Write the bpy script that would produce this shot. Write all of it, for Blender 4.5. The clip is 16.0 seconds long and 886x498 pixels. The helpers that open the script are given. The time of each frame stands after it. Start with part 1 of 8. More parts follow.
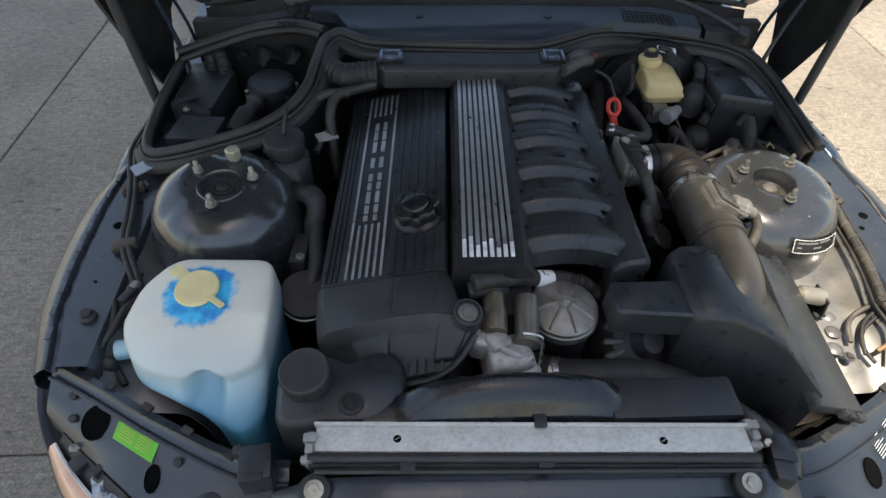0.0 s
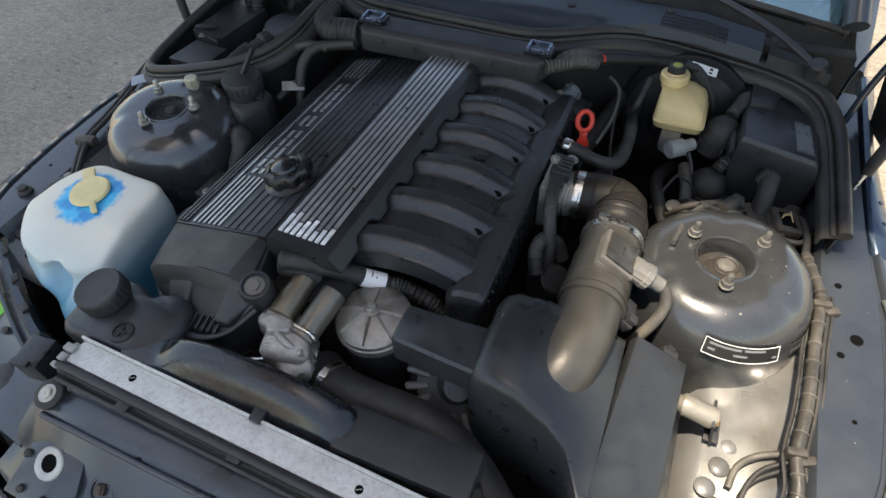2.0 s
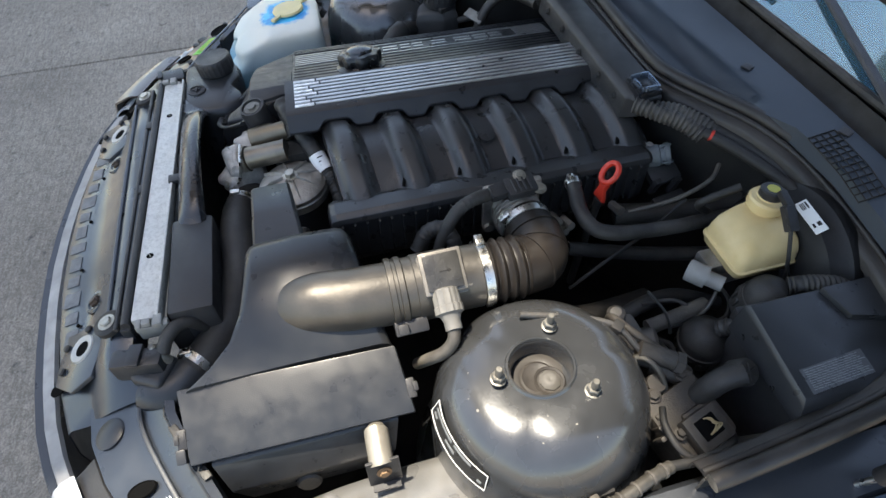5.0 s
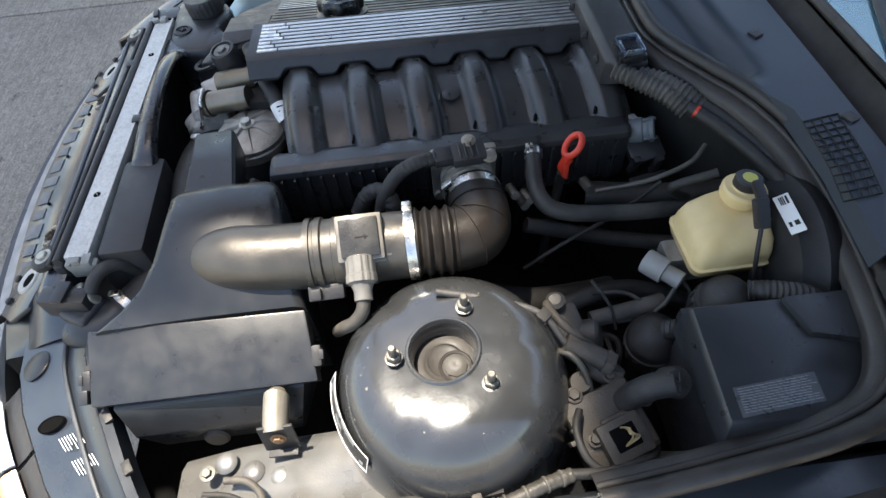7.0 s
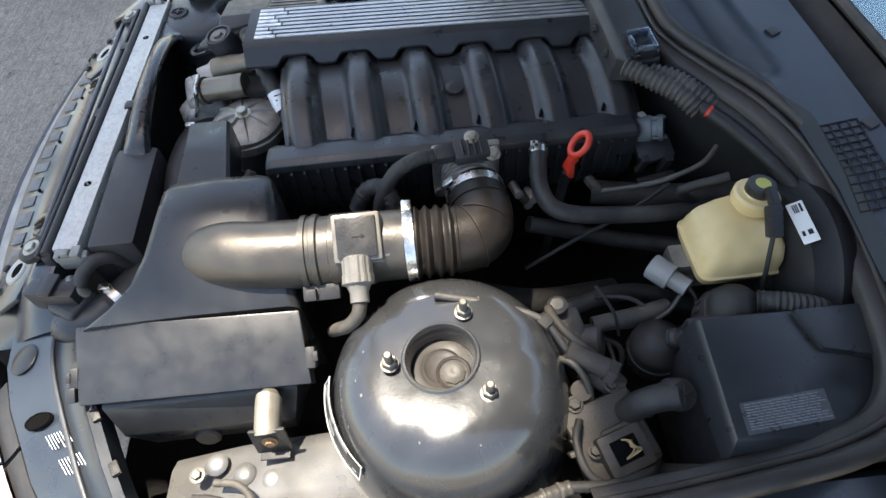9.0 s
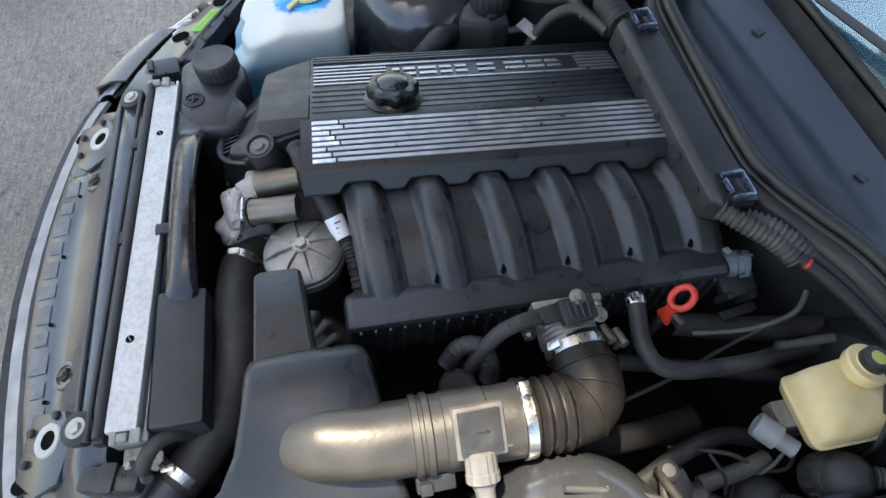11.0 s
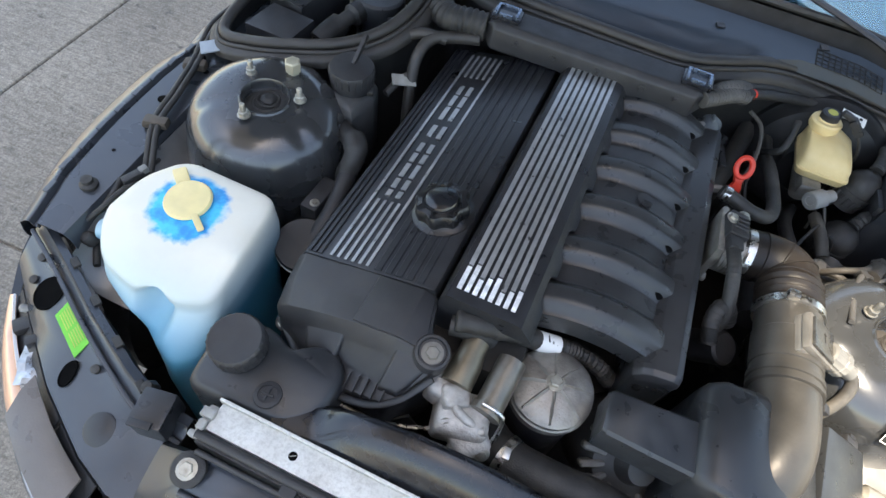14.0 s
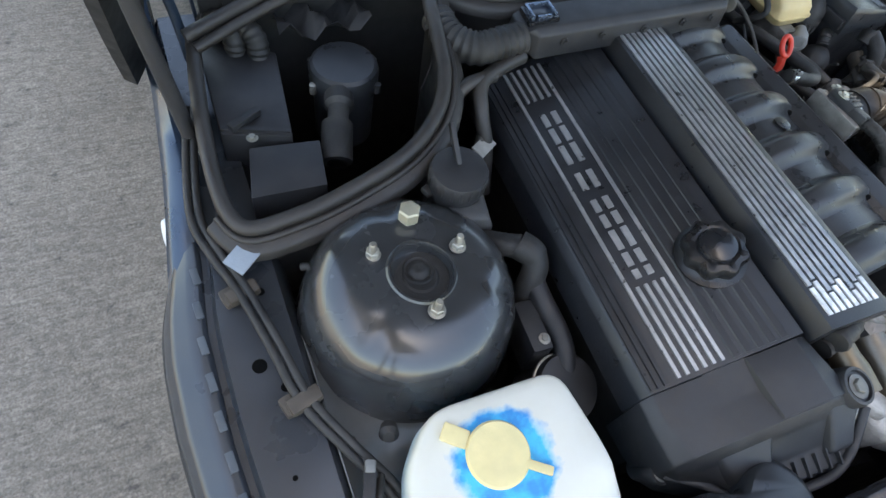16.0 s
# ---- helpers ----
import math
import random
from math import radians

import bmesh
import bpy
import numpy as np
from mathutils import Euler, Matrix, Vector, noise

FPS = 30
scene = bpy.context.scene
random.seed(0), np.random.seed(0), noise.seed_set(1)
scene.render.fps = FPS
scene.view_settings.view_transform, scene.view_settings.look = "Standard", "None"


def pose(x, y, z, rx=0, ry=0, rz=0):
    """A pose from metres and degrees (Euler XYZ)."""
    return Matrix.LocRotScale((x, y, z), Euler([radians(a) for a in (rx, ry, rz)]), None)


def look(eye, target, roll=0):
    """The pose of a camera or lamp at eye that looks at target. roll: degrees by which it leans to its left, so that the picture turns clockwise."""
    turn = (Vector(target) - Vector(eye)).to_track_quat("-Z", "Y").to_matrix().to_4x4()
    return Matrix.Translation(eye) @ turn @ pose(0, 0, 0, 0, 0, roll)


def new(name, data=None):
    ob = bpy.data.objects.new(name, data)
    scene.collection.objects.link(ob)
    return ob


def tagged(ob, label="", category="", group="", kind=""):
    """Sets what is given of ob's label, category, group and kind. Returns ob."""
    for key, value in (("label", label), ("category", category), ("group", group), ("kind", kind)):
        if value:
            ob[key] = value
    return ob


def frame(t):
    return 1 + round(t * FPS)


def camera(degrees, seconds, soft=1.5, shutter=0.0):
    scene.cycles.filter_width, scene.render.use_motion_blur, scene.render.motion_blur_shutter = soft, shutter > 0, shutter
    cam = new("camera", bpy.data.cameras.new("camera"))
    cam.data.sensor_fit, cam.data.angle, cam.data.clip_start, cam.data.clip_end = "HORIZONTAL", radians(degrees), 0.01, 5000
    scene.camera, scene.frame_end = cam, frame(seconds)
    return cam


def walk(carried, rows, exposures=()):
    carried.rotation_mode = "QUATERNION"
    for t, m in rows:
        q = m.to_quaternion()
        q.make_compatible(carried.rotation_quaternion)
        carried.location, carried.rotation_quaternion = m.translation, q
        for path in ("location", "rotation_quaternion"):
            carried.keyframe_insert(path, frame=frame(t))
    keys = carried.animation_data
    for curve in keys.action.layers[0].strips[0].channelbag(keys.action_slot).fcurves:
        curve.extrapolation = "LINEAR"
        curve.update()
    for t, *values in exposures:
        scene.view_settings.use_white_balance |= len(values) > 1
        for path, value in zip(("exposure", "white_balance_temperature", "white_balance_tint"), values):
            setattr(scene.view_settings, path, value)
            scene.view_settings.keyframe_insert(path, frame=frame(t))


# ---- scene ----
cam = camera(74.5, 16.0)
METRES, EYE, TILT, LEAN, TURN = 3.12, 1.55, -46.0, 0.0, 0.0
PATH = [
    (0, (-0.165, -0.17, 1.433), (-0.073, 1.202, -0.019), 1.9),
    (0.5, (0.003, -0.153, 1.443), (-0.08, 1.2, -0.028), 0.5),
    (1, (0.118, -0.135, 1.428), (-0.132, 1.19, -0.049), -1.7),
    (1.5, (0.207, -0.078, 1.41), (-0.207, 1.224, -0.051), -2.4),
    (2, (0.364, -0.004, 1.397), (-0.183, 1.187, -0.113), -2.5),
    (2.5, (0.495, 0.059, 1.397), (-0.214, 1.131, -0.136), -4.4),
    (3, (0.683, 0.126, 1.382), (-0.22, 1.053, -0.143), -4.4),
    (3.5, (0.79, 0.19, 1.366), (-0.245, 1.008, -0.137), -5.5),
    (4, (0.815, 0.292, 1.359), (-0.292, 0.986, -0.156), -1.8),
    (4.2, (0.827, 0.319, 1.353), (-0.325, 0.931, -0.163), -1.4),
    (6.3, (0.821, 0.651, 1.377), (-0.461, 0.69, -0.158), -4.9),
    (6.5, (0.815, 0.646, 1.359), (-0.447, 0.701, -0.192), -4.8),
    (7, (0.819, 0.654, 1.315), (-0.391, 0.7, -0.277), -5.5),
    (7.5, (0.823, 0.667, 1.3), (-0.376, 0.692, -0.3), -6.7),
    (8, (0.822, 0.67, 1.299), (-0.372, 0.682, -0.306), -7.0),
    (8.5, (0.813, 0.673, 1.303), (-0.378, 0.691, -0.304), -6.3),
    (9, (0.788, 0.657, 1.309), (-0.377, 0.697, -0.316), -4.5),
    (9.5, (0.724, 0.609, 1.343), (-0.414, 0.673, -0.301), -2.1),
    (10, (0.637, 0.569, 1.382), (-0.452, 0.699, -0.291), 1.0),
    (10.2, (0.595, 0.552, 1.397), (-0.46, 0.7, -0.296), 1.6),
    (12.3, (0.426, 0.218, 1.408), (-0.509, 0.945, -0.203), 10.1),
    (12.5, (0.377, 0.162, 1.404), (-0.485, 0.985, -0.202), 10.9),
    (13, (0.282, 0.093, 1.394), (-0.39, 1.082, -0.209), 10.3),
    (13.5, (0.156, 0.078, 1.39), (-0.298, 1.15, -0.236), 9.4),
    (14, (-0.038, 0.04, 1.41), (-0.284, 1.169, -0.222), 11.8),
    (14.5, (-0.283, -0.005, 1.374), (-0.275, 1.177, -0.239), 15.6),
    (15, (-0.459, 0.057, 1.334), (-0.246, 1.216, -0.282), 16.8),
    (15.5, (-0.573, 0.199, 1.337), (-0.171, 1.279, -0.298), 15.5),
    (16, (-0.71, 0.358, 1.331), (-0.063, 1.252, -0.337), 15.4),
]
EXPOSURES = [(0, 1.27, 8000, 9), (1.5, 1.43, 8200, 10), (4, 1.69, 7750, 9), (8, 1.87, 7450, 10), (10, 2.0, 7600, 10), (12.5, 2.28, 7850, 10), (14, 2.32, 7950, 9), (16, 2.35, 7900, 8)]
walk(cam, [(t, look(eye, target, roll)) for t, eye, target, roll in PATH], EXPOSURES)

from mathutils.bvhtree import BVHTree
# ---- light ----
world = bpy.data.worlds.new("sky")
scene.world = world
world.use_nodes = True
_wn = world.node_tree.nodes
_sky = _wn.new("ShaderNodeTexSky")
_sky.sky_type = "NISHITA"
_sky.sun_disc = False
SUN_EL, SUN_AZ = 74.0, 218.0          # degrees; azimuth clockwise from +y
_sky.sun_elevation, _sky.sun_rotation = radians(SUN_EL), radians(SUN_AZ)
world.node_tree.links.new(_sky.outputs[0], _wn["Background"].inputs[0])
_wn["Background"].inputs[1].default_value = 0.13
_sd = Vector((math.sin(radians(SUN_AZ)) * math.cos(radians(SUN_EL)), math.cos(radians(SUN_AZ)) * math.cos(radians(SUN_EL)), math.sin(radians(SUN_EL))))
_sun = bpy.data.lights.new("sun", "SUN")
_sun.energy, _sun.angle, _sun.color = 3.5, radians(0.5), (1.0, 0.972, 0.925)
sun = new("sun", _sun)
sun.matrix_world = look(_sd * 30, (0, 0, 0))


# ---- materials ----
def mat(name, color, rough=0.5, metal=0.0, var=0.25, scale=40.0, bump=0.15, bscale=400.0, dust=0.0, dustcol=(0.30, 0.27, 0.22), coat=0.0, spec=0.5, rvar=0.12, dscale=14.0):
    """A surface with mottling at two scales, fine relief and dust lying on it."""
    m = bpy.data.materials.new(name)
    m.use_nodes = True
    nt = m.node_tree
    N, L = nt.nodes, nt.links
    b = N["Principled BSDF"]
    geo = N.new("ShaderNodeTexCoord")
    n1 = N.new("ShaderNodeTexNoise"); n1.inputs["Scale"].default_value = scale; n1.inputs["Detail"].default_value = 6
    n2 = N.new("ShaderNodeTexNoise"); n2.inputs["Scale"].default_value = scale * 0.18; n2.inputs["Detail"].default_value = 4
    n3 = N.new("ShaderNodeTexNoise"); n3.inputs["Scale"].default_value = bscale; n3.inputs["Detail"].default_value = 3
    for n in (n1, n2, n3):
        L.new(geo.outputs["Object"], n.inputs["Vector"])
    mul = N.new("ShaderNodeMath"); mul.operation = "MULTIPLY"
    L.new(n1.outputs["Fac"], mul.inputs[0]); L.new(n2.outputs["Fac"], mul.inputs[1])
    ramp = N.new("ShaderNodeMapRange")
    ramp.inputs["From Min"].default_value, ramp.inputs["From Max"].default_value = 0.12, 0.42
    ramp.inputs["To Min"].default_value, ramp.inputs["To Max"].default_value = 1 - var, 1 + var
    L.new(mul.outputs[0], ramp.inputs["Value"])
    base = N.new("ShaderNodeMix"); base.data_type = "RGBA"; base.blend_type = "MULTIPLY"; base.inputs[0].default_value = 1
    base.inputs[6].default_value = (*color, 1)
    L.new(ramp.outputs[0], base.inputs[7])
    out = base.outputs[2]
    if dust:
        dm = N.new("ShaderNodeMapRange")
        dm.inputs["From Min"].default_value, dm.inputs["From Max"].default_value = 0.45, 0.75
        dm.inputs["To Min"].default_value, dm.inputs["To Max"].default_value = 0.0, dust
        n4 = N.new("ShaderNodeTexNoise"); n4.inputs["Scale"].default_value = dscale; n4.inputs["Detail"].default_value = 9; n4.inputs["Roughness"].default_value = 0.65
        L.new(geo.outputs["Object"], n4.inputs["Vector"]); L.new(n4.outputs["Fac"], dm.inputs["Value"])
        mx = N.new("ShaderNodeMix"); mx.data_type = "RGBA"
        L.new(dm.outputs[0], mx.inputs[0]); L.new(out, mx.inputs[6]); mx.inputs[7].default_value = (*dustcol, 1)
        out = mx.outputs[2]
    L.new(out, b.inputs["Base Color"])
    rr = N.new("ShaderNodeMapRange")
    rr.inputs["From Min"].default_value, rr.inputs["From Max"].default_value = 0.3, 0.7
    rr.inputs["To Min"].default_value, rr.inputs["To Max"].default_value = max(0.02, rough - rvar), min(1, rough + rvar)
    L.new(n1.outputs["Fac"], rr.inputs["Value"]); L.new(rr.outputs[0], b.inputs["Roughness"])
    b.inputs["Metallic"].default_value = metal
    b.inputs["Specular IOR Level"].default_value = spec
    b.inputs["Coat Weight"].default_value = coat
    b.inputs["Coat Roughness"].default_value = 0.15
    if bump:
        bp = N.new("ShaderNodeBump"); bp.inputs["Strength"].default_value = bump; bp.inputs["Distance"].default_value = 0.002
        L.new(n3.outputs["Fac"], bp.inputs["Height"]); L.new(bp.outputs[0], b.inputs["Normal"])
    return m


M_PLASTIC = mat("black_plastic", (0.022, 0.022, 0.024), 0.48, var=0.25, dust=0.22, dustcol=(0.085, 0.08, 0.072), bump=0.25, bscale=900)
M_COVER = mat("cover_plastic", (0.018, 0.019, 0.022), 0.38, var=0.25, dust=0.14, dustcol=(0.040, 0.038, 0.037), bump=0.15, bscale=700, spec=0.5)
M_INTAKE = mat("intake_plastic", (0.027, 0.028, 0.030), 0.34, var=0.2, dust=0.2, dustcol=(0.07, 0.067, 0.062), bump=0.12, bscale=700)
M_RUBBER = mat("rubber", (0.020, 0.019, 0.018), 0.6, var=0.3, dust=0.4, dustcol=(0.11, 0.10, 0.088), bump=0.3)
M_SEAL = mat("seal_rubber", (0.026, 0.023, 0.021), 0.5, var=0.3, dust=0.4, dustcol=(0.065, 0.056, 0.047), bump=0.2)
M_WING = mat("wing_paint", (0.042, 0.048, 0.057), 0.33, metal=0.25, var=0.15, scale=14, dust=0.14, dustcol=(0.060, 0.058, 0.054), bump=0.06, coat=0.5)
M_PAINT = mat("dark_paint", (0.028, 0.050, 0.084), 0.36, metal=0.5, var=0.12, dust=0.04, dustcol=(0.05, 0.055, 0.065), bump=0.06, coat=0.6)
M_COWL = mat("slate_cowl_plastic", (0.024, 0.034, 0.046), 0.40, var=0.15, scale=10, dust=0.12, dustcol=(0.04, 0.042, 0.045), bump=0.06, spec=0.4)
M_INNER = mat("inner_wing_paint", (0.030, 0.037, 0.047), 0.34, metal=0.15, var=0.2, scale=16, dust=0.3, dustcol=(0.060, 0.052, 0.043), bump=0.08, coat=0.5)
M_BULK = mat("bulkhead_paint", (0.022, 0.021, 0.020), 0.5, var=0.25, dust=0.4, dustcol=(0.06, 0.052, 0.043), bump=0.2)
M_TOWER = mat("tower_paint", (0.062, 0.065, 0.069), 0.24, metal=0.5, var=0.12, scale=18, dust=0.10, dustcol=(0.10, 0.092, 0.078), bump=0.05, bscale=260, coat=0.7)
M_DARK = mat("bay_grime", (0.012, 0.011, 0.010), 0.8, var=0.3, dust=0.3, dustcol=(0.04, 0.035, 0.03))
M_SILVER = mat("silver_stripe", (0.45, 0.45, 0.45), 0.38, metal=0.7, var=0.2, scale=60, bump=0.1)
M_ALU = mat("cast_aluminium", (0.36, 0.34, 0.31), 0.5, metal=0.8, var=0.35, scale=60, dust=0.5, dustcol=(0.16, 0.13, 0.10), bump=0.5, bscale=300)
M_BAR = mat("radiator_alloy", (0.62, 0.61, 0.57), 0.52, metal=0.25, var=0.12, scale=40, dust=0.40, dustcol=(0.13, 0.11, 0.085), bump=0.4, bscale=220, dscale=190.0)
M_YELLOW = mat("yellow_cap", (0.80, 0.66, 0.33), 0.5, var=0.12, bump=0.1, dust=0.3, dustcol=(0.6, 0.5, 0.3))
M_BRAKE = mat("brake_reservoir_plastic", (0.66, 0.50, 0.25), 0.42, var=0.15, scale=20, bump=0.1, dust=0.45, dustcol=(0.55, 0.36, 0.12))
M_RED = mat("red_plastic", (0.55, 0.035, 0.018), 0.4, var=0.1, bump=0.1)
M_GREEN = mat("green_label", (0.14, 0.55, 0.05), 0.5, var=0.1, bump=0.05)
M_WHITE = mat("white_label", (0.78, 0.78, 0.76), 0.5, var=0.08, bump=0.05)
M_GREYPRINT = mat("grey_print", (0.19, 0.20, 0.205), 0.5, var=0.1, bump=0.0)
M_ZINC = mat("zinc_bolt", (0.40, 0.385, 0.34), 0.42, metal=0.8, var=0.3, scale=120, dust=0.35, dustcol=(0.30, 0.24, 0.16))
M_STEEL = mat("steel_clamp", (0.66, 0.65, 0.62), 0.3, metal=1.0, var=0.2, scale=100)
M_TUBE = mat("bronze_grey_plastic", (0.080, 0.074, 0.066), 0.40, metal=0.45, var=0.2, scale=30, dust=0.3, dustcol=(0.12, 0.105, 0.085), bump=0.15, bscale=200)
M_BOOT = mat("brown_black_rubber", (0.014, 0.011, 0.009), 0.45, var=0.3, dust=0.18, dustcol=(0.040, 0.028, 0.02), bump=0.2, spec=0.35)
M_TAPE = mat("loom_tape", (0.075, 0.068, 0.060), 0.55, var=0.3, scale=80, dust=0.4, dustcol=(0.2, 0.18, 0.14), bump=0.4, bscale=300)
M_AMBER = mat("amber_lens", (0.72, 0.40, 0.24), 0.15, var=0.1, bump=0.0, coat=1.0)
M_CLEAR = mat("headlight_clear", (0.42, 0.45, 0.48), 0.12, var=0.1, bump=0.0, coat=1.0)
M_RUST = mat("rusty_metal", (0.28, 0.17, 0.09), 0.7, metal=0.3, var=0.4, scale=90, bump=0.4)
M_GREYBOX = mat("grey_black_plastic", (0.025, 0.027, 0.030), 0.36, var=0.15, dust=0.2, dustcol=(0.06, 0.058, 0.055), bump=0.10, bscale=700)
M_SHINY = mat("gloss_black", (0.010, 0.011, 0.014), 0.26, var=0.2, bump=0.0, coat=0.25, dust=0.1, dustcol=(0.05, 0.05, 0.05))
# flat black for openings drawn as discs; their inner shade is the colour
M_HOLE = mat("hole_shade", (0.004, 0.004, 0.004), 0.95, var=0.1, bump=0.0, spec=0.05)
M_LINER = mat("bonnet_liner", (0.012, 0.012, 0.012), 0.6, var=0.3, dust=0.2, dustcol=(0.03, 0.028, 0.025))


def glass(name, color, rough=0.03):
    m = bpy.data.materials.new(name)
    m.use_nodes = True
    b = m.node_tree.nodes["Principled BSDF"]
    b.inputs["Base Color"].default_value = (*color, 1)
    b.inputs["Roughness"].default_value = rough
    b.inputs["Transmission Weight"].default_value = 0.85
    b.inputs["IOR"].default_value = 2.2
    b.inputs["Specular Tint"].default_value = (0.72, 0.95, 1.0, 1)
    return m


# cyan base and specular tint put the reflected sky's colour into the glass
M_GLASS = glass("windscreen_glass", (0.30, 0.58, 0.70))


def concrete():
    m = bpy.data.materials.new("concrete")
    m.use_nodes = True
    N, L = m.node_tree.nodes, m.node_tree.links
    b = N["Principled BSDF"]
    tc = N.new("ShaderNodeTexCoord")

    def noise_node(s, d, r=0.5):
        n = N.new("ShaderNodeTexNoise")
        n.inputs["Scale"].default_value, n.inputs["Detail"].default_value, n.inputs["Roughness"].default_value = s, d, r
        L.new(tc.outputs["Object"], n.inputs["Vector"])
        return n
    big, mid, grit = noise_node(1.3, 6), noise_node(14, 8, 0.7), noise_node(170, 5, 0.85)
    vor = N.new("ShaderNodeTexVoronoi"); vor.inputs["Scale"].default_value = 150
    L.new(tc.outputs["Object"], vor.inputs["Vector"])
    r1 = N.new("ShaderNodeValToRGB")
    r1.color_ramp.elements[0].color, r1.color_ramp.elements[0].position = (0.190, 0.165, 0.135, 1), 0.3
    r1.color_ramp.elements[1].color, r1.color_ramp.elements[1].position = (0.300, 0.262, 0.215, 1), 0.7
    L.new(big.outputs["Fac"], r1.inputs[0])
    r2 = N.new("ShaderNodeMapRange"); r2.inputs["From Min"].default_value, r2.inputs["From Max"].default_value = 0.36, 0.64
    r2.inputs["To Min"].default_value, r2.inputs["To Max"].default_value = 0.60, 1.32
    L.new(grit.outputs["Fac"], r2.inputs["Value"])
    m1 = N.new("ShaderNodeMix"); m1.data_type = "RGBA"; m1.blend_type = "MULTIPLY"; m1.inputs[0].default_value = 1
    vr = N.new("ShaderNodeMapRange"); vr.inputs["To Min"].default_value, vr.inputs["To Max"].default_value = 0.84, 1.16
    sx = N.new("ShaderNodeSeparateColor"); L.new(vor.outputs["Color"], sx.inputs[0]); L.new(sx.outputs[0], vr.inputs["Value"])
    ag = N.new("ShaderNodeMath"); ag.operation = "MULTIPLY"; L.new(r2.outputs[0], ag.inputs[0]); L.new(vr.outputs[0], ag.inputs[1])
    L.new(r1.outputs[0], m1.inputs[6]); L.new(ag.outputs[0], m1.inputs[7])
    # dark stone chips and oil drips
    chip = N.new("ShaderNodeMapRange"); chip.inputs["From Min"].default_value, chip.inputs["From Max"].default_value = 0.59, 0.70
    L.new(mid.outputs["Fac"], chip.inputs["Value"])
    m2 = N.new("ShaderNodeMix"); m2.data_type = "RGBA"; m2.inputs[7].default_value = (0.045, 0.042, 0.04, 1)
    k = N.new("ShaderNodeMath"); k.operation = "MULTIPLY"; k.inputs[1].default_value = 0.8
    L.new(chip.outputs[0], k.inputs[0]); L.new(k.outputs[0], m2.inputs[0]); L.new(m1.outputs[2], m2.inputs[6])
    # broom streaks across the slabs and blotches of wear
    st = N.new("ShaderNodeMapping"); st.inputs["Scale"].default_value = (14, 110, 14); st.inputs["Rotation"].default_value = (0, 0, 0.06)
    L.new(tc.outputs["Object"], st.inputs["Vector"])
    sn = N.new("ShaderNodeTexNoise"); sn.inputs["Scale"].default_value = 1.0; sn.inputs["Detail"].default_value = 5
    L.new(st.outputs[0], sn.inputs["Vector"])
    bl = noise_node(34, 7, 0.6)
    sb_ = N.new("ShaderNodeMath"); sb_.operation = "ADD"; L.new(sn.outputs["Fac"], sb_.inputs[0]); L.new(bl.outputs["Fac"], sb_.inputs[1])
    sr = N.new("ShaderNodeMapRange"); sr.inputs["From Min"].default_value, sr.inputs["From Max"].default_value = 0.75, 1.25
    sr.inputs["To Min"].default_value, sr.inputs["To Max"].default_value = 0.78, 1.24
    L.new(sb_.outputs[0], sr.inputs["Value"])
    m3 = N.new("ShaderNodeMix"); m3.data_type = "RGBA"; m3.blend_type = "MULTIPLY"; m3.inputs[0].default_value = 1
    L.new(m2.outputs[2], m3.inputs[6]); L.new(sr.outputs[0], m3.inputs[7])
    L.new(m3.outputs[2], b.inputs["Base Color"])
    b.inputs["Roughness"].default_value = 0.88
    bp = N.new("ShaderNodeBump"); bp.inputs["Strength"].default_value = 0.35; bp.inputs["Distance"].default_value = 0.002
    L.new(grit.outputs["Fac"], bp.inputs["Height"]); L.new(bp.outputs[0], b.inputs["Normal"])
    return m


M_CONCRETE = concrete()


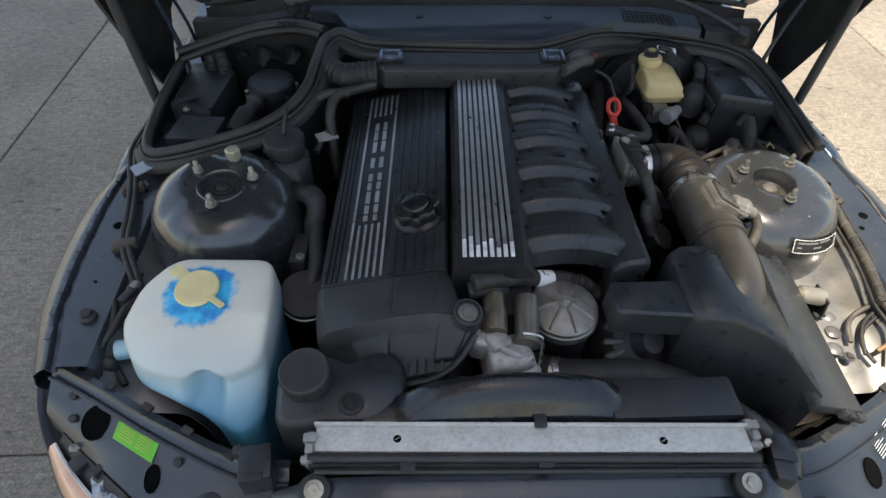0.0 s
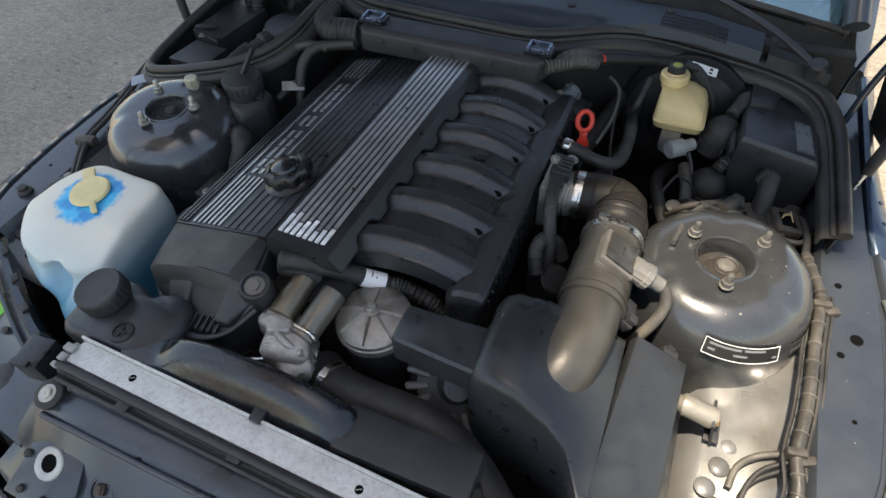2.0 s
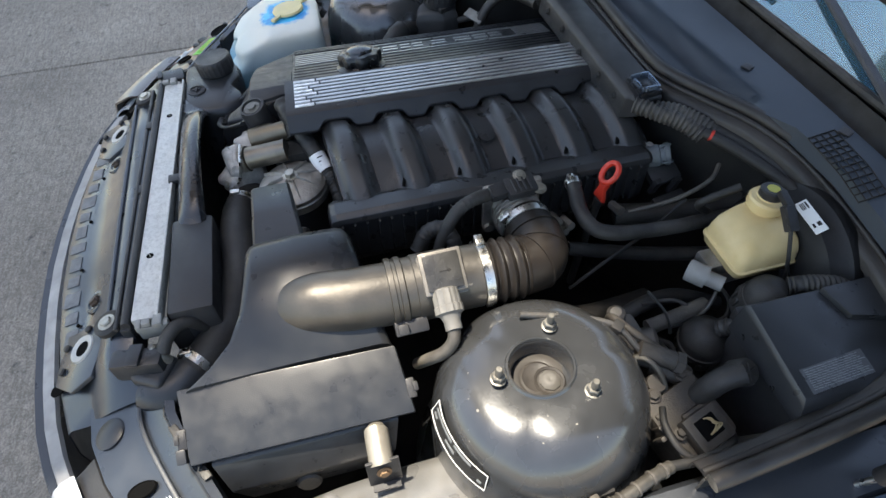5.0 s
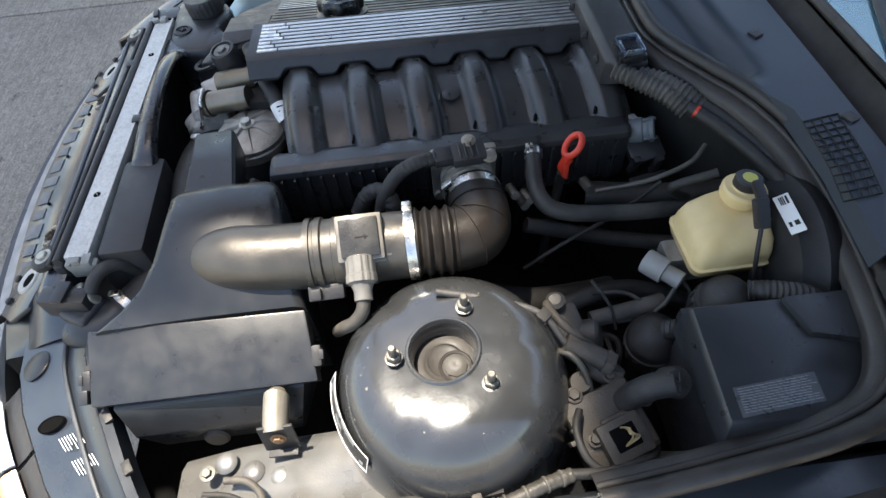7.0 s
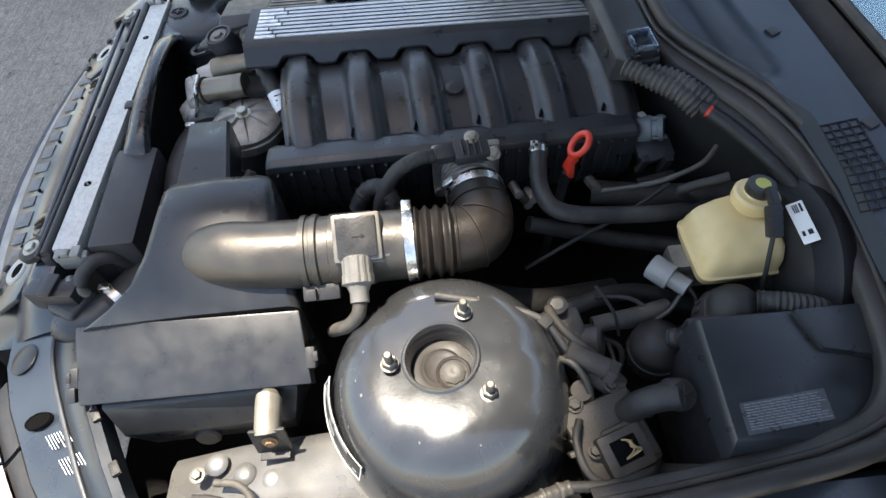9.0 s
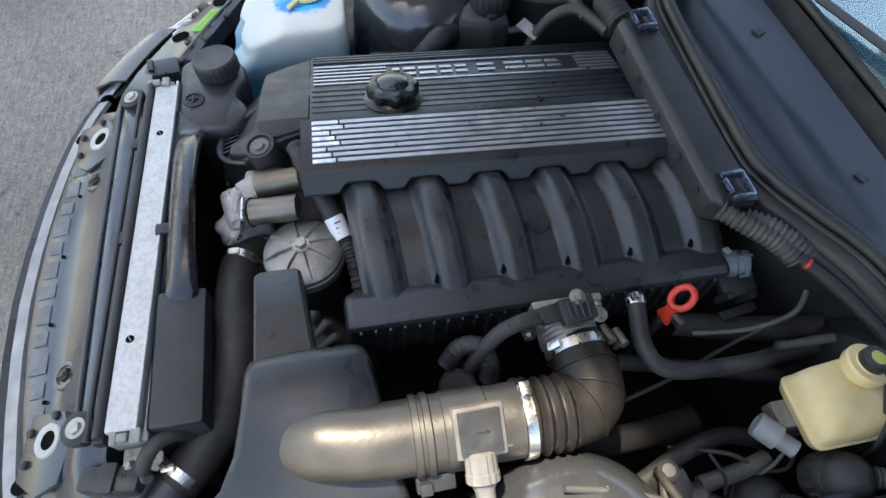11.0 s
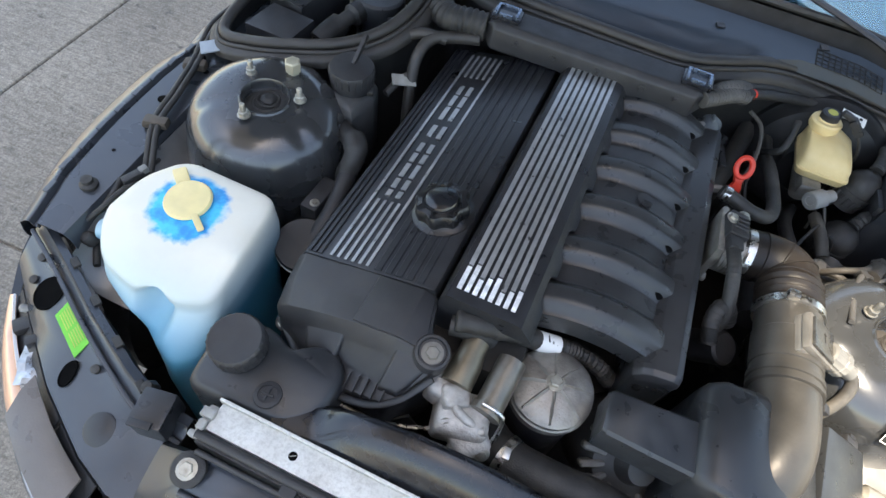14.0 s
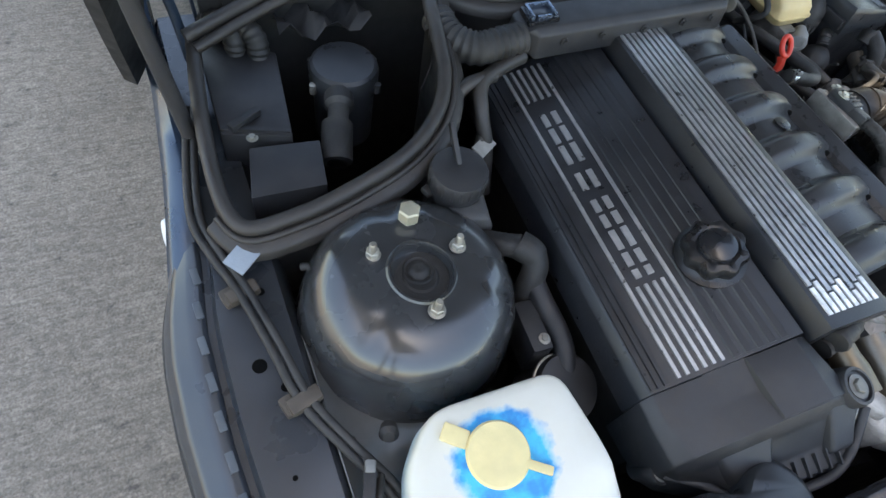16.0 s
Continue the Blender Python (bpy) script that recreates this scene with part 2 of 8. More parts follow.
def tank_material():
    """White plastic, a dried blue stain round the filler and blue fluid showing low down."""
    m = mat("tank_plastic", (0.69, 0.67, 0.585), 0.42, var=0.07, scale=8, bump=0.1, bscale=60, dust=0.3, dustcol=(0.60, 0.55, 0.42))
    N, L = m.node_tree.nodes, m.node_tree.links
    b = N["Principled BSDF"]
    src = b.inputs["Base Color"].links[0].from_socket
    tc = N.new("ShaderNodeTexCoord")
    n = N.new("ShaderNodeTexNoise"); n.inputs["Scale"].default_value = 55; n.inputs["Detail"].default_value = 6
    L.new(tc.outputs["Object"], n.inputs["Vector"])
    d = N.new("ShaderNodeVectorMath"); d.operation = "DISTANCE"; d.inputs[1].default_value = (-0.038, 0.056, 0.358)
    L.new(tc.outputs["Object"], d.inputs[0])
    s1 = N.new("ShaderNodeMath"); s1.operation = "MULTIPLY_ADD"; s1.inputs[1].default_value = 0.034; s1.inputs[2].default_value = -0.017
    L.new(n.outputs["Fac"], s1.inputs[0])
    s2 = N.new("ShaderNodeMath"); L.new(d.outputs["Value"], s2.inputs[0]); L.new(s1.outputs[0], s2.inputs[1])
    r = N.new("ShaderNodeMapRange"); r.inputs["From Min"].default_value, r.inputs["From Max"].default_value = 0.050, 0.062
    r.inputs["To Min"].default_value, r.inputs["To Max"].default_value = 1.0, 0.0
    L.new(s2.outputs[0], r.inputs["Value"])
    tone = N.new("ShaderNodeValToRGB")
    tone.color_ramp.elements[0].color, tone.color_ramp.elements[0].position = (0.001, 0.25, 0.60, 1), 0.36
    tone.color_ramp.elements[1].color, tone.color_ramp.elements[1].position = (0.015, 0.50, 0.80, 1), 0.60
    L.new(n.outputs["Fac"], tone.inputs[0])
    mx1 = N.new("ShaderNodeMix"); mx1.data_type = "RGBA"
    L.new(r.outputs[0], mx1.inputs[0]); L.new(src, mx1.inputs[6]); L.new(tone.outputs[0], mx1.inputs[7])
    xyz = N.new("ShaderNodeSeparateXYZ"); L.new(tc.outputs["Object"], xyz.inputs[0])
    lv = N.new("ShaderNodeMapRange"); lv.inputs["From Min"].default_value, lv.inputs["From Max"].default_value = 0.245, 0.350
    lv.inputs["To Min"].default_value, lv.inputs["To Max"].default_value = 0.9, 0.0
    L.new(xyz.outputs["Z"], lv.inputs["Value"])
    mx2 = N.new("ShaderNodeMix"); mx2.data_type = "RGBA"; mx2.inputs[7].default_value = (0.02, 0.36, 0.56, 1)
    L.new(lv.outputs[0], mx2.inputs[0]); L.new(mx1.outputs[2], mx2.inputs[6])
    L.new(mx2.outputs[2], b.inputs["Base Color"])
    b.inputs["Subsurface Weight"].default_value = 0.15
    b.inputs["Subsurface Radius"].default_value = (0.02, 0.02, 0.02)
    return m


M_TANK = tank_material()


# ---- building helpers ----
def thing(name, at, label, category, group="", kind=""):
    e = new(name)
    e.location = at
    e.empty_display_size = 0.05
    return tagged(e, label, category, group, kind)


def origin(ob):
    p = Vector((0, 0, 0))
    while ob:
        p = p + ob.location
        ob = ob.parent
    return p


def smooth(bm, angle=38):
    bm.normal_update()
    for f in bm.faces:
        f.smooth = True
    lim = radians(angle)
    for e in bm.edges:
        e.smooth = len(e.link_faces) == 2 and e.calc_face_angle(0) < lim


def part(name, bm, material, parent, label="", angle=38):
    """Links a bmesh in world places as one mesh object under a thing or part."""
    o = origin(parent)
    bmesh.ops.remove_doubles(bm, verts=bm.verts, dist=0.00002)
    bmesh.ops.recalc_face_normals(bm, faces=bm.faces)
    smooth(bm, angle)
    for v in bm.verts:
        v.co -= o
    me = bpy.data.meshes.new(name)
    bm.to_mesh(me)
    bm.free()
    for m in (material if isinstance(material, (list, tuple)) else (material,)):
        me.materials.append(m)
    ob = new(name, me)
    ob.parent = parent
    return tagged(ob, label)


def structure(name, bm, material, label, category=""):
    bmesh.ops.recalc_face_normals(bm, faces=bm.faces)
    smooth(bm)
    me = bpy.data.meshes.new(name)
    bm.to_mesh(me)
    bm.free()
    me.materials.append(material)
    return tagged(new(name, me), label, category or name, kind="structure")


def B():
    return bmesh.new()


def bevelled(bm, geom_edges, w, seg=2):
    if w > 0:
        bmesh.ops.bevel(bm, geom=geom_edges, offset=w, segments=seg, affect="EDGES", profile=0.6, clamp_overlap=True)


def box(bm, c, s, m=None, bev=0.004, seg=2, taper=0.0):
    """A box of size s at c, turned by m, its top drawn in by taper."""
    t = bmesh.new()
    bmesh.ops.create_cube(t, size=1)
    for v in t.verts:
        k = 1 - taper * (v.co.z > 0)
        v.co = Vector((v.co.x * s[0] * k, v.co.y * s[1] * k, v.co.z * s[2]))
    bevelled(t, list(t.edges), bev, seg)
    mm = Matrix.Translation(c) @ (m.to_4x4() if m else Matrix.Identity(4))
    join(bm, t, mm)
    return bm


def join(bm, t, mm=None):
    if mm:
        t.transform(mm)
    me = bpy.data.meshes.new("tmp")
    t.to_mesh(me)
    t.free()
    bm.from_mesh(me)
    bpy.data.meshes.remove(me)
    return bm


def rot(rx=0, ry=0, rz=0):
    return Euler([radians(a) for a in (rx, ry, rz)]).to_matrix()


def axis(d):
    """Turns +z onto d."""
    return Vector(d).to_track_quat("Z", "Y").to_matrix()


def lathe(bm, prof, at, d=(0, 0, 1), seg=32, squash=(1, 1)):
    """Turns a profile of (radius, height) round the axis d at a place."""
    t = bmesh.new()
    rings = []
    for r, h in prof:
        rings.append([t.verts.new((r * math.cos(2 * math.pi * i / seg) * squash[0], r * math.sin(2 * math.pi * i / seg) * squash[1], h)) for i in range(seg)])
    for a, b in zip(rings, rings[1:]):
        for i in range(seg):
            t.faces.new((a[i], a[(i + 1) % seg], b[(i + 1) % seg], b[i]))
    for r in (rings[0], rings[-1]):
        try:
            t.faces.new(r)
        except ValueError:
            pass
    return join(bm, t, Matrix.Translation(at) @ axis(d).to_4x4())


def spline(pts, n=8):
    """A smooth line through the points."""
    P = [Vector(p) for p in pts]
    if len(P) < 3:
        return [P[0].lerp(P[-1], i / n) for i in range(n + 1)]
    out = []
    for i in range(len(P) - 1):
        a, b, c, d = P[max(i - 1, 0)], P[i], P[i + 1], P[min(i + 2, len(P) - 1)]
        for k in range(n):
            t = k / n
            out.append(0.5 * ((2 * b) + (c - a) * t + (2 * a - 5 * b + 4 * c - d) * t * t + (3 * b - a - 3 * c + d) * t ** 3))
    out.append(P[-1])
    return out


def tube(bm, pts, r, seg=12, n=8, rfun=None, flat=1.0, cap=True):
    """A hose through the points; rfun(s, length) scales its radius along it."""
    P = spline(pts, n)
    t = bmesh.new()
    total = sum((b - a).length for a, b in zip(P, P[1:]))
    up = Vector((0, 0, 1))
    s, rings, prev = 0.0, [], None
    for i, p in enumerate(P):
        d = (P[min(i + 1, len(P) - 1)] - P[max(i - 1, 0)]).normalized()
        if prev is None:
            x = d.cross(up)
            if x.length < 0.1:
                x = d.cross(Vector((1, 0, 0)))
        else:
            x = prev - d * prev.dot(d)
        x.normalize()
        prev = x
        y = d.cross(x)
        if i:
            s += (p - P[i - 1]).length
        k = r * (rfun(s, total) if rfun else 1)
        rings.append([t.verts.new(p + x * (k * math.cos(2 * math.pi * j / seg)) + y * (k * flat * math.sin(2 * math.pi * j / seg))) for j in range(seg)])
    for a, b in zip(rings, rings[1:]):
        for j in range(seg):
            t.faces.new((a[j], a[(j + 1) % seg], b[(j + 1) % seg], b[j]))
    if cap:
        t.faces.new(rings[0])
        t.faces.new(rings[-1])
    return join(bm, t)


def ribbed(pitch, depth):
    return lambda s, total: 1 + depth * math.sin(2 * math.pi * s / pitch)


def prism(bm, outline, z0, z1, m=None, bev=0.0, seg=2):
    """An outline of (x, y) drawn up from z0 to z1."""
    t = bmesh.new()
    lo = [t.verts.new((x, y, z0)) for x, y in outline]
    hi = [t.verts.new((x, y, z1)) for x, y in outline]
    n = len(outline)
    t.faces.new(lo[::-1])
    t.faces.new(hi)
    for i in range(n):
        t.faces.new((lo[i], lo[(i + 1) % n], hi[(i + 1) % n], hi[i]))
    bevelled(t, list(t.edges), bev, seg)
    return join(bm, t, m)


def loft(bm, rings, closed=True, caps=True, bev=0.0, seg=2):
    """A skin over rings of as many points each."""
    t = bmesh.new()
    R = [[t.verts.new(p) for p in r] for r in rings]
    n = len(R[0])
    for a, b in zip(R, R[1:]):
        for i in range(n if closed else n - 1):
            t.faces.new((a[i], a[(i + 1) % n], b[(i + 1) % n], b[i]))
    if caps and closed:
        t.faces.new(R[0][::-1])
        t.faces.new(R[-1])
    bevelled(t, [e for e in t.edges if len(e.link_faces) == 2], bev, seg)
    return join(bm, t)


def sheet(bm, rows, thick, n=1):
    """A bent sheet through rows of points, with thickness below it."""
    t = bmesh.new()
    V = [[t.verts.new(p) for p in r] for r in rows]
    for a, b in zip(V, V[1:]):
        for i in range(len(a) - 1):
            t.faces.new((a[i], a[i + 1], b[i + 1], b[i]))
    bmesh.ops.recalc_face_normals(t, faces=t.faces)
    t.normal_update()
    if sum(f.normal.z * f.calc_area() for f in t.faces) < 0:
        bmesh.ops.reverse_faces(t, faces=t.faces)
    bmesh.ops.solidify(t, geom=t.faces[:], thickness=thick)
    return join(bm, t)


def superell(cx, cy, a, b, z, n=4.0, seg=40):
    out = []
    for i in range(seg):
        t = 2 * math.pi * i / seg
        c, s = math.cos(t), math.sin(t)
        out.append((cx + a * math.copysign(abs(c) ** (2 / n), c), cy + b * math.copysign(abs(s) ** (2 / n), s), z))
    return out


def bolt(name, at, parent, r=0.008, h=0.006, d=(0, 0, 1), washer=1.6, stud=0.0, material=None):
    bm = B()
    ax = Vector(d).normalized()
    lathe(bm, [(0.0001, 0), (r * washer, 0), (r * washer, 0.0015), (r, 0.002)], at, d, 20)
    lathe(bm, [(r, 0.0015), (r, h - 0.001), (r * 0.88, h), (0.0001, h)], at, d, 6)
    if stud:
        lathe(bm, [(r * 0.55, h - 0.001), (r * 0.55, h + stud - 0.002), (r * 0.4, h + stud), (0.0001, h + stud)], at, d, 12)
    return part(name, bm, material or M_ZINC, parent)


# ---- ground and surroundings ----
bm = B()
t_ = bmesh.new()
bmesh.ops.create_grid(t_, x_segments=2, y_segments=2, size=300)
join(bm, t_, Matrix.Translation((0, 0, -0.012)))
ground = structure("ground", bm, M_CONCRETE, "weathered grey concrete yard with dark stone chips", "concrete ground")
JX, JY, SLAB, GAP = -1.76, 0.50, 4.0, 0.007
bm = B()
box(bm, (0, 0, -0.05), (SLAB - GAP, SLAB - GAP, 0.10), None, 0.004, 1)
_me = bpy.data.meshes.new("slab")
bm.to_mesh(_me); bm.free()
_me.materials.append(M_CONCRETE)
for i in range(-2, 3):
    for j in range(-2, 3):
        s = new("slab", _me)
        s.parent = ground
        s.location = (JX + SLAB * (i + 0.5), JY + SLAB * (j + 0.5), 0.0)

# an unseen slab added over the yard; its shade lies over most of the car
M_RENDER = mat("shade_slab_concrete", (0.34, 0.33, 0.31), 0.85, var=0.2, scale=3, bump=0.3, bscale=60, dust=0.3, dustcol=(0.2, 0.19, 0.17))
SHADE_Z = 9.0
_tx, _ty = -_sd.x / _sd.z * (SHADE_Z - 0.70), -_sd.y / _sd.z * (SHADE_Z - 0.70)
shade_slab = thing("canopy", (-4.5, 0, 0), "unseen flat grey concrete slab on columns, added for its shade", "canopy")
# edge stepped strip by strip to set where sunlight reaches the bay
for y0, y1, edge in ((-6.0, -0.10 - _ty, 0.72), (-0.10 - _ty, 0.36 - _ty, 0.40), (0.36 - _ty, 0.80 - _ty, 0.340), (0.80 - _ty, 4.3, 0.72)):
    bm = B()
    x1 = edge - _tx
    box(bm, ((x1 - 4.9) / 2, (y0 + y1) / 2, SHADE_Z), (x1 + 4.9, y1 - y0, 0.12), None, 0)
    part("shade_slab_strip", bm, M_RENDER, shade_slab)
for y in (-5.6, -3.0):
    bm = B()
    lathe(bm, [(0.20, -0.05), (0.20, 8.6), (0.40, 8.95)], (-4.6, y, 0), (0, 0, 1), 24)
    part("shade_column", bm, M_RENDER, shade_slab)


# ---- car body ----
car = thing("car", (0, 0.6, 0), "dark blue roadster with its bonnet raised and engine bay open", "car")


def mx(pts, s):
    return [(s * x, y, z) for x, y, z in pts]


def along(y, table):
    """A value between the rows of a table of (y, value)."""
    for (y0, v0), (y1, v1) in zip(table, table[1:]):
        if y <= y1:
            return v0 + (v1 - v0) * max(0, (y - y0) / (y1 - y0))
    return table[-1][1]


def wing_seam(y):
    """Where the flat flange meets the outer wing, along the car."""
    return along(y, [(0.34, 0.722), (0.44, 0.748), (0.56, 0.757), (0.70, 0.757), (0.80, 0.745), (0.95, 0.738), (1.25, 0.735)])


def wing_edge(y):
    """The outer edge over the wheel."""
    return along(y, [(0.34, 0.772), (0.40, 0.793), (0.46, 0.811), (0.52, 0.821), (0.60, 0.827), (0.68, 0.827), (0.74, 0.820), (0.80, 0.803), (0.84, 0.789)])


def flange_z(y):
    return 0.650 + 0.03 * (y - 0.34)


def fender(s, name):
    rows = []
    for k in range(27):
        y = 0.335 + 0.019 * k
        zt, xi, x = flange_z(y), wing_seam(y), wing_edge(y)
        w = x - xi - 0.016
        rows.append(mx([(xi, y, zt - 0.014), (xi + 0.010, y, zt - 0.014), (xi + 0.0135, y, zt - 0.006), (xi + 0.016, y, zt - 0.005), (xi + 0.016 + w * 0.35, y, zt - 0.012), (xi + 0.016 + w * 0.62, y, zt - 0.021), (xi + 0.016 + w * 0.72, y, zt - 0.023), (xi + 0.016 + w * 0.80, y, zt - 0.030), (x - 0.004, y, zt - 0.040), (x, y, zt - 0.050), (x - 0.001, y, zt - 0.062), (x - 0.012, y, zt - 0.068), (x - 0.03, y, zt - 0.10)], s))
    bm = B()
    sheet(bm, rows, 0.0015)
    ob = part(name, bm, M_WING, car, "dark painted wing panel over the wheel", 60)
    bm = B()
    tube(bm, mx([(wing_edge(0.34 + 0.05 * k) + 0.001, 0.34 + 0.05 * k, flange_z(0.34 + 0.05 * k) - 0.066) for k in range(11)], s), 0.0042, 8, 4)
    part("edge_rubber", bm, M_RUBBER, ob)
    if s < 0:
        for k in range(9):
            y = 0.40 + 0.047 * k
            bm = B()
            box(bm, (s * (wing_seam(y) + 0.0175), y, flange_z(y) - 0.0045), (0.009, 0.024, 0.003), rot(0, 0, 5), 0.001)
            part("pressed_pad", bm, M_SATIN, ob)
    else:
        bm = B()
        random.seed(21)
        tube(bm, [(wing_seam(0.36 + 0.0155 * k) + 0.0105 + 0.0022 * random.random(), 0.36 + 0.0155 * k, flange_z(0.36 + 0.0155 * k) - 0.0105 + 0.0015 * random.random()) for k in range(25)], 0.0028, 8, 3, rfun=lambda s_, t_: 1 + 0.22 * math.sin(190 * s_) * math.sin(67 * s_ + 1))
        part("seam_sealer", bm, M_SEALER, ob, "smeared pale seam sealer")
        for x, y, w in ((0.772, 0.62, 0.001), (0.706, 0.56, 0.0011), (0.715, 0.47, 0.0012), (0.735, 0.69, 0.0009)):
            bm = B()
            z = flange_z(y) + 0.0015 if x < wing_seam(y) else flange_z(y) - 0.010
            lathe(bm, [(w, -0.0008), (w, 0.0002), (0.0001, 0.0002)], (x, y, z), (0.25 if x > 0.76 else 0, 0, 1), 7, (1, 0.6))
            part("paint_chip", bm, M_CHIP, ob)
    return ob


def apron(s):
    # flat flange along the top of the inner wing, then the wall below it
    rows = []
    for k in range(20):
        y = 0.335 + 0.0485 * k
        zt, xs_ = flange_z(y), wing_seam(y)
        rows.append(mx([(xs_ + 0.003, y, zt - 0.016), (xs_, y, zt - 0.006), (xs_ - 0.004, y, zt), (0.70, y, zt + 0.001), (0.672, y, zt), (0.664, y, zt - 0.012), (0.655, y, zt - 0.06), (0.645, y, 0.25)], s))
    bm = B()
    sheet(bm, rows, 0.002)
    return part("inner_wing", bm, M_WING, car, "dark painted inner wing with a flat flange", 50)


def hinge_panel(s):
    """The body-coloured side panel behind the wheel, under the bonnet's hinge."""
    rows = []
    for k in range(15):
        y = 0.790 + 0.038 * k
        xo = along(y, [(0.765, 0.806), (0.80, 0.800), (0.85, 0.787), (0.95, 0.775), (1.12, 0.762), (1.30, 0.770)])
        zt = flange_z(y) + 0.004 - 0.03 * max(0, 1 - (y - 0.79) / 0.06)
        xi = max(0.742, xo - 0.008 - max(0, y - 0.765) * 0.5)
        rows.append(mx([(xi - 0.004, y, zt - 0.02), (xi, y, zt - 0.002), (xi + 0.006, y, zt), (xo - 0.008, y, zt - 0.010), (xo, y, zt - 0.018), (xo - 0.002, y, zt - 0.08), (xo - 0.02, y, 0.45), (xo - 0.04, y, 0.22)], s))
    bm = B()
    sheet(bm, rows, 0.002)
    ob = part("hinge_panel", bm, M_PAINT, car, "deep blue painted side panel below the hinge", 50)
    for x, y, r in ((0.778, 0.845, 0.0045), (0.768, 0.895, 0.004), (0.764, 0.945, 0.004)) if s > 0 else ():
        bm = B()
        lathe(bm, [(r, -0.001), (r, 0.0012), (r * 0.7, 0.0022), (0.0001, 0.0022)], (s * x, y, flange_z(y) - 0.002), (s * 0.25, 0, 1), 18)
        part("plug", bm, M_SATIN, ob)
    bm = B()
    lathe(bm, [(0.0001, 0.004), (0.019, 0.004), (0.021, 0.0), (0.019, -0.012), (0.0001, -0.012)], (s * 0.789, 0.872, 0.628), (s, -0.1, 0.25), 28)
    part("side_repeater", bm, M_WHITE, ob, "white round side lamp base")
    return ob


M_SATIN = mat("satin_edge_paint", (0.085, 0.098, 0.110), 0.42, var=0.25, dust=0.35, dustcol=(0.14, 0.14, 0.13), bump=0.1)
M_WORN = mat("worn_patch_paint", (0.16, 0.162, 0.162), 0.5, var=0.35, scale=120, dust=0.5, dustcol=(0.08, 0.07, 0.06), bump=0.1)
M_RING = mat("chalky_ring", (0.52, 0.51, 0.48), 0.55, metal=0.3, var=0.3, dust=0.4, dustcol=(0.3, 0.26, 0.2))
M_SEALER = mat("seam_sealer", (0.085, 0.088, 0.088), 0.6, var=0.45, scale=120, dust=0.6, dustcol=(0.08, 0.08, 0.08))
M_CHIP = mat("bare_chip", (0.24, 0.22, 0.19), 0.6, var=0.2)


def tower(s, zt, label):
    cx, cy = s * 0.516, 0.655
    bm = B()
    rd_ = 0.014 if s < 0 else 0.030
    prof = [(0.016, -rd_), (0.0350, -rd_), (0.0365, -0.004), (0.0375, 0.0), (0.0392, 0.0030), (0.0415, 0.0030), (0.0435, 0.0005), (0.062, 0.0002), (0.078, -0.0005), (0.090, -0.003), (0.103, -0.009), (0.115, -0.018), (0.126, -0.034), (0.136, -0.060), (0.143, -0.095), (0.147, -0.14), (0.151, -0.19), (0.18, -0.225)]
    lathe(bm, prof, (cx, cy, zt - 0.008), (s * -0.05, -0.06, 1), 84)
    # pressed flutes running down the shoulder between the studs
    for v in bm.verts:
        a = math.atan2(v.co.y - cy, v.co.x - cx)
        r = math.hypot(v.co.x - cx, v.co.y - cy)
        if 0.064 < r < 0.146:
            k = (r - 0.064) / 0.042 if r < 0.106 else (0.146 - r) / 0.04
            k = k * k * (3 - 2 * k)
            v.co.z -= 0.0055 * k * max(0, math.sin(3 * a + 2.9)) ** 10
    bm.normal_update()
    tree_ = BVHTree.FromBMesh(bm)
    ob = part("strut_tower", bm, M_TOWER, car, label, 45)
    bm = B()
    zc = zt - 0.008 - rd_
    ox, oy = (0.0, 0.008) if s < 0 else (0.008, 0.012)
    lathe(bm, [(0.017, 0.002), (0.020, 0.0035), (0.023, 0.002), (0.026, 0.003), (0.0352, 0.0015)], (cx, cy, zc), (0, 0, 1), 40)
    lathe(bm, [(0.0001, -0.002), (0.014, -0.002), (0.016, 0.003), (0.018, 0.004), (0.020, 0.002)], (cx + ox, cy + oy, zc + 0.001), (0, 0, 1), 32)
    cap_ = part("top_mount", bm, M_RUBBER if s < 0 else mat("dusty_mount", (0.022, 0.019, 0.017), 0.6, var=0.3, dust=0.5, dustcol=(0.07, 0.058, 0.045)), ob, "recessed top mount plate")
    bm = B()
    lathe(bm, [(0.0135, -0.004), (0.014, 0.004), (0.010, 0.008), (0.005, 0.009), (0.0001, 0.007)], (cx + ox, cy + oy, zc + 0.001), (0, 0, 1), 8)
    part("centre_nut", bm, M_RUBBER if s < 0 else mat("chalky_nut", (0.085, 0.08, 0.072), 0.6, var=0.3), cap_)
    if s > 0:
        for q, (dx, dy, w) in enumerate(((0.062, -0.015, 0.0022), (0.080, 0.012, 0.003), (0.030, -0.088, 0.004), (0.012, -0.094, 0.0028), (-0.02, -0.085, 0.002), (0.088, -0.03, 0.0024), (-0.07, 0.05, 0.002), (0.055, -0.105, 0.002), (0.098, 0.03, 0.0018))):
            hit_ = tree_.ray_cast(Vector((cx + dx, cy + dy, zt + 0.2)), Vector((0, 0, -1)))
            if hit_[0]:
                bm = B()
                lathe(bm, [(w * 0.5, -0.0002), (w * 0.5, 0.0003), (0.0001, 0.0003)], hit_[0], hit_[1], 7, (1, 0.5 + 0.15 * (q % 3)))
                part("paint_chip", bm, M_CHIP, ob)
    return ob


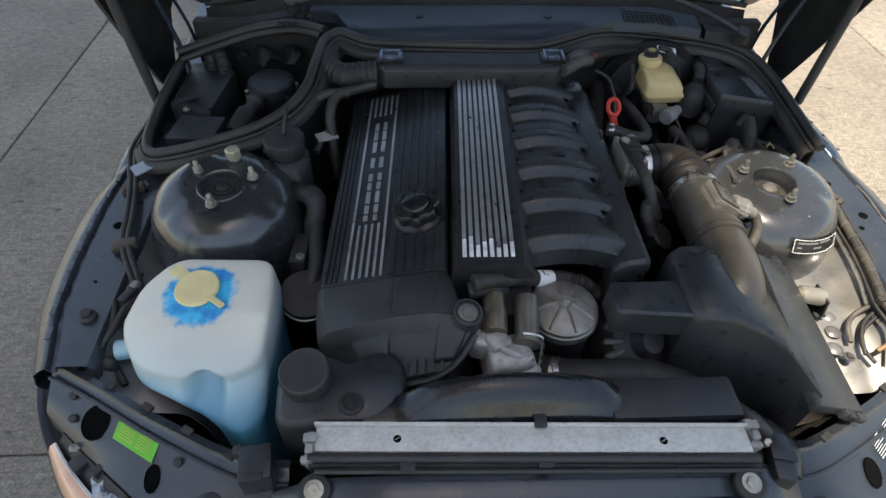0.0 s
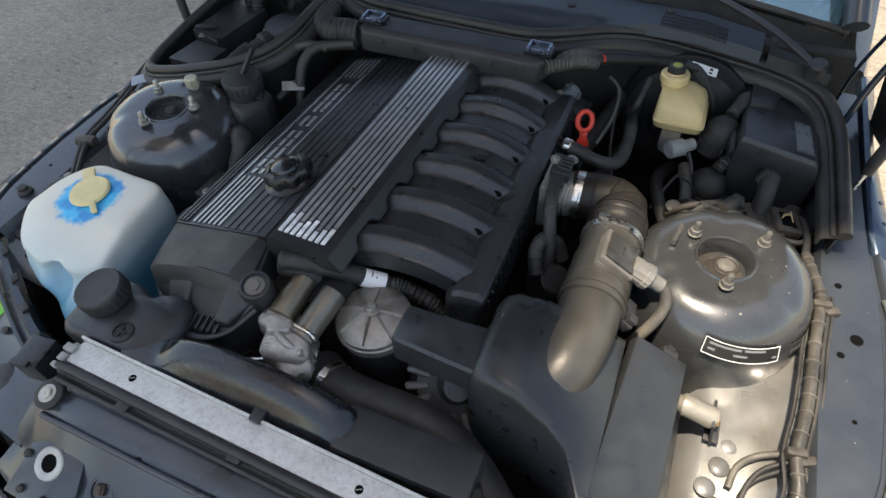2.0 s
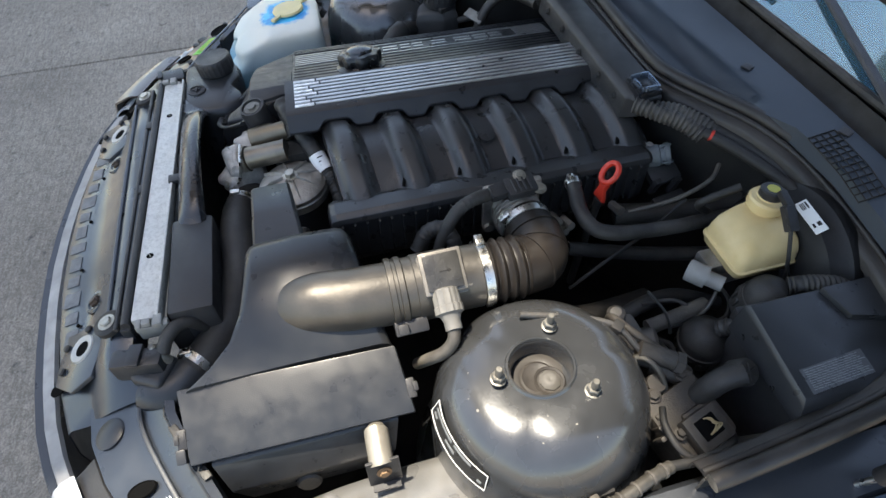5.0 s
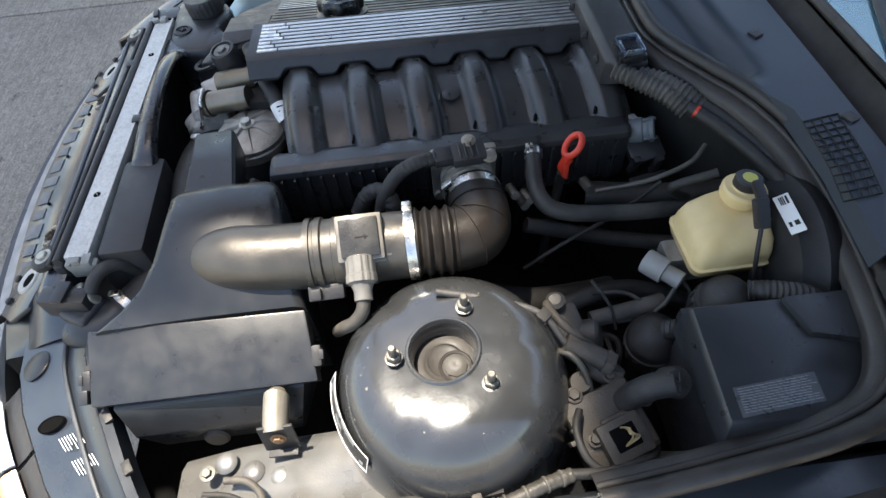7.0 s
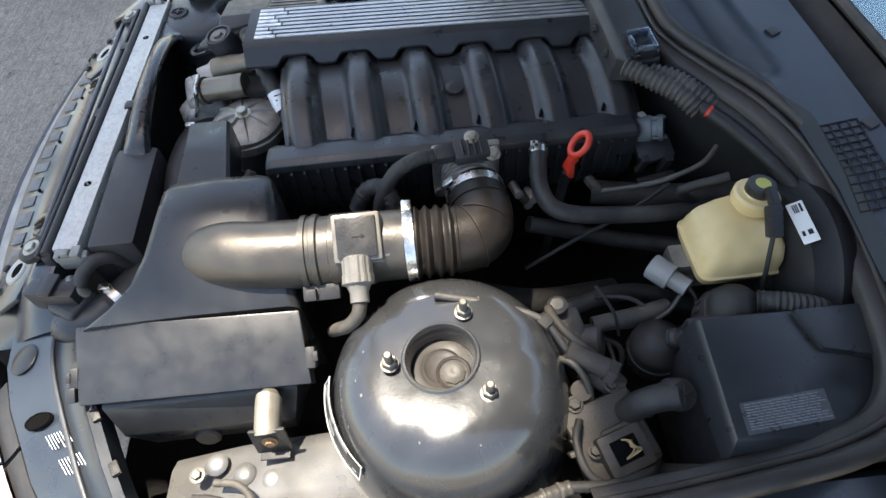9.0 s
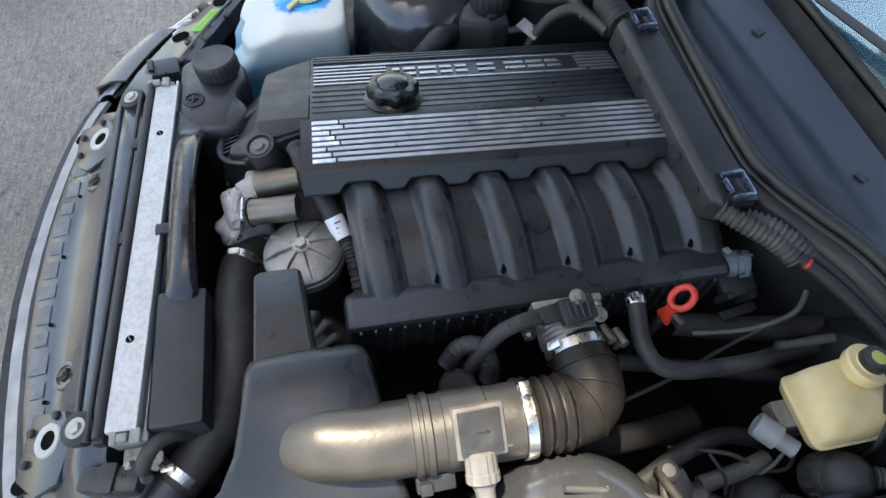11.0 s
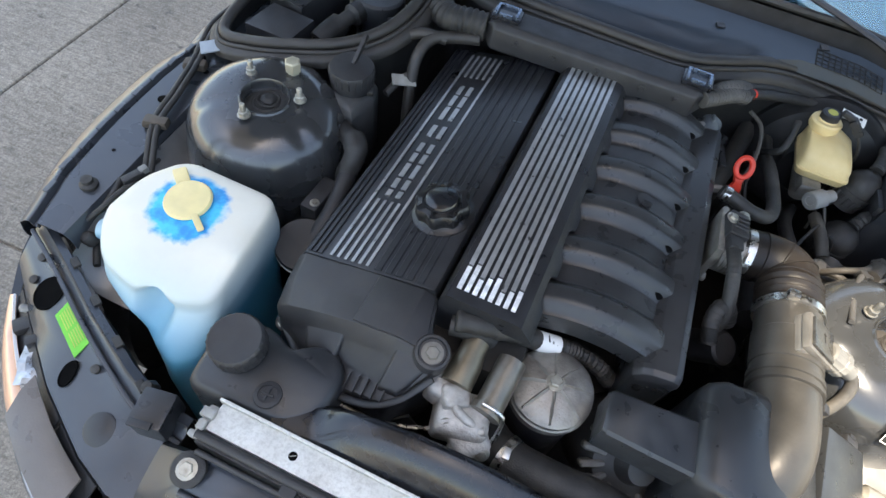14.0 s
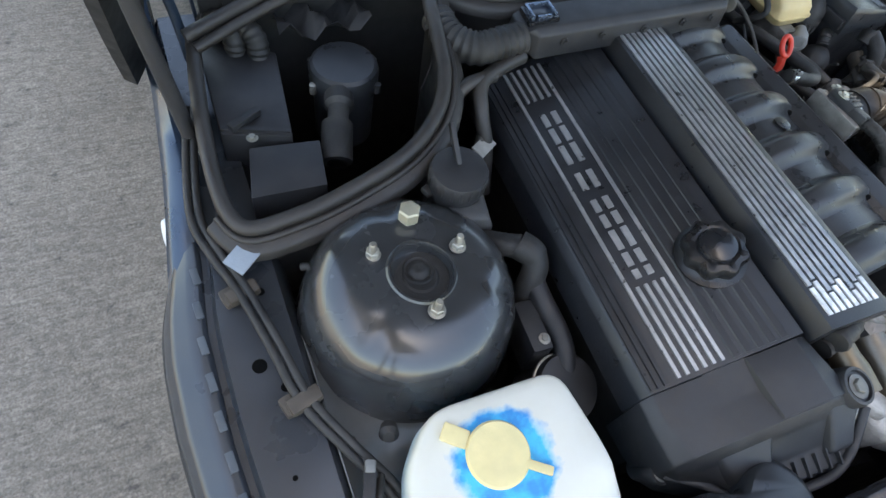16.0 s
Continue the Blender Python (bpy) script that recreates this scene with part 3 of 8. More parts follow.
fender(-1, "wing")
fender(1, "wing")
apron(-1)
apron(1)
hinge_panel(-1)
hinge_panel(1)
# zinc copy darkened in its colour against the sun on the turret's studs
M_DARKZINC = mat("darkened_zinc", (0.16, 0.155, 0.14), 0.45, metal=0.5, var=0.3, scale=120, dust=0.4, dustcol=(0.16, 0.13, 0.10))
tl = tower(-1, 0.745, "black painted suspension turret with three studs")
tr = tower(1, 0.740, "sunlit glossy dark suspension turret with white chips")
for p in ((-0.565, 0.693), (-0.462, 0.673), (-0.52, 0.600)):
    bolt("stud", (p[0], p[1], 0.740), tl, 0.0085, 0.010, washer=1.25, stud=0.014)
for p in ((0.564, 0.701), (0.467, 0.685), (0.52, 0.600)):
    bolt("stud", (p[0], p[1], 0.736), tr, 0.0085, 0.010, washer=1.2, stud=0.014, material=M_DARKZINC)

bm = B()
box(bm, (0, 1.16, 0.5), (1.34, 0.03, 0.62), None, 0.004)
part("firewall", bm, M_DARK, car, "grimy black bulkhead")
bm = B()
box(bm, (0, 0.6, 0.22), (1.30, 1.10, 0.02), None, 0.002)
part("undertray", bm, M_DARK, car)

# front cross panel
M_OLDPLUG = mat("rusty_plug", (0.055, 0.040, 0.030), 0.6, var=0.5, scale=90, dust=0.5, dustcol=(0.12, 0.06, 0.03))
rows = []
for x in (-0.365, -0.335, -0.30, -0.2, -0.1, 0, 0.1, 0.20, 0.30, 0.335, 0.365):
    c = 0.055 * (x / 0.4) ** 2
    e = max(0, (abs(x) - 0.30) / 0.065)
    rows.append([(x, 0.150, 0.640 - 0.02 * e), (x, 0.142, 0.670 - 0.043 * e), (x, 0.118, 0.673 - 0.052 * e), (x, 0.095, 0.655 - 0.042 * e), (x, 0.050 + c * 0.4, 0.618 - 0.018 * e), (x, 0.020 + c, 0.606 - 0.014 * e), (x, -0.015 + c, 0.600 - 0.012 * e), (x, -0.022 + c, 0.590 - 0.01 * e), (x, -0.035 + c, 0.52), (x, -0.03 + c, 0.25)])
bm = B()
sheet(bm, rows, 0.002)
front = part("front_panel", bm, M_INNER, car, "dark painted slam panel above the grille", 50)
for k in range(12):
    x = -0.215 + 0.039 * k
    c = 0.055 * (x / 0.4) ** 2
    bm = B()
    w = 0.030 if k % 2 else 0.022
    box(bm, (x, 0.002 + c, 0.6033), (w, 0.020 + 0.006 * (k % 3 == 0), 0.0010), rot(9.7, 0, 0), 0.0003)
    part("worn_patch", bm, M_WORN, front)
    if k % 3 == 1:
        bm = B()
        lathe(bm, [(0.0001, 0.0008), (0.003, 0.0008), (0.003, -0.001)], (x + 0.019, 0.016 + c, 0.6068), (0, -0.25, 1), 12)
        part("hole", bm, M_HOLE, front)
bm = B()
tube(bm, [(-0.30, 0.100, 0.6605), (-0.1, 0.0965, 0.6585), (0.1, 0.0965, 0.6585), (0.27, 0.100, 0.6605)], 0.0045, 10, 8)
part("pressed_bead", bm, M_INNER, front)
for s in (-1, 1):
    bm = B()
    q = Matrix.Translation((s * 0.262, 0.047, 0.6165)) @ rot(28, 0, 0).to_4x4()
    prism(bm, [(-0.055, -0.045), (0.030, -0.048), (0.058, -0.010), (0.050, 0.030), (0.0, 0.046), (-0.042, 0.026)], -0.004, 0.004, q, 0.003)
    lp_ = part("lock_plate", bm, M_INNER, front)
    for u, v in ((-0.028, -0.032), (0.012, -0.034), (-0.040, 0.012)):
        bm = B()
        lathe(bm, [(0.006, 0.003), (0.006, 0.007), (0.004, 0.009), (0.0001, 0.009)], q @ Vector((u, v, 0)), q.to_3x3() @ Vector((0, 0, 1)), 12)
        part("rivet", bm, M_RUBBER, lp_)
    bm = B()
    lathe(bm, [(0.0001, 0.0048), (0.015, 0.0048), (0.016, 0.003)], q @ Vector((s * -0.0, -0.042, 0)) + Vector((s * 0.035, 0.004, 0)), q.to_3x3() @ Vector((0, 0, 1)), 24, (0.75, 1.2))
    part("slot_hole", bm, M_HOLE, lp_)
for x, y, z in ((-0.30, 0.124, 0.674), (0.265, 0.112, 0.680)):
    bm = B()
    lathe(bm, [(0.021, -0.004), (0.021, 0.004), (0.018, 0.006), (0.0001, 0.006)], (x, y, z), (0, -0.25, 1), 28)
    w = part("buffer_washer", bm, M_RUBBER, front)
    bolt("bolt", (x, y - 0.001, z + 0.005), w, 0.0085, 0.006, (0, -0.25, 1), 1.5)
for x, y, z in ((-0.264, 0.056, 0.624), (0.252, 0.048, 0.620)):
    bm = B()
    lathe(bm, [(0.010, 0.001), (0.0155, 0.004), (0.021, 0.004), (0.024, 0.0), (0.024, -0.004)], (x, y, z), (0, -0.5, 1), 32)
    r_ = part("locating_ring", bm, M_RING, front, "bare metal bonnet locating ring")
    bm = B()
    lathe(bm, [(0.0001, 0.0022), (0.0125, 0.0022), (0.0125, 0.0)], (x, y, z), (0, -0.5, 1), 24)
    part("ring_hole", bm, M_HOLE, r_)
for x, y, z in ((-0.175, 0.055, 0.621), (0.165, 0.055, 0.621)):
    bm = B()
    lathe(bm, [(0.021, -0.001), (0.019, 0.0016), (0.014, 0.0014), (0.012, -0.002)], (x, y, z), (0, -0.5, 1), 28)
    bs_ = part("dimple_ring", bm, M_INNER, front)
    bm = B()
    box(bm, (x, y, z + 0.001), (0.015, 0.015, 0.008), rot(27, 0, 12), 0.003)
    box(bm, (x + 0.002, y - 0.001, z + 0.005), (0.006, 0.012, 0.006), rot(27, 0, 12), 0.002)
    part("square_plug", bm, M_OLDPLUG, bs_, "rust-stained square plug")
for x in (-0.27, -0.13, 0.02, 0.17):
    bm = B()
    lathe(bm, [(0.0001, 0.0006), (0.0045, 0.0006), (0.0045, 0.0)], (x, 0.10, 0.6598), (0, -0.7, 1), 16)
    part("hole", bm, M_HOLE, front)


def lamp_panel(s):
    # sloping panel behind the headlamp, from the slam panel out to the wing
    pts = [(0.345, 0.165, 0.06), (0.40, 0.172, 0.068), (0.46, 0.196, 0.092), (0.56, 0.247, 0.150), (0.655, 0.302, 0.222), (0.735, 0.345, 0.288)]
    rows = []
    for x, yb, yf in pts:
        d = (yb - yf)
        rows.append(mx([(x, yb + 0.020, 0.60), (x, yb + 0.018, 0.634), (x, yb + 0.006, 0.637), (x, yb, 0.628), (x, yf + d * 0.5, 0.616), (x, yf, 0.600), (x, yf - 0.01, 0.56)], s))
    bm = B()
    sheet(bm, rows, 0.002)
    ob = part("headlamp_panel", bm, M_INNER, car, "dark painted panel behind the headlamp", 50)
    for d_, r_ in ((0.030, 0.0035),) if s > 0 else ():
        bm = B()
        tube(bm, mx([(x, yb - d_, 0.6235) for x, yb, yf in pts[:-1]], s), r_, 8, 6, flat=0.6)
        part("pressed_bead", bm, M_INNER, ob)
    def panel_z(x, y):
        q = pts[0]
        for a, c in zip(pts, pts[1:]):
            if a[0] <= x <= c[0]:
                k = (x - a[0]) / (c[0] - a[0])
                q = (x, a[1] + (c[1] - a[1]) * k, a[2] + (c[2] - a[2]) * k)
        h = (y - q[2]) / (q[1] - q[2])
        return 0.600 + 0.032 * h if h < 0.5 else 0.604 + 0.024 * h
    # pressed openings and clips along the edge
    for x, y, r, k in ((0.640, 0.255, 0.021, 1.2), (0.488, 0.146, 0.0095, 1.9)) if s > 0 else ((0.642, 0.257, 0.0175, 1.25), (0.538, 0.172, 0.0085, 1.9)):
        bm = B()
        lathe(bm, [(0.0001, 0.0012), (r, 0.0012), (r * 1.12, 0.003), (r * 1.2, 0.0)], (s * x, y, panel_z(x, y) + 0.0022), (0, -0.32, 1), 28, (1, k))
        part("opening", bm, M_HOLE, ob)
    for i in range(5):
        t = i / 4
        bm = B()
        box(bm, (s * (0.43 + 0.27 * t), 0.192 + 0.155 * t, 0.637), (0.018, 0.011, 0.006), rot(0, 0, s * 30), 0.002)
        part("edge_clip", bm, M_RUBBER, ob)
    if s < 0:
        bm = B()
        tube(bm, mx([(x, yb - 0.014, 0.6275) for x, yb, yf in pts], s), 0.0035, 8, 6, flat=0.6)
        part("pressed_bead", bm, M_INNER, ob)
        for x, y in ((0.690, 0.300), (0.505, 0.190), (0.682, 0.268)):
            bm = B()
            lathe(bm, [(0.0065, -0.002), (0.0065, 0.003), (0.004, 0.0045), (0.0001, 0.0045)], (s * x, y, panel_z(x, y) + 0.002), (0, -0.3, 1), 12)
            part("rivet", bm, M_RUBBER, ob)
    dx_, dy_ = (0.395, 0.095) if s > 0 else (0.452, 0.128)
    bm = B()
    lathe(bm, [(0.0001, 0.0015), (0.020, 0.0015), (0.022, 0.0)], (s * dx_, dy_, panel_z(dx_, dy_) + 0.001), (0, -0.32, 1), 28)
    part("cover_disc", bm, M_GREYBOX, ob)
    return ob


lpl = lamp_panel(-1)
lpr = lamp_panel(1)


def outline(k):
    """The nose of the car seen from above, k from -1 (its right) to 1."""
    P = [(-0.82, 0.44), (-0.79, 0.335), (-0.740, 0.252), (-0.680, 0.170), (-0.590, 0.090), (-0.475, 0.018), (-0.30, -0.045), (0.0, -0.075)]
    P = P + [(-x, y) for x, y in P[-2::-1]]
    S = spline([(x, y, 0) for x, y in P], 6)
    i = (k + 1) / 2 * (len(S) - 1)
    a = int(min(i, len(S) - 2))
    p = S[a].lerp(S[a + 1], i - a)
    return p.x, p.y


bm = B()
rows = []
for i in range(49):
    x, y = outline(-1 + i / 24)
    d = Vector((x, y - 0.5)).normalized()
    rows.append([(x - d.x * 0.012, y - d.y * 0.012, 0.552), (x, y, 0.556), (x + d.x * 0.004, y + d.y * 0.004, 0.548), (x + d.x * 0.014, y + d.y * 0.014, 0.46), (x + d.x * 0.016, y + d.y * 0.016, 0.36), (x - d.x * 0.01, y - d.y * 0.01, 0.22)])
sheet(bm, rows, 0.003)
part("bumper", bm, M_WING, car, "dark painted front bumper", 60)
bm = B()
rows = []
for i in range(13):
    x, y = outline(-0.235 + 0.48 * i / 12)
    rows.append([(x, y + 0.012, 0.556), (x, y + 0.016, 0.564), (x, y + 0.034, 0.568), (x, y + 0.037, 0.560)])
sheet(bm, rows, 0.004)
part("bumper_ledge", bm, mat("worn_white_ledge", (0.34, 0.33, 0.315), 0.6, var=0.3, dust=0.5, dustcol=(0.3, 0.27, 0.23)), car, "worn pale ledge behind the bumper", 40)
bm = B()
rows = []
for i in range(5):
    x, y = outline(-0.42 + 0.17 * i / 4)
    rows.append([(x, y + 0.004, 0.560), (x, y + 0.012, 0.590), (x, y + 0.045, 0.602), (x, y + 0.07, 0.600)])
sheet(bm, rows, 0.004)
part("nose_filler", bm, mat("beige_filler", (0.12, 0.10, 0.085), 0.35, var=0.15, coat=0.5), car, "beige nose filler panel", 40)
def lamp_edge(x):
    """The front edge of the lamp panel at that distance from the middle."""
    P = [(0.345, 0.06), (0.40, 0.068), (0.46, 0.092), (0.56, 0.150), (0.655, 0.222), (0.735, 0.288), (0.80, 0.35)]
    for (x0, y0), (x1, y1) in zip(P, P[1:]):
        if x <= x1:
            return y0 + (y1 - y0) * (x - x0) / (x1 - x0)
    return P[-1][1]


for s in (-1, 1):
    for nm, k0, k1, m_, lab in (("headlight", 0.25, 0.352, M_CLEAR, "clear headlamp lens"), ("indicator", 0.360, 0.69, M_AMBER, "amber indicator lens")):
        rows, back, trim = [], [], []
        for i in range(13):
            x, y = outline(s * (k0 + (k1 - k0) * i / 12))
            e = Vector((x * 0.955, min(lamp_edge(abs(x) * 0.955) - 0.004, y + 0.075), 0.596))
            f = Vector((x, y, 0.556))
            trim.append([e, e.lerp(f, 0.25) - Vector((0, 0, 0.004)), e.lerp(f, 0.5) - Vector((0, 0, 0.006))])
            e = e.lerp(f, 0.45)
            rows.append([e, e.lerp(f, 0.10) + Vector((0, 0, 0.005)), e.lerp(f, 0.45) + Vector((0, 0, 0.010)), e.lerp(f, 0.8) + Vector((0, 0, 0.007)), f])
            back.append([e + Vector((0, 0, 0.002)), e.lerp(f, 0.12) + Vector((0, 0, 0.0065))])
        bm = B()
        sheet(bm, rows, 0.004)
        ln = part(nm, bm, m_, car, lab, 60)
        bm = B()
        sheet(bm, trim, 0.003)
        part("lamp_trim", bm, M_PLASTIC, ln)
        if back:
            bm = B()
            sheet(bm, back, 0.003)
            part("lens_rim", bm, M_WHITE, ln, "pale lens rim")

# apron base kept pale; the sun's glare on dark metal is in its colour
M_APRON = mat("glare_pale_apron_paint", (0.19, 0.19, 0.186), 0.36, metal=0.35, var=0.25, scale=20, dust=0.4, dustcol=(0.22, 0.19, 0.15), bump=0.1, coat=0.5)
# floor of the corner behind each lamp and the sloping apron before the turret
for s in (-1, 1):
    rows = []
    for y, z in ((0.30, 0.560), (0.38, 0.585), (0.46, 0.597), (0.54, 0.600), (0.66, 0.60)):
        rows.append(mx([(0.505, y, z - 0.16), (0.520, y, z - 0.05), (0.535, y, z - 0.012), (0.552, y, z), (0.60, y, z + 0.004), (0.645, y, z + 0.02), (0.662, y, z + 0.05)], s))
    bm = B()
    sheet(bm, rows, 0.002)
    ap = part("apron", bm, M_APRON, car, "painted apron plate with pressed dimples", 50)
    for x, y in ((0.575, 0.405), (0.585, 0.44), (0.56, 0.37), (0.60, 0.475)):
        bm = B()
        lathe(bm, [(0.014, 0.0), (0.011, 0.0025), (0.006, 0.004), (0.0001, 0.0045)], (s * x, y, 0.594), (0, 0, 1), 20)
        part("dimple", bm, M_APRON, ap)

# cowl and windscreen
def cowl_front(x):
    return 1.035 if -0.28 < x < 0.12 else (1.035 + 0.078 * min(1, (x - 0.12) / 0.18) if x >= 0.12 else 1.035 + 0.11 * min(1, (-0.28 - x) / 0.06))


def screen_foot(x):
    return 1.214 - 0.02 * x * x


def cowl_back(x):
    return 1.182 - 0.03 * x * x


def ease(t):
    t = min(1, max(0, t))
    return t * t * (3 - 2 * t)


def cowl_z(x, y):
    """The cowl rises to the screen, with a pressed well over the middle."""
    side = max(0, abs(x) - 0.40)
    z = 0.812 - 0.16 * side + 0.16 * (y - 1.04)
    well = ease((0.235 - x) / 0.03) * ease((x + 0.33) / 0.03) * ease((1.105 + 0.02 * math.sin(3 * x) - y) / 0.022)
    return z - 0.026 * well


def cowl_rows(k0, k1):
    rows = []
    for k in range(k0, k1):
        x = -0.6375 + 0.0125 * k
        y1 = cowl_back(x)
        y0 = min(cowl_front(x), y1 - 0.03)
        row = [(x, y0, cowl_z(x, y0) - 0.02)]
        for q in range(13):
            y = y0 + 0.006 + (y1 - y0 - 0.006) * q / 12
            row.append((x, y, cowl_z(x, y)))
        rows.append(row + [(x, y1 + 0.003, cowl_z(x, y1) - 0.004), (x, y1 + 0.004, cowl_z(x, y1) - 0.04)])
    return rows


bm = B()
sheet(bm, cowl_rows(19, 93), 0.002)
cowl = part("cowl", bm, M_COWL, car, "slate-blue plastic cowl panel below the windscreen", 60)
# black end sections added to the cowl to darken its sides
for k0, k1 in ((0, 19), (93, 103)):
    bm = B()
    sheet(bm, cowl_rows(k0, k1), 0.002)
    part("cowl_end", bm, M_LINER, car, "black cowl end section, added to keep the side dark", 60)
rows = []
for k in range(27):
    x = -0.65 + 0.05 * k
    y0, y1 = cowl_back(x), max(cowl_back(x) + 0.01, screen_foot(x))
    z1 = 0.850 - 0.14 * max(0, abs(x) - 0.40)
    rows.append([(x, y0 + 0.002, z1 - 0.03), (x, y0 + (y1 - y0) * 0.3, z1 - 0.035), (x, y0 + (y1 - y0) * 0.8, z1 - 0.016), (x, y1, z1)])
bm = B()
sheet(bm, rows, 0.003)
part("scuttle_trough", bm, M_DARK, car, "black trough under the wipers", 60)
for s, x0, n_ in ((1, 0.325, 12), (-1, -0.47, 12)):
    for i in range(n_):
        x = x0 + 0.011 * i
        bm = B()
        box(bm, (x, 1.137 - 0.10 * (abs(x) - 0.33), cowl_z(x, 1.137) + 0.0012), (0.0014, 0.042, 0.003), rot(9, 0, 0), 0.0008, 1)
        part("grille_bar", bm, M_DARK, cowl)
    for i in range(5):
        bm = B()
        y = 1.117 + 0.0100 * i
        tube(bm, [(x0 + 0.011 * q, y - 0.10 * (abs(x0 + 0.011 * q) - 0.33), cowl_z(x0 + 0.011 * q, y) + 0.0012) for q in range(n_)], 0.0009, 6, 1)
        part("grille_bar", bm, M_DARK, cowl)
for x, y in ((0.148, 1.137), (0.336, 1.166), (-0.15, 1.138)):
    bm = B()
    box(bm, (x, y, cowl_z(x, y) + 0.002), (0.016, 0.013, 0.004), rot(9, 0, 20), 0.0015)
    part("clip", bm, M_PLASTIC, cowl)
rows = []
for k in range(15):
    x = -0.651 + 0.093 * k
    y1, z1 = screen_foot(x) + 0.008, 0.856 - 0.14 * max(0, abs(x) - 0.40)
    rows.append([(x * (1 - 0.12 * t), y1 + 0.56 * t, z1 + 0.38 * t - 0.05 * t * t) for t in (0, 0.2, 0.4, 0.6, 0.8, 1)])
bm = B()
sheet(bm, rows, 0.005)
part("windscreen", bm, M_GLASS, car, "raked windscreen glass")
bm = B()
tube(bm, [(-0.651 + 0.093 * k, screen_foot(-0.651 + 0.093 * k) + 0.006, 0.859 - 0.14 * max(0, abs(-0.651 + 0.093 * k) - 0.40)) for k in range(15)], 0.007, 8, 3)
part("screen_seal", bm, M_RUBBER, car)
bm = B()
box(bm, (0, 1.75, 0.80), (1.20, 0.9, 0.10), None, 0.03)
part("dashboard", bm, M_DARK, car)
for pts in ([(-0.44, 1.165, 0.845), (-0.30, 1.195, 0.868), (-0.16, 1.215, 0.880), (0.00, 1.240, 0.894)], [(0.085, 1.275, 0.914), (0.20, 1.245, 0.896), (0.33, 1.212, 0.876), (0.44, 1.180, 0.856), (0.53, 1.142, 0.834), (0.605, 1.100, 0.806)]):
    bm = B()
    tube(bm, pts, 0.0085, 8, 5, flat=0.6)
    wp = part("wiper", bm, M_PLASTIC, car, "black wiper arm")
    bm = B()
    lathe(bm, [(0.016, -0.02), (0.016, 0.008), (0.011, 0.012), (0.0001, 0.012)], pts[-1] if pts[0][0] > 0 else pts[0], (0, -0.3, 1), 20)
    part("pivot_cap", bm, M_PLASTIC, wp)
    bm = B()
    box(bm, Vector(pts[0] if pts[0][0] > 0 else pts[-1]) + Vector((0, 0, 0.002)), (0.034, 0.012, 0.012), rot(0, 0, -10), 0.003)
    part("blade_joint", bm, M_PLASTIC, wp)

HA = radians(60)
rows = []
for k in range(9):
    t = k / 8
    w = 0.80 - 0.10 * t * t
    y0, z0 = 1.185 - 1.15 * t * math.cos(HA), 0.665 + 1.15 * t * math.sin(HA)
    row = []
    for u in (-1, -0.97, -0.93, -0.8, -0.5, 0, 0.5, 0.8, 0.93, 0.97, 1):
        lift = 0.05 * (1 - u * u) + (0.03 if abs(u) < 0.95 else 0)
        if abs(u) == 1:
            lift = -0.03
        if abs(u) < 0.9:
            lift *= min(1, 0.2 + 1.4 * t)
        row.append((w * u, y0 + lift * math.sin(HA) - (0.07 * (1 - t) ** 5 if abs(u) < 0.9 else 0), z0 + lift * math.cos(HA) + ((1 - t) * (0.36 if abs(u) < 0.6 else 0.30 if abs(u) < 0.9 else 0.14 if abs(u) < 0.95 else 0))))
    rows.append(row)
bm = B()
sheet(bm, rows, 0.02)
part("bonnet", bm, M_LINER, car, "raised black-lined bonnet", 60)

for s in (-1, 1):
    bm = B()
    tube(bm, [(s * 0.722, 0.965, 0.665), (s * 0.728, 0.975, 0.70)], 0.004, 10, 3)
    part("stay_rod", bm, M_STEEL, car)
    bm = B()
    tube(bm, [(s * 0.728, 0.975, 0.70), (s * 0.752, 0.99, 0.95), (s * 0.76, 1.0, 1.05)], 0.0105, 14, 4)
    part("gas_stay", bm, M_PLASTIC, car, "black gas stay holding the bonnet")
    bm = B()
    tube(bm, [(s * 0.70, 1.13, 0.69), (s * 0.705, 1.12, 0.78), (s * 0.72, 1.10, 0.90)], 0.008, 10, 4, flat=0.5)
    tube(bm, [(s * 0.675, 1.16, 0.70), (s * 0.68, 1.15, 0.80), (s * 0.70, 1.12, 0.92)], 0.006, 10, 4, flat=0.5)
    part("hinge_arm", bm, M_PAINT, car)
    for x, y, r in ((0.720, 0.634, 0.0088), (0.696, 0.728, 0.0052), (0.699, 0.600, 0.0052), (0.715, 0.50, 0.003)):
        bm = B()
        lathe(bm, [(0.0001, 0.0006), (r, 0.0006), (r, -0.0005)], (s * x, y, flange_z(y) + 0.0012), (0, 0, 1), 20)
        part("flange_hole", bm, M_HOLE, car)
# doors, tail and closed soft top behind the windscreen
def shell(ys, half, zt, zb=0.20):
    rows = []
    for y, w, z in zip(ys, half, zt):
        rows.append([(-w + 0.02, y, zb), (-w - 0.006, y, zb + 0.15), (-w, y, z - 0.16), (-w + 0.02, y, z - 0.03), (-w + 0.07, y, z), (0, y, z + 0.012), (w - 0.07, y, z), (w - 0.02, y, z - 0.03), (w, y, z - 0.16), (w + 0.006, y, zb + 0.15), (w - 0.02, y, zb)])
    return rows


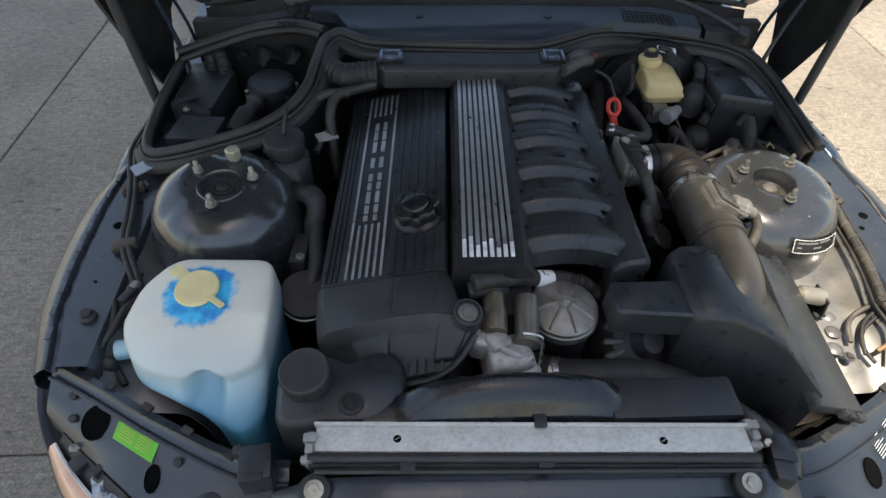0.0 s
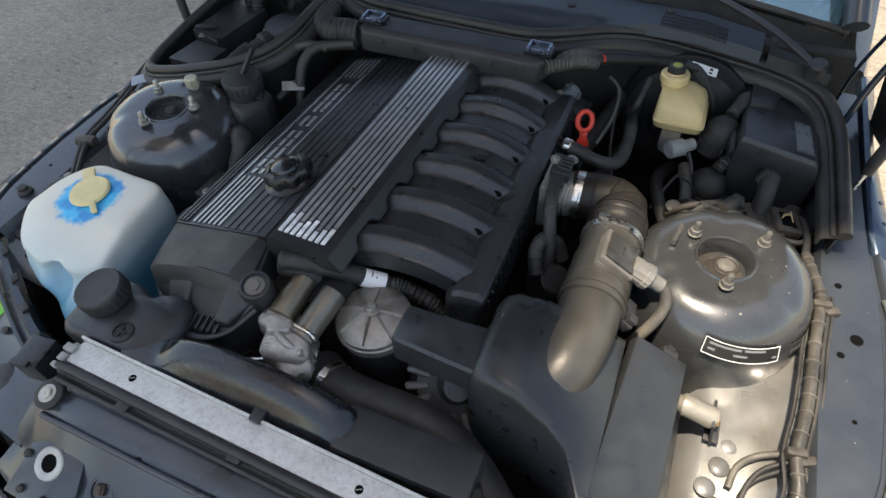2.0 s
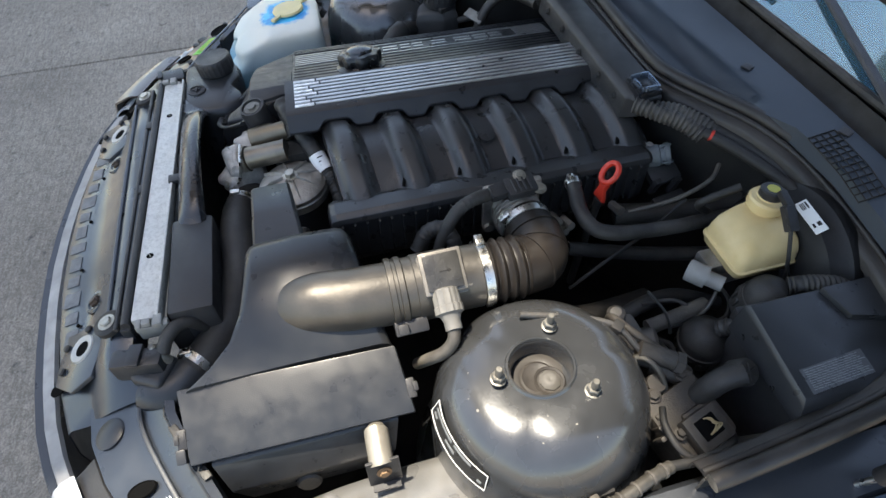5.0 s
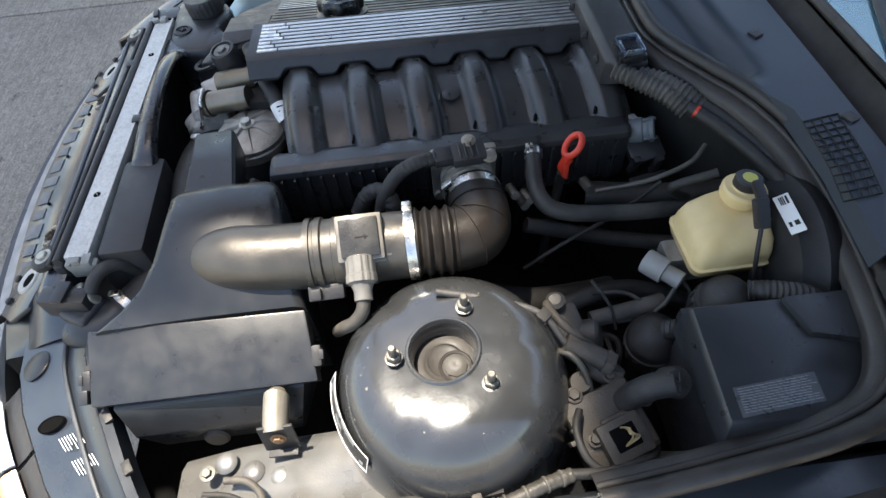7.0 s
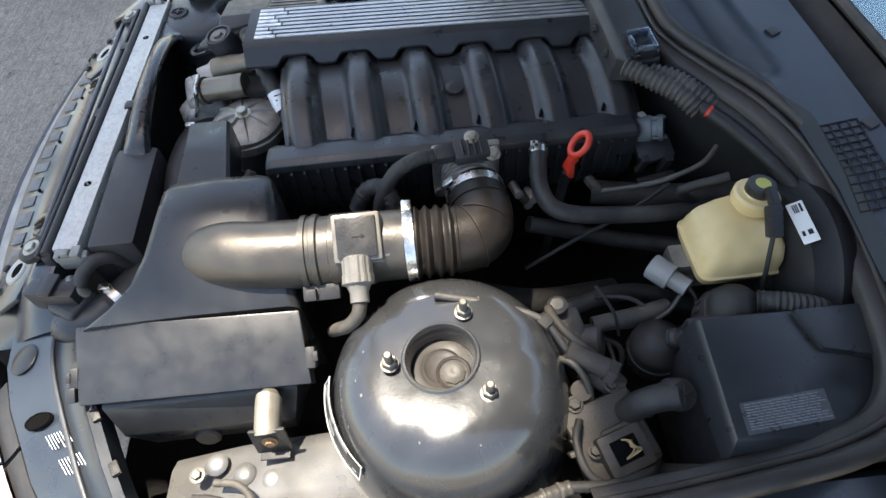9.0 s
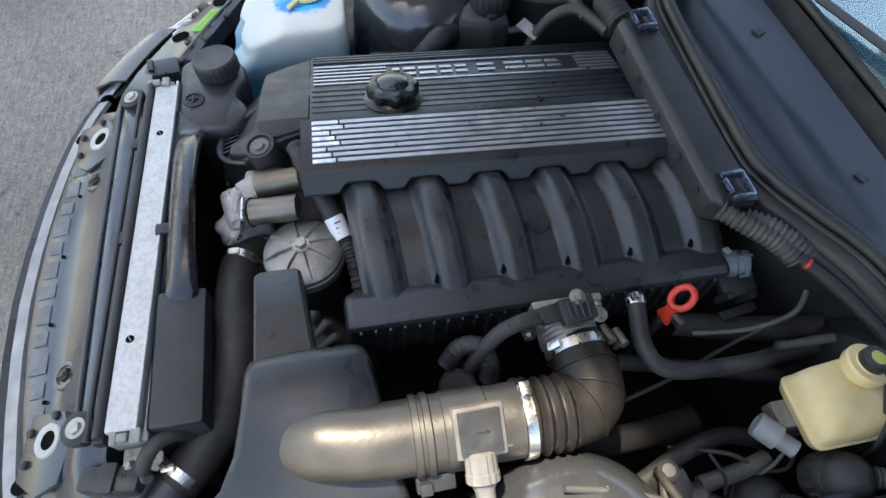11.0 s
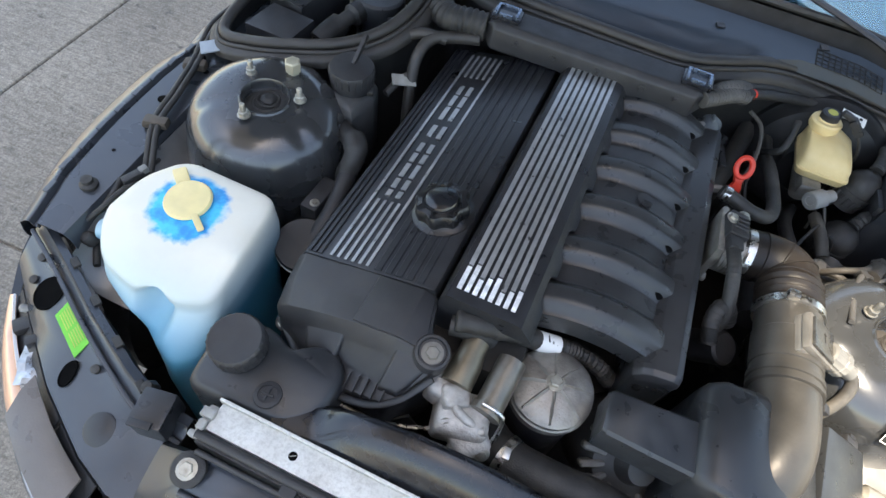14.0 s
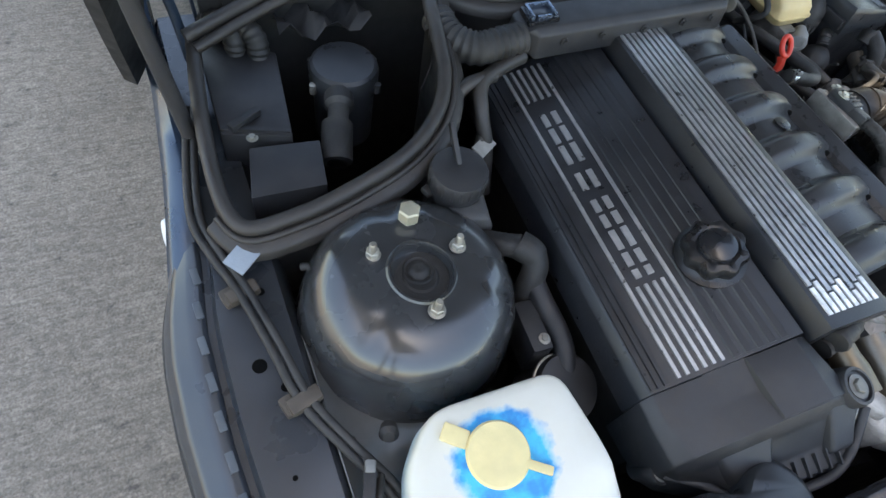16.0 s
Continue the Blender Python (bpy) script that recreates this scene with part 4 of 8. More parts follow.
bm = B()
sheet(bm, shell((3.02, 3.2, 3.45, 3.7, 3.86, 3.93, 3.94), (0.83, 0.845, 0.84, 0.80, 0.74, 0.68, 0.66), (0.80, 0.81, 0.80, 0.78, 0.75, 0.66, 0.45)), 0.003)
part("tail", bm, M_WING, car, "dark painted tail panel", 50)
for s in (-1, 1):
    bm = B()
    sheet(bm, [mx([(0.72, y, 0.70 + 0.15 * (y - 1.32)), (x - 0.03, y, 0.69 + 0.15 * (y - 1.32)), (x, y, 0.62), (x, y, 0.45), (x - 0.03, y, 0.22)], s) for y, x in ((1.325, 0.772), (1.5, 0.79), (1.7, 0.805), (1.90, 0.815))], 0.003)
    part("side_panel", bm, M_WING, car, "dark painted panel ahead of the door", 50)
    bm = B()
    sheet(bm, [mx([(0.74, y, 0.80), (0.79, y, 0.79), (0.82, y, 0.70), (0.83, y, 0.52), (0.815, y, 0.30), (0.79, y, 0.22)], s) for y in (1.91, 2.2, 2.6, 3.01)], 0.02)
    dr = part("door", bm, M_WING, car, "dark painted door", 50)
    bm = B()
    box(bm, (s * 0.832, 2.86, 0.66), (0.018, 0.15, 0.028), None, 0.006)
    part("handle", bm, M_WING, dr)
    bm = B()
    tube(bm, [(s * 0.655, 1.20, 0.84), (s * 0.60, 1.50, 1.06), (s * 0.565, 1.79, 1.205)], 0.022, 10, 5)
    part("screen_pillar", bm, M_WING, car)
    for y, nm in ((3.05, "wheel"),):
        bm = B()
        lathe(bm, [(0.10, 0.0), (0.20, 0.0), (0.275, 0.01), (0.30, 0.03), (0.30, 0.14), (0.275, 0.16), (0.20, 0.17), (0.10, 0.17)], (s * 0.665, y, 0.30), (s, 0, 0), 48)
        part(nm, bm, M_RUBBER, car)
bm = B()
sheet(bm, [[(-0.70, y, 0.80), (-0.62, y, z - 0.06), (-0.50, y, z), (0, y, z + 0.02), (0.50, y, z), (0.62, y, z - 0.06), (0.70, y, 0.80)] for y, z in ((1.79, 1.20), (2.1, 1.25), (2.5, 1.23), (2.85, 1.10), (3.06, 0.86))], 0.006)
part("soft_top", bm, M_LINER, car, "black fabric soft top", 50)
# wheels under the wings, so that the car stands on the ground
for s in (-1, 1):
    bm = B()
    lathe(bm, [(0.10, 0.0), (0.20, 0.0), (0.275, 0.01), (0.30, 0.03), (0.30, 0.14), (0.275, 0.16), (0.20, 0.17), (0.10, 0.17)], (s * 0.610, 0.60, 0.29), (s, 0, 0), 48)
    part("wheel", bm, M_RUBBER, car)


# ---- engine ----
# lighter copy of the stripe silver, with reflected brightness in its colour
M_STRIPE_LIT = mat("lit_stripe_silver", (0.82, 0.82, 0.82), 0.45, metal=0.2, var=0.3, scale=120, dust=0.5, dustcol=(0.2, 0.2, 0.2), bump=0.2)
ENG = pose(-0.05, 0.43, 0, 0, 0, -2.5)
engine = thing("engine", (-0.05, 0.65, 0.25), "inline six engine under ribbed black plastic covers with silver stripes", "engine")


def E3(u, v, z):
    return ENG @ Vector((u, v, z))


def eloft(bm, secs, bev=0.0, seg=2):
    """A skin over sections (v, [(u, z), ...]) given in the engine's own axes."""
    return loft(bm, [[E3(u, v, z) for u, z in s] for v, s in secs], True, True, bev, seg)


bm = B()
eloft(bm, [(-0.06, [(-0.25, 0.25), (0.07, 0.25), (0.07, 0.72), (-0.25, 0.66)]), (0.52, [(-0.25, 0.25), (0.07, 0.25), (0.07, 0.72), (-0.25, 0.66)])], 0.01)
part("cylinder_block", bm, M_DARK, engine, "grimy dark engine block")


def main_z(u):
    return 0.7155 + (u + 0.268) * 0.245


# left cover with raised ribs
bm = B()
sec = [(-0.278, 0.655), (-0.274, 0.700), (-0.266, 0.7145), (-0.070, main_z(-0.07)), (-0.066, 0.755), (-0.066, 0.70), (-0.2, 0.65)]
eloft(bm, [(-0.012, sec), (0.53, sec)], 0.003)
cover = part("valve_cover", bm, M_COVER, engine, "matt black ribbed valve cover")
for u in [-0.262 + 0.0085 * i for i in range(3)] + [-0.155 + 0.0155 * i for i in range(5)]:
    bm = B()
    z = main_z(u)
    w = 0.0032 if u < -0.2 else 0.0056
    eloft(bm, [(v, [(u - w, z - 0.001 - 0.245 * w), (u - w * 0.75, z + 0.0011 - 0.19 * w), (u + w * 0.75, z + 0.0011 + 0.19 * w), (u + w, z - 0.0008 + 0.245 * w)]) for v in (-0.008, 0.526)])
    part("rib", bm, M_COVER, cover)


def stripe(u0, u1, v0, v1, zf, parent, name="stripe", lift=0.0012, d0=0.0, material=None):
    bm = B()
    eloft(bm, [(v0 + d0, [(u0, zf(u0) - 0.001), (u0, zf(u0) + lift), (u1, zf(u1) + lift), (u1, zf(u1) - 0.001)]), (v1 + d0, [(u0, zf(u0) - 0.001), (u0, zf(u0) + lift), (u1, zf(u1) + lift), (u1, zf(u1) - 0.001)])])
    return part(name, bm, material or M_SILVER, parent)


# badge strip: two long outer lines, five short lines at each end, a row of plain marks between
MU0, MU1 = -0.228, -0.172
mu = [MU0 + (MU1 - MU0) * i / 5 for i in range(6)]
for i, u in enumerate(mu):
    w = 0.0022
    if i in (0, 5):
        stripe(u - w, u + w, -0.006, 0.512, main_z, cover)
    else:
        stripe(u - w, u + w, -0.006, 0.114, main_z, cover)
        stripe(u - w, u + w, 0.444, 0.512, main_z, cover)
v = 0.124
for k, ln in enumerate((0.019, 0.026, 0.036, 0.026, 0.026, 0.0, 0.036, 0.0, 0.040, 0.034, 0.030)):
    if ln:
        bm = B()
        for a, c in ((-0.2125, -0.2045), (-0.1955, -0.1875)):
            eloft(bm, [(q, [(a, main_z(a) - 0.001), (a, main_z(a) + 0.0012), (c, main_z(c) + 0.0012), (c, main_z(c) - 0.001)]) for q in (v, v + ln - 0.006)])
        part("badge_mark", bm, M_SILVER, cover, "plain silver badge shape")
    v += ln if ln else 0.012

# oil filler cap
bm = B()
oc = Vector((-0.159, 0.553, 0.752))
od = (-0.22, 0, 1)
lathe(bm, [(0.046, -0.004), (0.046, 0.004), (0.040, 0.006), (0.036, 0.010)], oc, od, 40)
t_ = bmesh.new()
lathe(t_, [(0.034, 0.006), (0.038, 0.010), (0.039, 0.024), (0.036, 0.029), (0.028, 0.031), (0.024, 0.029)], (0, 0, 0), (0, 0, 1), 64)
for v in t_.verts:
    a, r = math.atan2(v.co.y, v.co.x), math.hypot(v.co.x, v.co.y)
    if r > 0.03:
        k = 1 + 0.07 * math.cos(8 * a)
        v.co.x *= k
        v.co.y *= k
join(bm, t_, Matrix.Translation(oc) @ axis(od).to_4x4())
ocap = part("oil_filler_cap", bm, mat("cap_plastic", (0.010, 0.010, 0.011), 0.32, var=0.2, dust=0.1, dustcol=(0.03, 0.03, 0.03)), engine, "lobed black oil filler cap")
bm = B()
lathe(bm, [(0.025, 0.029), (0.023, 0.034), (0.015, 0.0375), (0.0001, 0.039)], oc, od, 32)
part("cap_disc", bm, M_SHINY, ocap, "glossy black domed disc")

# right cover with eight silver stripes and scalloped edge over the runners
def coil_z(u):
    return 0.7845 + 0.03 * (u + 0.03)


bm = B()
RY = [0.487 + 0.0895 * i for i in range(6)]
n = 139
rings = []
for k in range(n):
    v = -0.022 + 0.552 * k / (n - 1)
    y = 0.43 + v
    sc = max(math.exp(-((y - r) / 0.0275) ** 8) for r in RY)
    eu, ez = 0.068 - 0.009 * sc, 0.761 + 0.0115 * sc
    rings.append([E3(*p) for p in ((-0.060, v, 0.70), (-0.060, v, 0.764), (-0.052, v, 0.7835), (0.040, v, 0.7865), (0.050, v, 0.783), (eu, v, ez), (eu, v, ez - 0.004), (0.03, v, ez - 0.008), (0.0, v, 0.69))])
loft(bm, rings, True, True)
coil = part("coil_cover", bm, M_COVER, engine, "black plastic cover with silver stripes and a scalloped edge", 30)
for i in range(8):
    u = -0.0445 + 0.0105 * i
    stripe(u, u + 0.0062, 0.034 + 0.010 * math.sin(2.1 * i) - 0.002 * i, 0.505, coil_z, coil, lift=0.0018)
    # front end with a ragged edge, painting a reflection and its shadow line
    stripe(u, u + 0.0062, -0.006, 0.031 + 0.010 * math.sin(2.1 * i) - 0.002 * i, coil_z, coil, "lit_stripe_end", 0.0018, 0.0, M_STRIPE_LIT)

# front cover: a stepped deck, a steep drop with a pocket, a lower shelf with a rolled lip
bm = B()
secs = [(-0.012, [(-0.278, 0.60), (-0.276, 0.700), (-0.264, 0.7135), (-0.20, 0.7285), (-0.14, 0.7435), (-0.085, 0.756), (-0.062, 0.750), (-0.055, 0.60)]),
        (-0.050, [(-0.276, 0.60), (-0.273, 0.692), (-0.260, 0.706), (-0.20, 0.7235), (-0.14, 0.7395), (-0.085, 0.753), (-0.052, 0.746), (-0.045, 0.60)]),
        (-0.090, [(-0.270, 0.60), (-0.266, 0.684), (-0.246, 0.701), (-0.20, 0.722), (-0.14, 0.745), (-0.085, 0.754), (-0.030, 0.742), (-0.022, 0.60)]),
        (-0.104, [(-0.258, 0.60), (-0.252, 0.655), (-0.235, 0.671), (-0.19, 0.693), (-0.14, 0.716), (-0.085, 0.728), (-0.030, 0.731), (-0.024, 0.60)]),
        (-0.128, [(-0.215, 0.60), (-0.21, 0.648), (-0.20, 0.660), (-0.17, 0.671), (-0.14, 0.684), (-0.085, 0.702), (-0.048, 0.711), (-0.042, 0.60)]),
        (-0.152, [(-0.19, 0.60), (-0.185, 0.648), (-0.178, 0.660), (-0.155, 0.668), (-0.13, 0.679), (-0.085, 0.695), (-0.060, 0.698), (-0.055, 0.60)]),
        (-0.158, [(-0.18, 0.60), (-0.178, 0.635), (-0.172, 0.640), (-0.155, 0.650), (-0.13, 0.660), (-0.085, 0.676), (-0.066, 0.68), (-0.062, 0.60)])]
eloft(bm, secs, 0.003)
fc = part("front_cover", bm, M_PLASTIC, engine, "moulded black plastic front cover", 30)
bm = B()
eloft(bm, [(-0.013, [(-0.152, 0.73), (-0.147, 0.7445), (-0.082, 0.7595), (-0.066, 0.755), (-0.06, 0.73)]), (-0.088, [(-0.152, 0.71), (-0.147, 0.7455), (-0.082, 0.7565), (-0.048, 0.750), (-0.044, 0.71)])], 0.0015)
part("raised_deck", bm, M_PLASTIC, fc)
for sec_a, sec_b in (([(-0.088, 0.69), (-0.080, 0.7465), (-0.033, 0.7425), (-0.028, 0.69)], [(-0.092, 0.67), (-0.084, 0.710), (-0.058, 0.716), (-0.050, 0.67)]),
                     ([(-0.228, 0.65), (-0.214, 0.698), (-0.152, 0.7265), (-0.146, 0.66)], [(-0.195, 0.64), (-0.188, 0.668), (-0.155, 0.682), (-0.148, 0.65)])):
    bm = B()
    eloft(bm, [(-0.080, sec_a), (-0.096, [(u, z - 0.004) for u, z in sec_a]), (-0.140, sec_b)], 0.005, 3)
    part("buttress", bm, M_PLASTIC, fc)
bm = B()
tube(bm, [E3(*p) for p in ((-0.262, -0.092, 0.650), (-0.225, -0.118, 0.656), (-0.196, -0.145, 0.660), (-0.165, -0.160, 0.664), (-0.125, -0.162, 0.678), (-0.085, -0.160, 0.692), (-0.052, -0.142, 0.706), (-0.024, -0.108, 0.730))], 0.0055, 12, 6, flat=0.6)
part("rolled_lip", bm, M_PLASTIC, fc)
for k in range(6):
    bm = B()
    eloft(bm, [(-0.132, [(-0.140 + 0.013 * k, 0.67), (-0.140 + 0.013 * k, 0.690 + 0.004 * k), (-0.138 + 0.013 * k, 0.6905 + 0.004 * k), (-0.138 + 0.013 * k, 0.67)]), (-0.154, [(-0.140 + 0.013 * k, 0.66), (-0.140 + 0.013 * k, 0.6805 + 0.0042 * k), (-0.138 + 0.013 * k, 0.681 + 0.0042 * k), (-0.138 + 0.013 * k, 0.66)])])
    part("web", bm, M_PLASTIC, fc)
bm = B()
lathe(bm, [(0.026, -0.07), (0.024, -0.006), (0.022, 0.0), (0.0185, 0.0005), (0.0175, -0.003), (0.0001, -0.003)], E3(-0.037, -0.086, 0.753), (0.1, -0.2, 1), 28)
part("boss", bm, M_PLASTIC, fc)
bolt("bolt", E3(-0.037, -0.086, 0.750), fc, 0.009, 0.006, (0.1, -0.2, 1), 1.6, material=M_DARKZINC)
for p, r in (((-0.223, 0.309, 0.680), 0.0085), ((-0.311, 0.353, 0.640), 0.0075)):
    bm = B()
    lathe(bm, [(0.017, -0.05), (0.016, -0.003), (0.014, 0.0), (0.0001, 0.0)], p, (0, -0.35, 1), 24)
    part("boss", bm, M_PLASTIC, fc)
    bolt("bolt", p, fc, r, 0.006, (0, -0.35, 1), 1.5)

# ---- intake manifold ----
manifold = thing("intake_manifold", (0.14, 0.70, 0.55), "black plastic intake manifold with six arched runners", "intake manifold")
def skin(y):
    """The line of the skin across the engine, from under the cover's edge down to the plenum."""
    xs = E3(0.058, y - 0.43, 0).x - 0.012
    line = [(0.0, 0.746), (0.10, 0.7520), (0.20, 0.7560), (0.34, 0.7595), (0.50, 0.7590), (0.66, 0.7545), (0.80, 0.746), (0.92, 0.7365), (1.0, 0.728)]
    return spline([(xs + (0.178 - xs) * f, z, 0) for f, z in line], 3)


def runner_rows(y0, y1, n):
    """The arched skin between two places along the engine, raised into a ridge over each runner."""
    rows = []
    for k in range(n + 1):
        y = y0 + (y1 - y0) * k / n
        h = max(math.exp(-(abs(y - r) / 0.0215) ** 4.4) for r in RY)
        row = []
        line = skin(y)
        for i, p in enumerate(line):
            d = line[min(i + 1, len(line) - 1)] - line[max(i - 1, 0)]
            nrm = Vector((-d.y, d.x, 0)).normalized()
            t = i / (len(line) - 1)
            q = p + nrm * (h * (0.0165 - 0.002 * t * t))
            row.append((q.x, y + LEAN * (t - 0.15), q.y))
        rows.append(row)
    return rows


LEAN = 0.014
for i, y in enumerate(RY):
    bm = B()
    rows = runner_rows(y - 0.030, y + 0.030, 24)
    if i == 0:
        rows = [[(x, yy, z - 0.035) for x, yy, z in rows[0]]] + rows
    sheet(bm, rows, 0.003)
    part("runner", bm, M_INTAKE, manifold, "", 70)
    if i > 0:
        bm = B()
        lathe(bm, [(0.0001, 0.0014), (0.0085, 0.0014), (0.0095, -0.001)], (0.1590, y - 0.0125, 0.7415), (-0.10, -0.92, 0.36), 24, (1.25, 0.62))
        part("flank_slot", bm, M_HOLE, manifold, "dark slot at the foot of the runner")
    if i < 5:
        bm = B()
        sheet(bm, runner_rows(y + 0.0302, RY[i + 1] - 0.0302, 6), 0.003)
        part("web", bm, M_INTAKE, manifold, "", 70)
bm = B()
rings = []
pl = [(0.156, 0.722), (0.166, 0.7345), (0.178, 0.7410), (0.206, 0.7450), (0.216, 0.7405), (0.2175, 0.730), (0.212, 0.726), (0.211, 0.650), (0.19, 0.618), (0.155, 0.63)]
for y, k in ((0.440, 0.70), (0.444, 0.93), (0.452, 1.0), (0.955, 1.0), (0.962, 0.93), (0.966, 0.7)):
    rings.append([(0.188 + (x - 0.188) * k, y, 0.69 + (z - 0.69) * k) for x, z in pl])
loft(bm, rings, True, True, 0.002)
plen = part("plenum", bm, M_INTAKE, manifold, "long ribbed plenum chamber with a smooth lip")
for k in range(27):
    bm = B()
    y = 0.458 + 0.0186 * k
    loft(bm, [[(0.208, y + d, 0.730), (0.2200, y + d, 0.727), (0.2195, y + d, 0.66), (0.204, y + d, 0.632)] for d in (-0.0016, 0.0016)])
    part("rib", bm, M_INTAKE, plen)
bm = B()
lathe(bm, [(0.013, 0), (0.013, 0.0015), (0.0115, 0.0018), (0.0001, 0.0018)], (0.110, 0.7155, 0.7590), (0.10, 0, 1), 28)
part("round_emblem", bm, M_INTAKE, manifold)

# ---- washer bottle ----
washer = thing("washer_bottle", (-0.47, 0.37, 0.35), "translucent white washer bottle stained blue with a yellow flap cap", "washer bottle")


def ring(pts, z):
    return [(x, y, z) for x, y in pts]


def rounded(corners, r, n=4):
    """An outline with rounded corners."""
    out = []
    k = len(corners)
    for i in range(k):
        p, a, b = Vector(corners[i]), Vector(corners[i - 1]), Vector(corners[(i + 1) % k])
        d1, d2 = (a - p), (b - p)
        rr = min(r, d1.length * 0.45, d2.length * 0.45)
        p1, p2 = p + d1.normalized() * rr, p + d2.normalized() * rr
        for j in range(n + 1):
            t = j / n
            out.append(tuple((1 - t) ** 2 * p1 + 2 * t * (1 - t) * p + t * t * p2))
    return out


TOP = [(-0.566, 0.506), (-0.402, 0.500), (-0.392, 0.400), (-0.398, 0.318), (-0.446, 0.300), (-0.520, 0.296), (-0.590, 0.318), (-0.622, 0.370), (-0.612, 0.455)]
# lower outlines: the left drawn in, the front running forward into the foot
LEVELS = [(0.690, TOP),
          (0.655, [(-0.570, 0.508), (-0.400, 0.502), (-0.390, 0.400), (-0.397, 0.294), (-0.440, 0.266), (-0.515, 0.276), (-0.594, 0.314), (-0.624, 0.370), (-0.614, 0.455)]),
          (0.615, [(-0.565, 0.505), (-0.402, 0.500), (-0.394, 0.400), (-0.400, 0.268), (-0.432, 0.240), (-0.482, 0.264), (-0.572, 0.314), (-0.614, 0.376), (-0.608, 0.455)]),
          (0.580, [(-0.545, 0.500), (-0.404, 0.496), (-0.398, 0.400), (-0.404, 0.256), (-0.430, 0.234), (-0.466, 0.252), (-0.512, 0.326), (-0.562, 0.396), (-0.570, 0.455)]),
          (0.545, [(-0.525, 0.490), (-0.406, 0.490), (-0.400, 0.400), (-0.405, 0.250), (-0.430, 0.228), (-0.462, 0.246), (-0.488, 0.330), (-0.520, 0.400), (-0.535, 0.455)]),
          (0.360, [(-0.520, 0.485), (-0.408, 0.485), (-0.402, 0.400), (-0.406, 0.248), (-0.430, 0.226), (-0.460, 0.244), (-0.484, 0.330), (-0.512, 0.400), (-0.530, 0.455)])]


def tank_ring(z, k=1.0, slope=1.0, c=(-0.500, 0.405)):
    """One level of the tank, its outline drawn in by k, with a thumb recess beside the foot."""
    for (z1, o1), (z0, o0) in zip(LEVELS, LEVELS[1:]):
        if z >= z0:
            break
    f = max(0.0, min(1.0, (z1 - z) / (z1 - z0)))
    o = [(a[0] + (b[0] - a[0]) * f, a[1] + (b[1] - a[1]) * f) for a, b in zip(o1, o0)]
    line = rounded(o, 0.026, 6)
    pts = []
    for i, (x, y) in enumerate(line):
        xb, yb = line[(i + 1) % len(line)]
        pts += [(x + (xb - x) * j / 8, y + (yb - y) * j / 8) for j in range(8)] if i % 7 == 6 else [(x, y)]
    out = []
    for x, y in pts:
        x, y = c[0] + (x - c[0]) * k, c[1] + (y - c[1]) * k
        zz = z - slope * (0.46 * max(0, 0.385 - y) + 0.12 * max(0, -0.54 - x) + 0.10 * max(0, -0.575 - x))
        dent = math.exp(-(((x + 0.486) / 0.025) ** 2 + ((zz - 0.638) / 0.028) ** 2) ** 2) if y < 0.34 else 0.0
        out.append((x + 0.004 * dent, y + 0.042 * dent, zz))
    return out


bm = B()
steps = [(0.7095, 0.60, 1), (0.7092, 0.84, 1), (0.7082, 0.935, 1), (0.7055, 0.972, 1), (0.7000, 0.992, 1), (0.690, 1.0, 0.97)]
steps += [(0.690 - 0.006 * q, 1.0, 0.97 * max(0.0, 1 - q / 17) ** 1.2) for q in range(1, 26)] + [(0.48, 1.0, 0.0), (0.36, 1.0, 0.0)]
loft(bm, [tank_ring(*q) for q in steps], True, True)
tank = part("tank", bm, M_TANK, washer, "translucent white plastic tank", 60)
bm = B()
lathe(bm, [(0.0001, 0), (0.034, 0), (0.0355, 0.003), (0.033, 0.007), (0.0001, 0.0085)], (-0.513, 0.436, 0.7075), (-0.03, -0.08, 1), 40)
cap = part("flap_cap", bm, M_YELLOW, washer, "yellowed flap cap with two tabs")
bm = B()
box(bm, (-0.549, 0.470, 0.7105), (0.030, 0.021, 0.006), rot(0, 0, -42), 0.003)
part("hinge_tab", bm, M_YELLOW, cap)
bm = B()
box(bm, (-0.478, 0.408, 0.711), (0.032, 0.010, 0.006), rot(0, 0, -38), 0.002)
part("pull_tab", bm, M_YELLOW, cap)
bm = B()
tube(bm, [(-0.60, 0.385, 0.628), (-0.630, 0.380, 0.628), (-0.648, 0.377, 0.628)], 0.0165, 16, 4)
spout = part("side_spout", bm, M_TANK, washer)
bm = B()
lathe(bm, [(0.0001, 0.0), (0.0125, 0.0), (0.0135, -0.001)], (-0.6495, 0.3768, 0.628), (-1, -0.15, 0), 24)
part("spout_mouth", bm, M_HOLE, spout)


# ---- front of the bay: radiator, shroud, coolant tank ----
M_CHALK = mat("chalky_plastic", (0.29, 0.285, 0.265), 0.6, var=0.3, scale=60, dust=0.4, dustcol=(0.2, 0.17, 0.13))
radiator = thing("radiator", (0, 0.18, 0.25), "radiator with a worn bare alloy top bar in a black frame", "radiator")
bm = B()
box(bm, (-0.011, 0.175, 0.681), (0.585, 0.036, 0.028), rot(0, 0, -2), 0.004)
bar = part("top_bar", bm, M_BAR, radiator, "worn bare alloy bar")
bm = B()
box(bm, (-0.011, 0.1945, 0.690), (0.590, 0.004, 0.022), rot(0, 0, -2), 0.0012)
part("channel_edge", bm, M_BAR, bar, "raised pale edge")
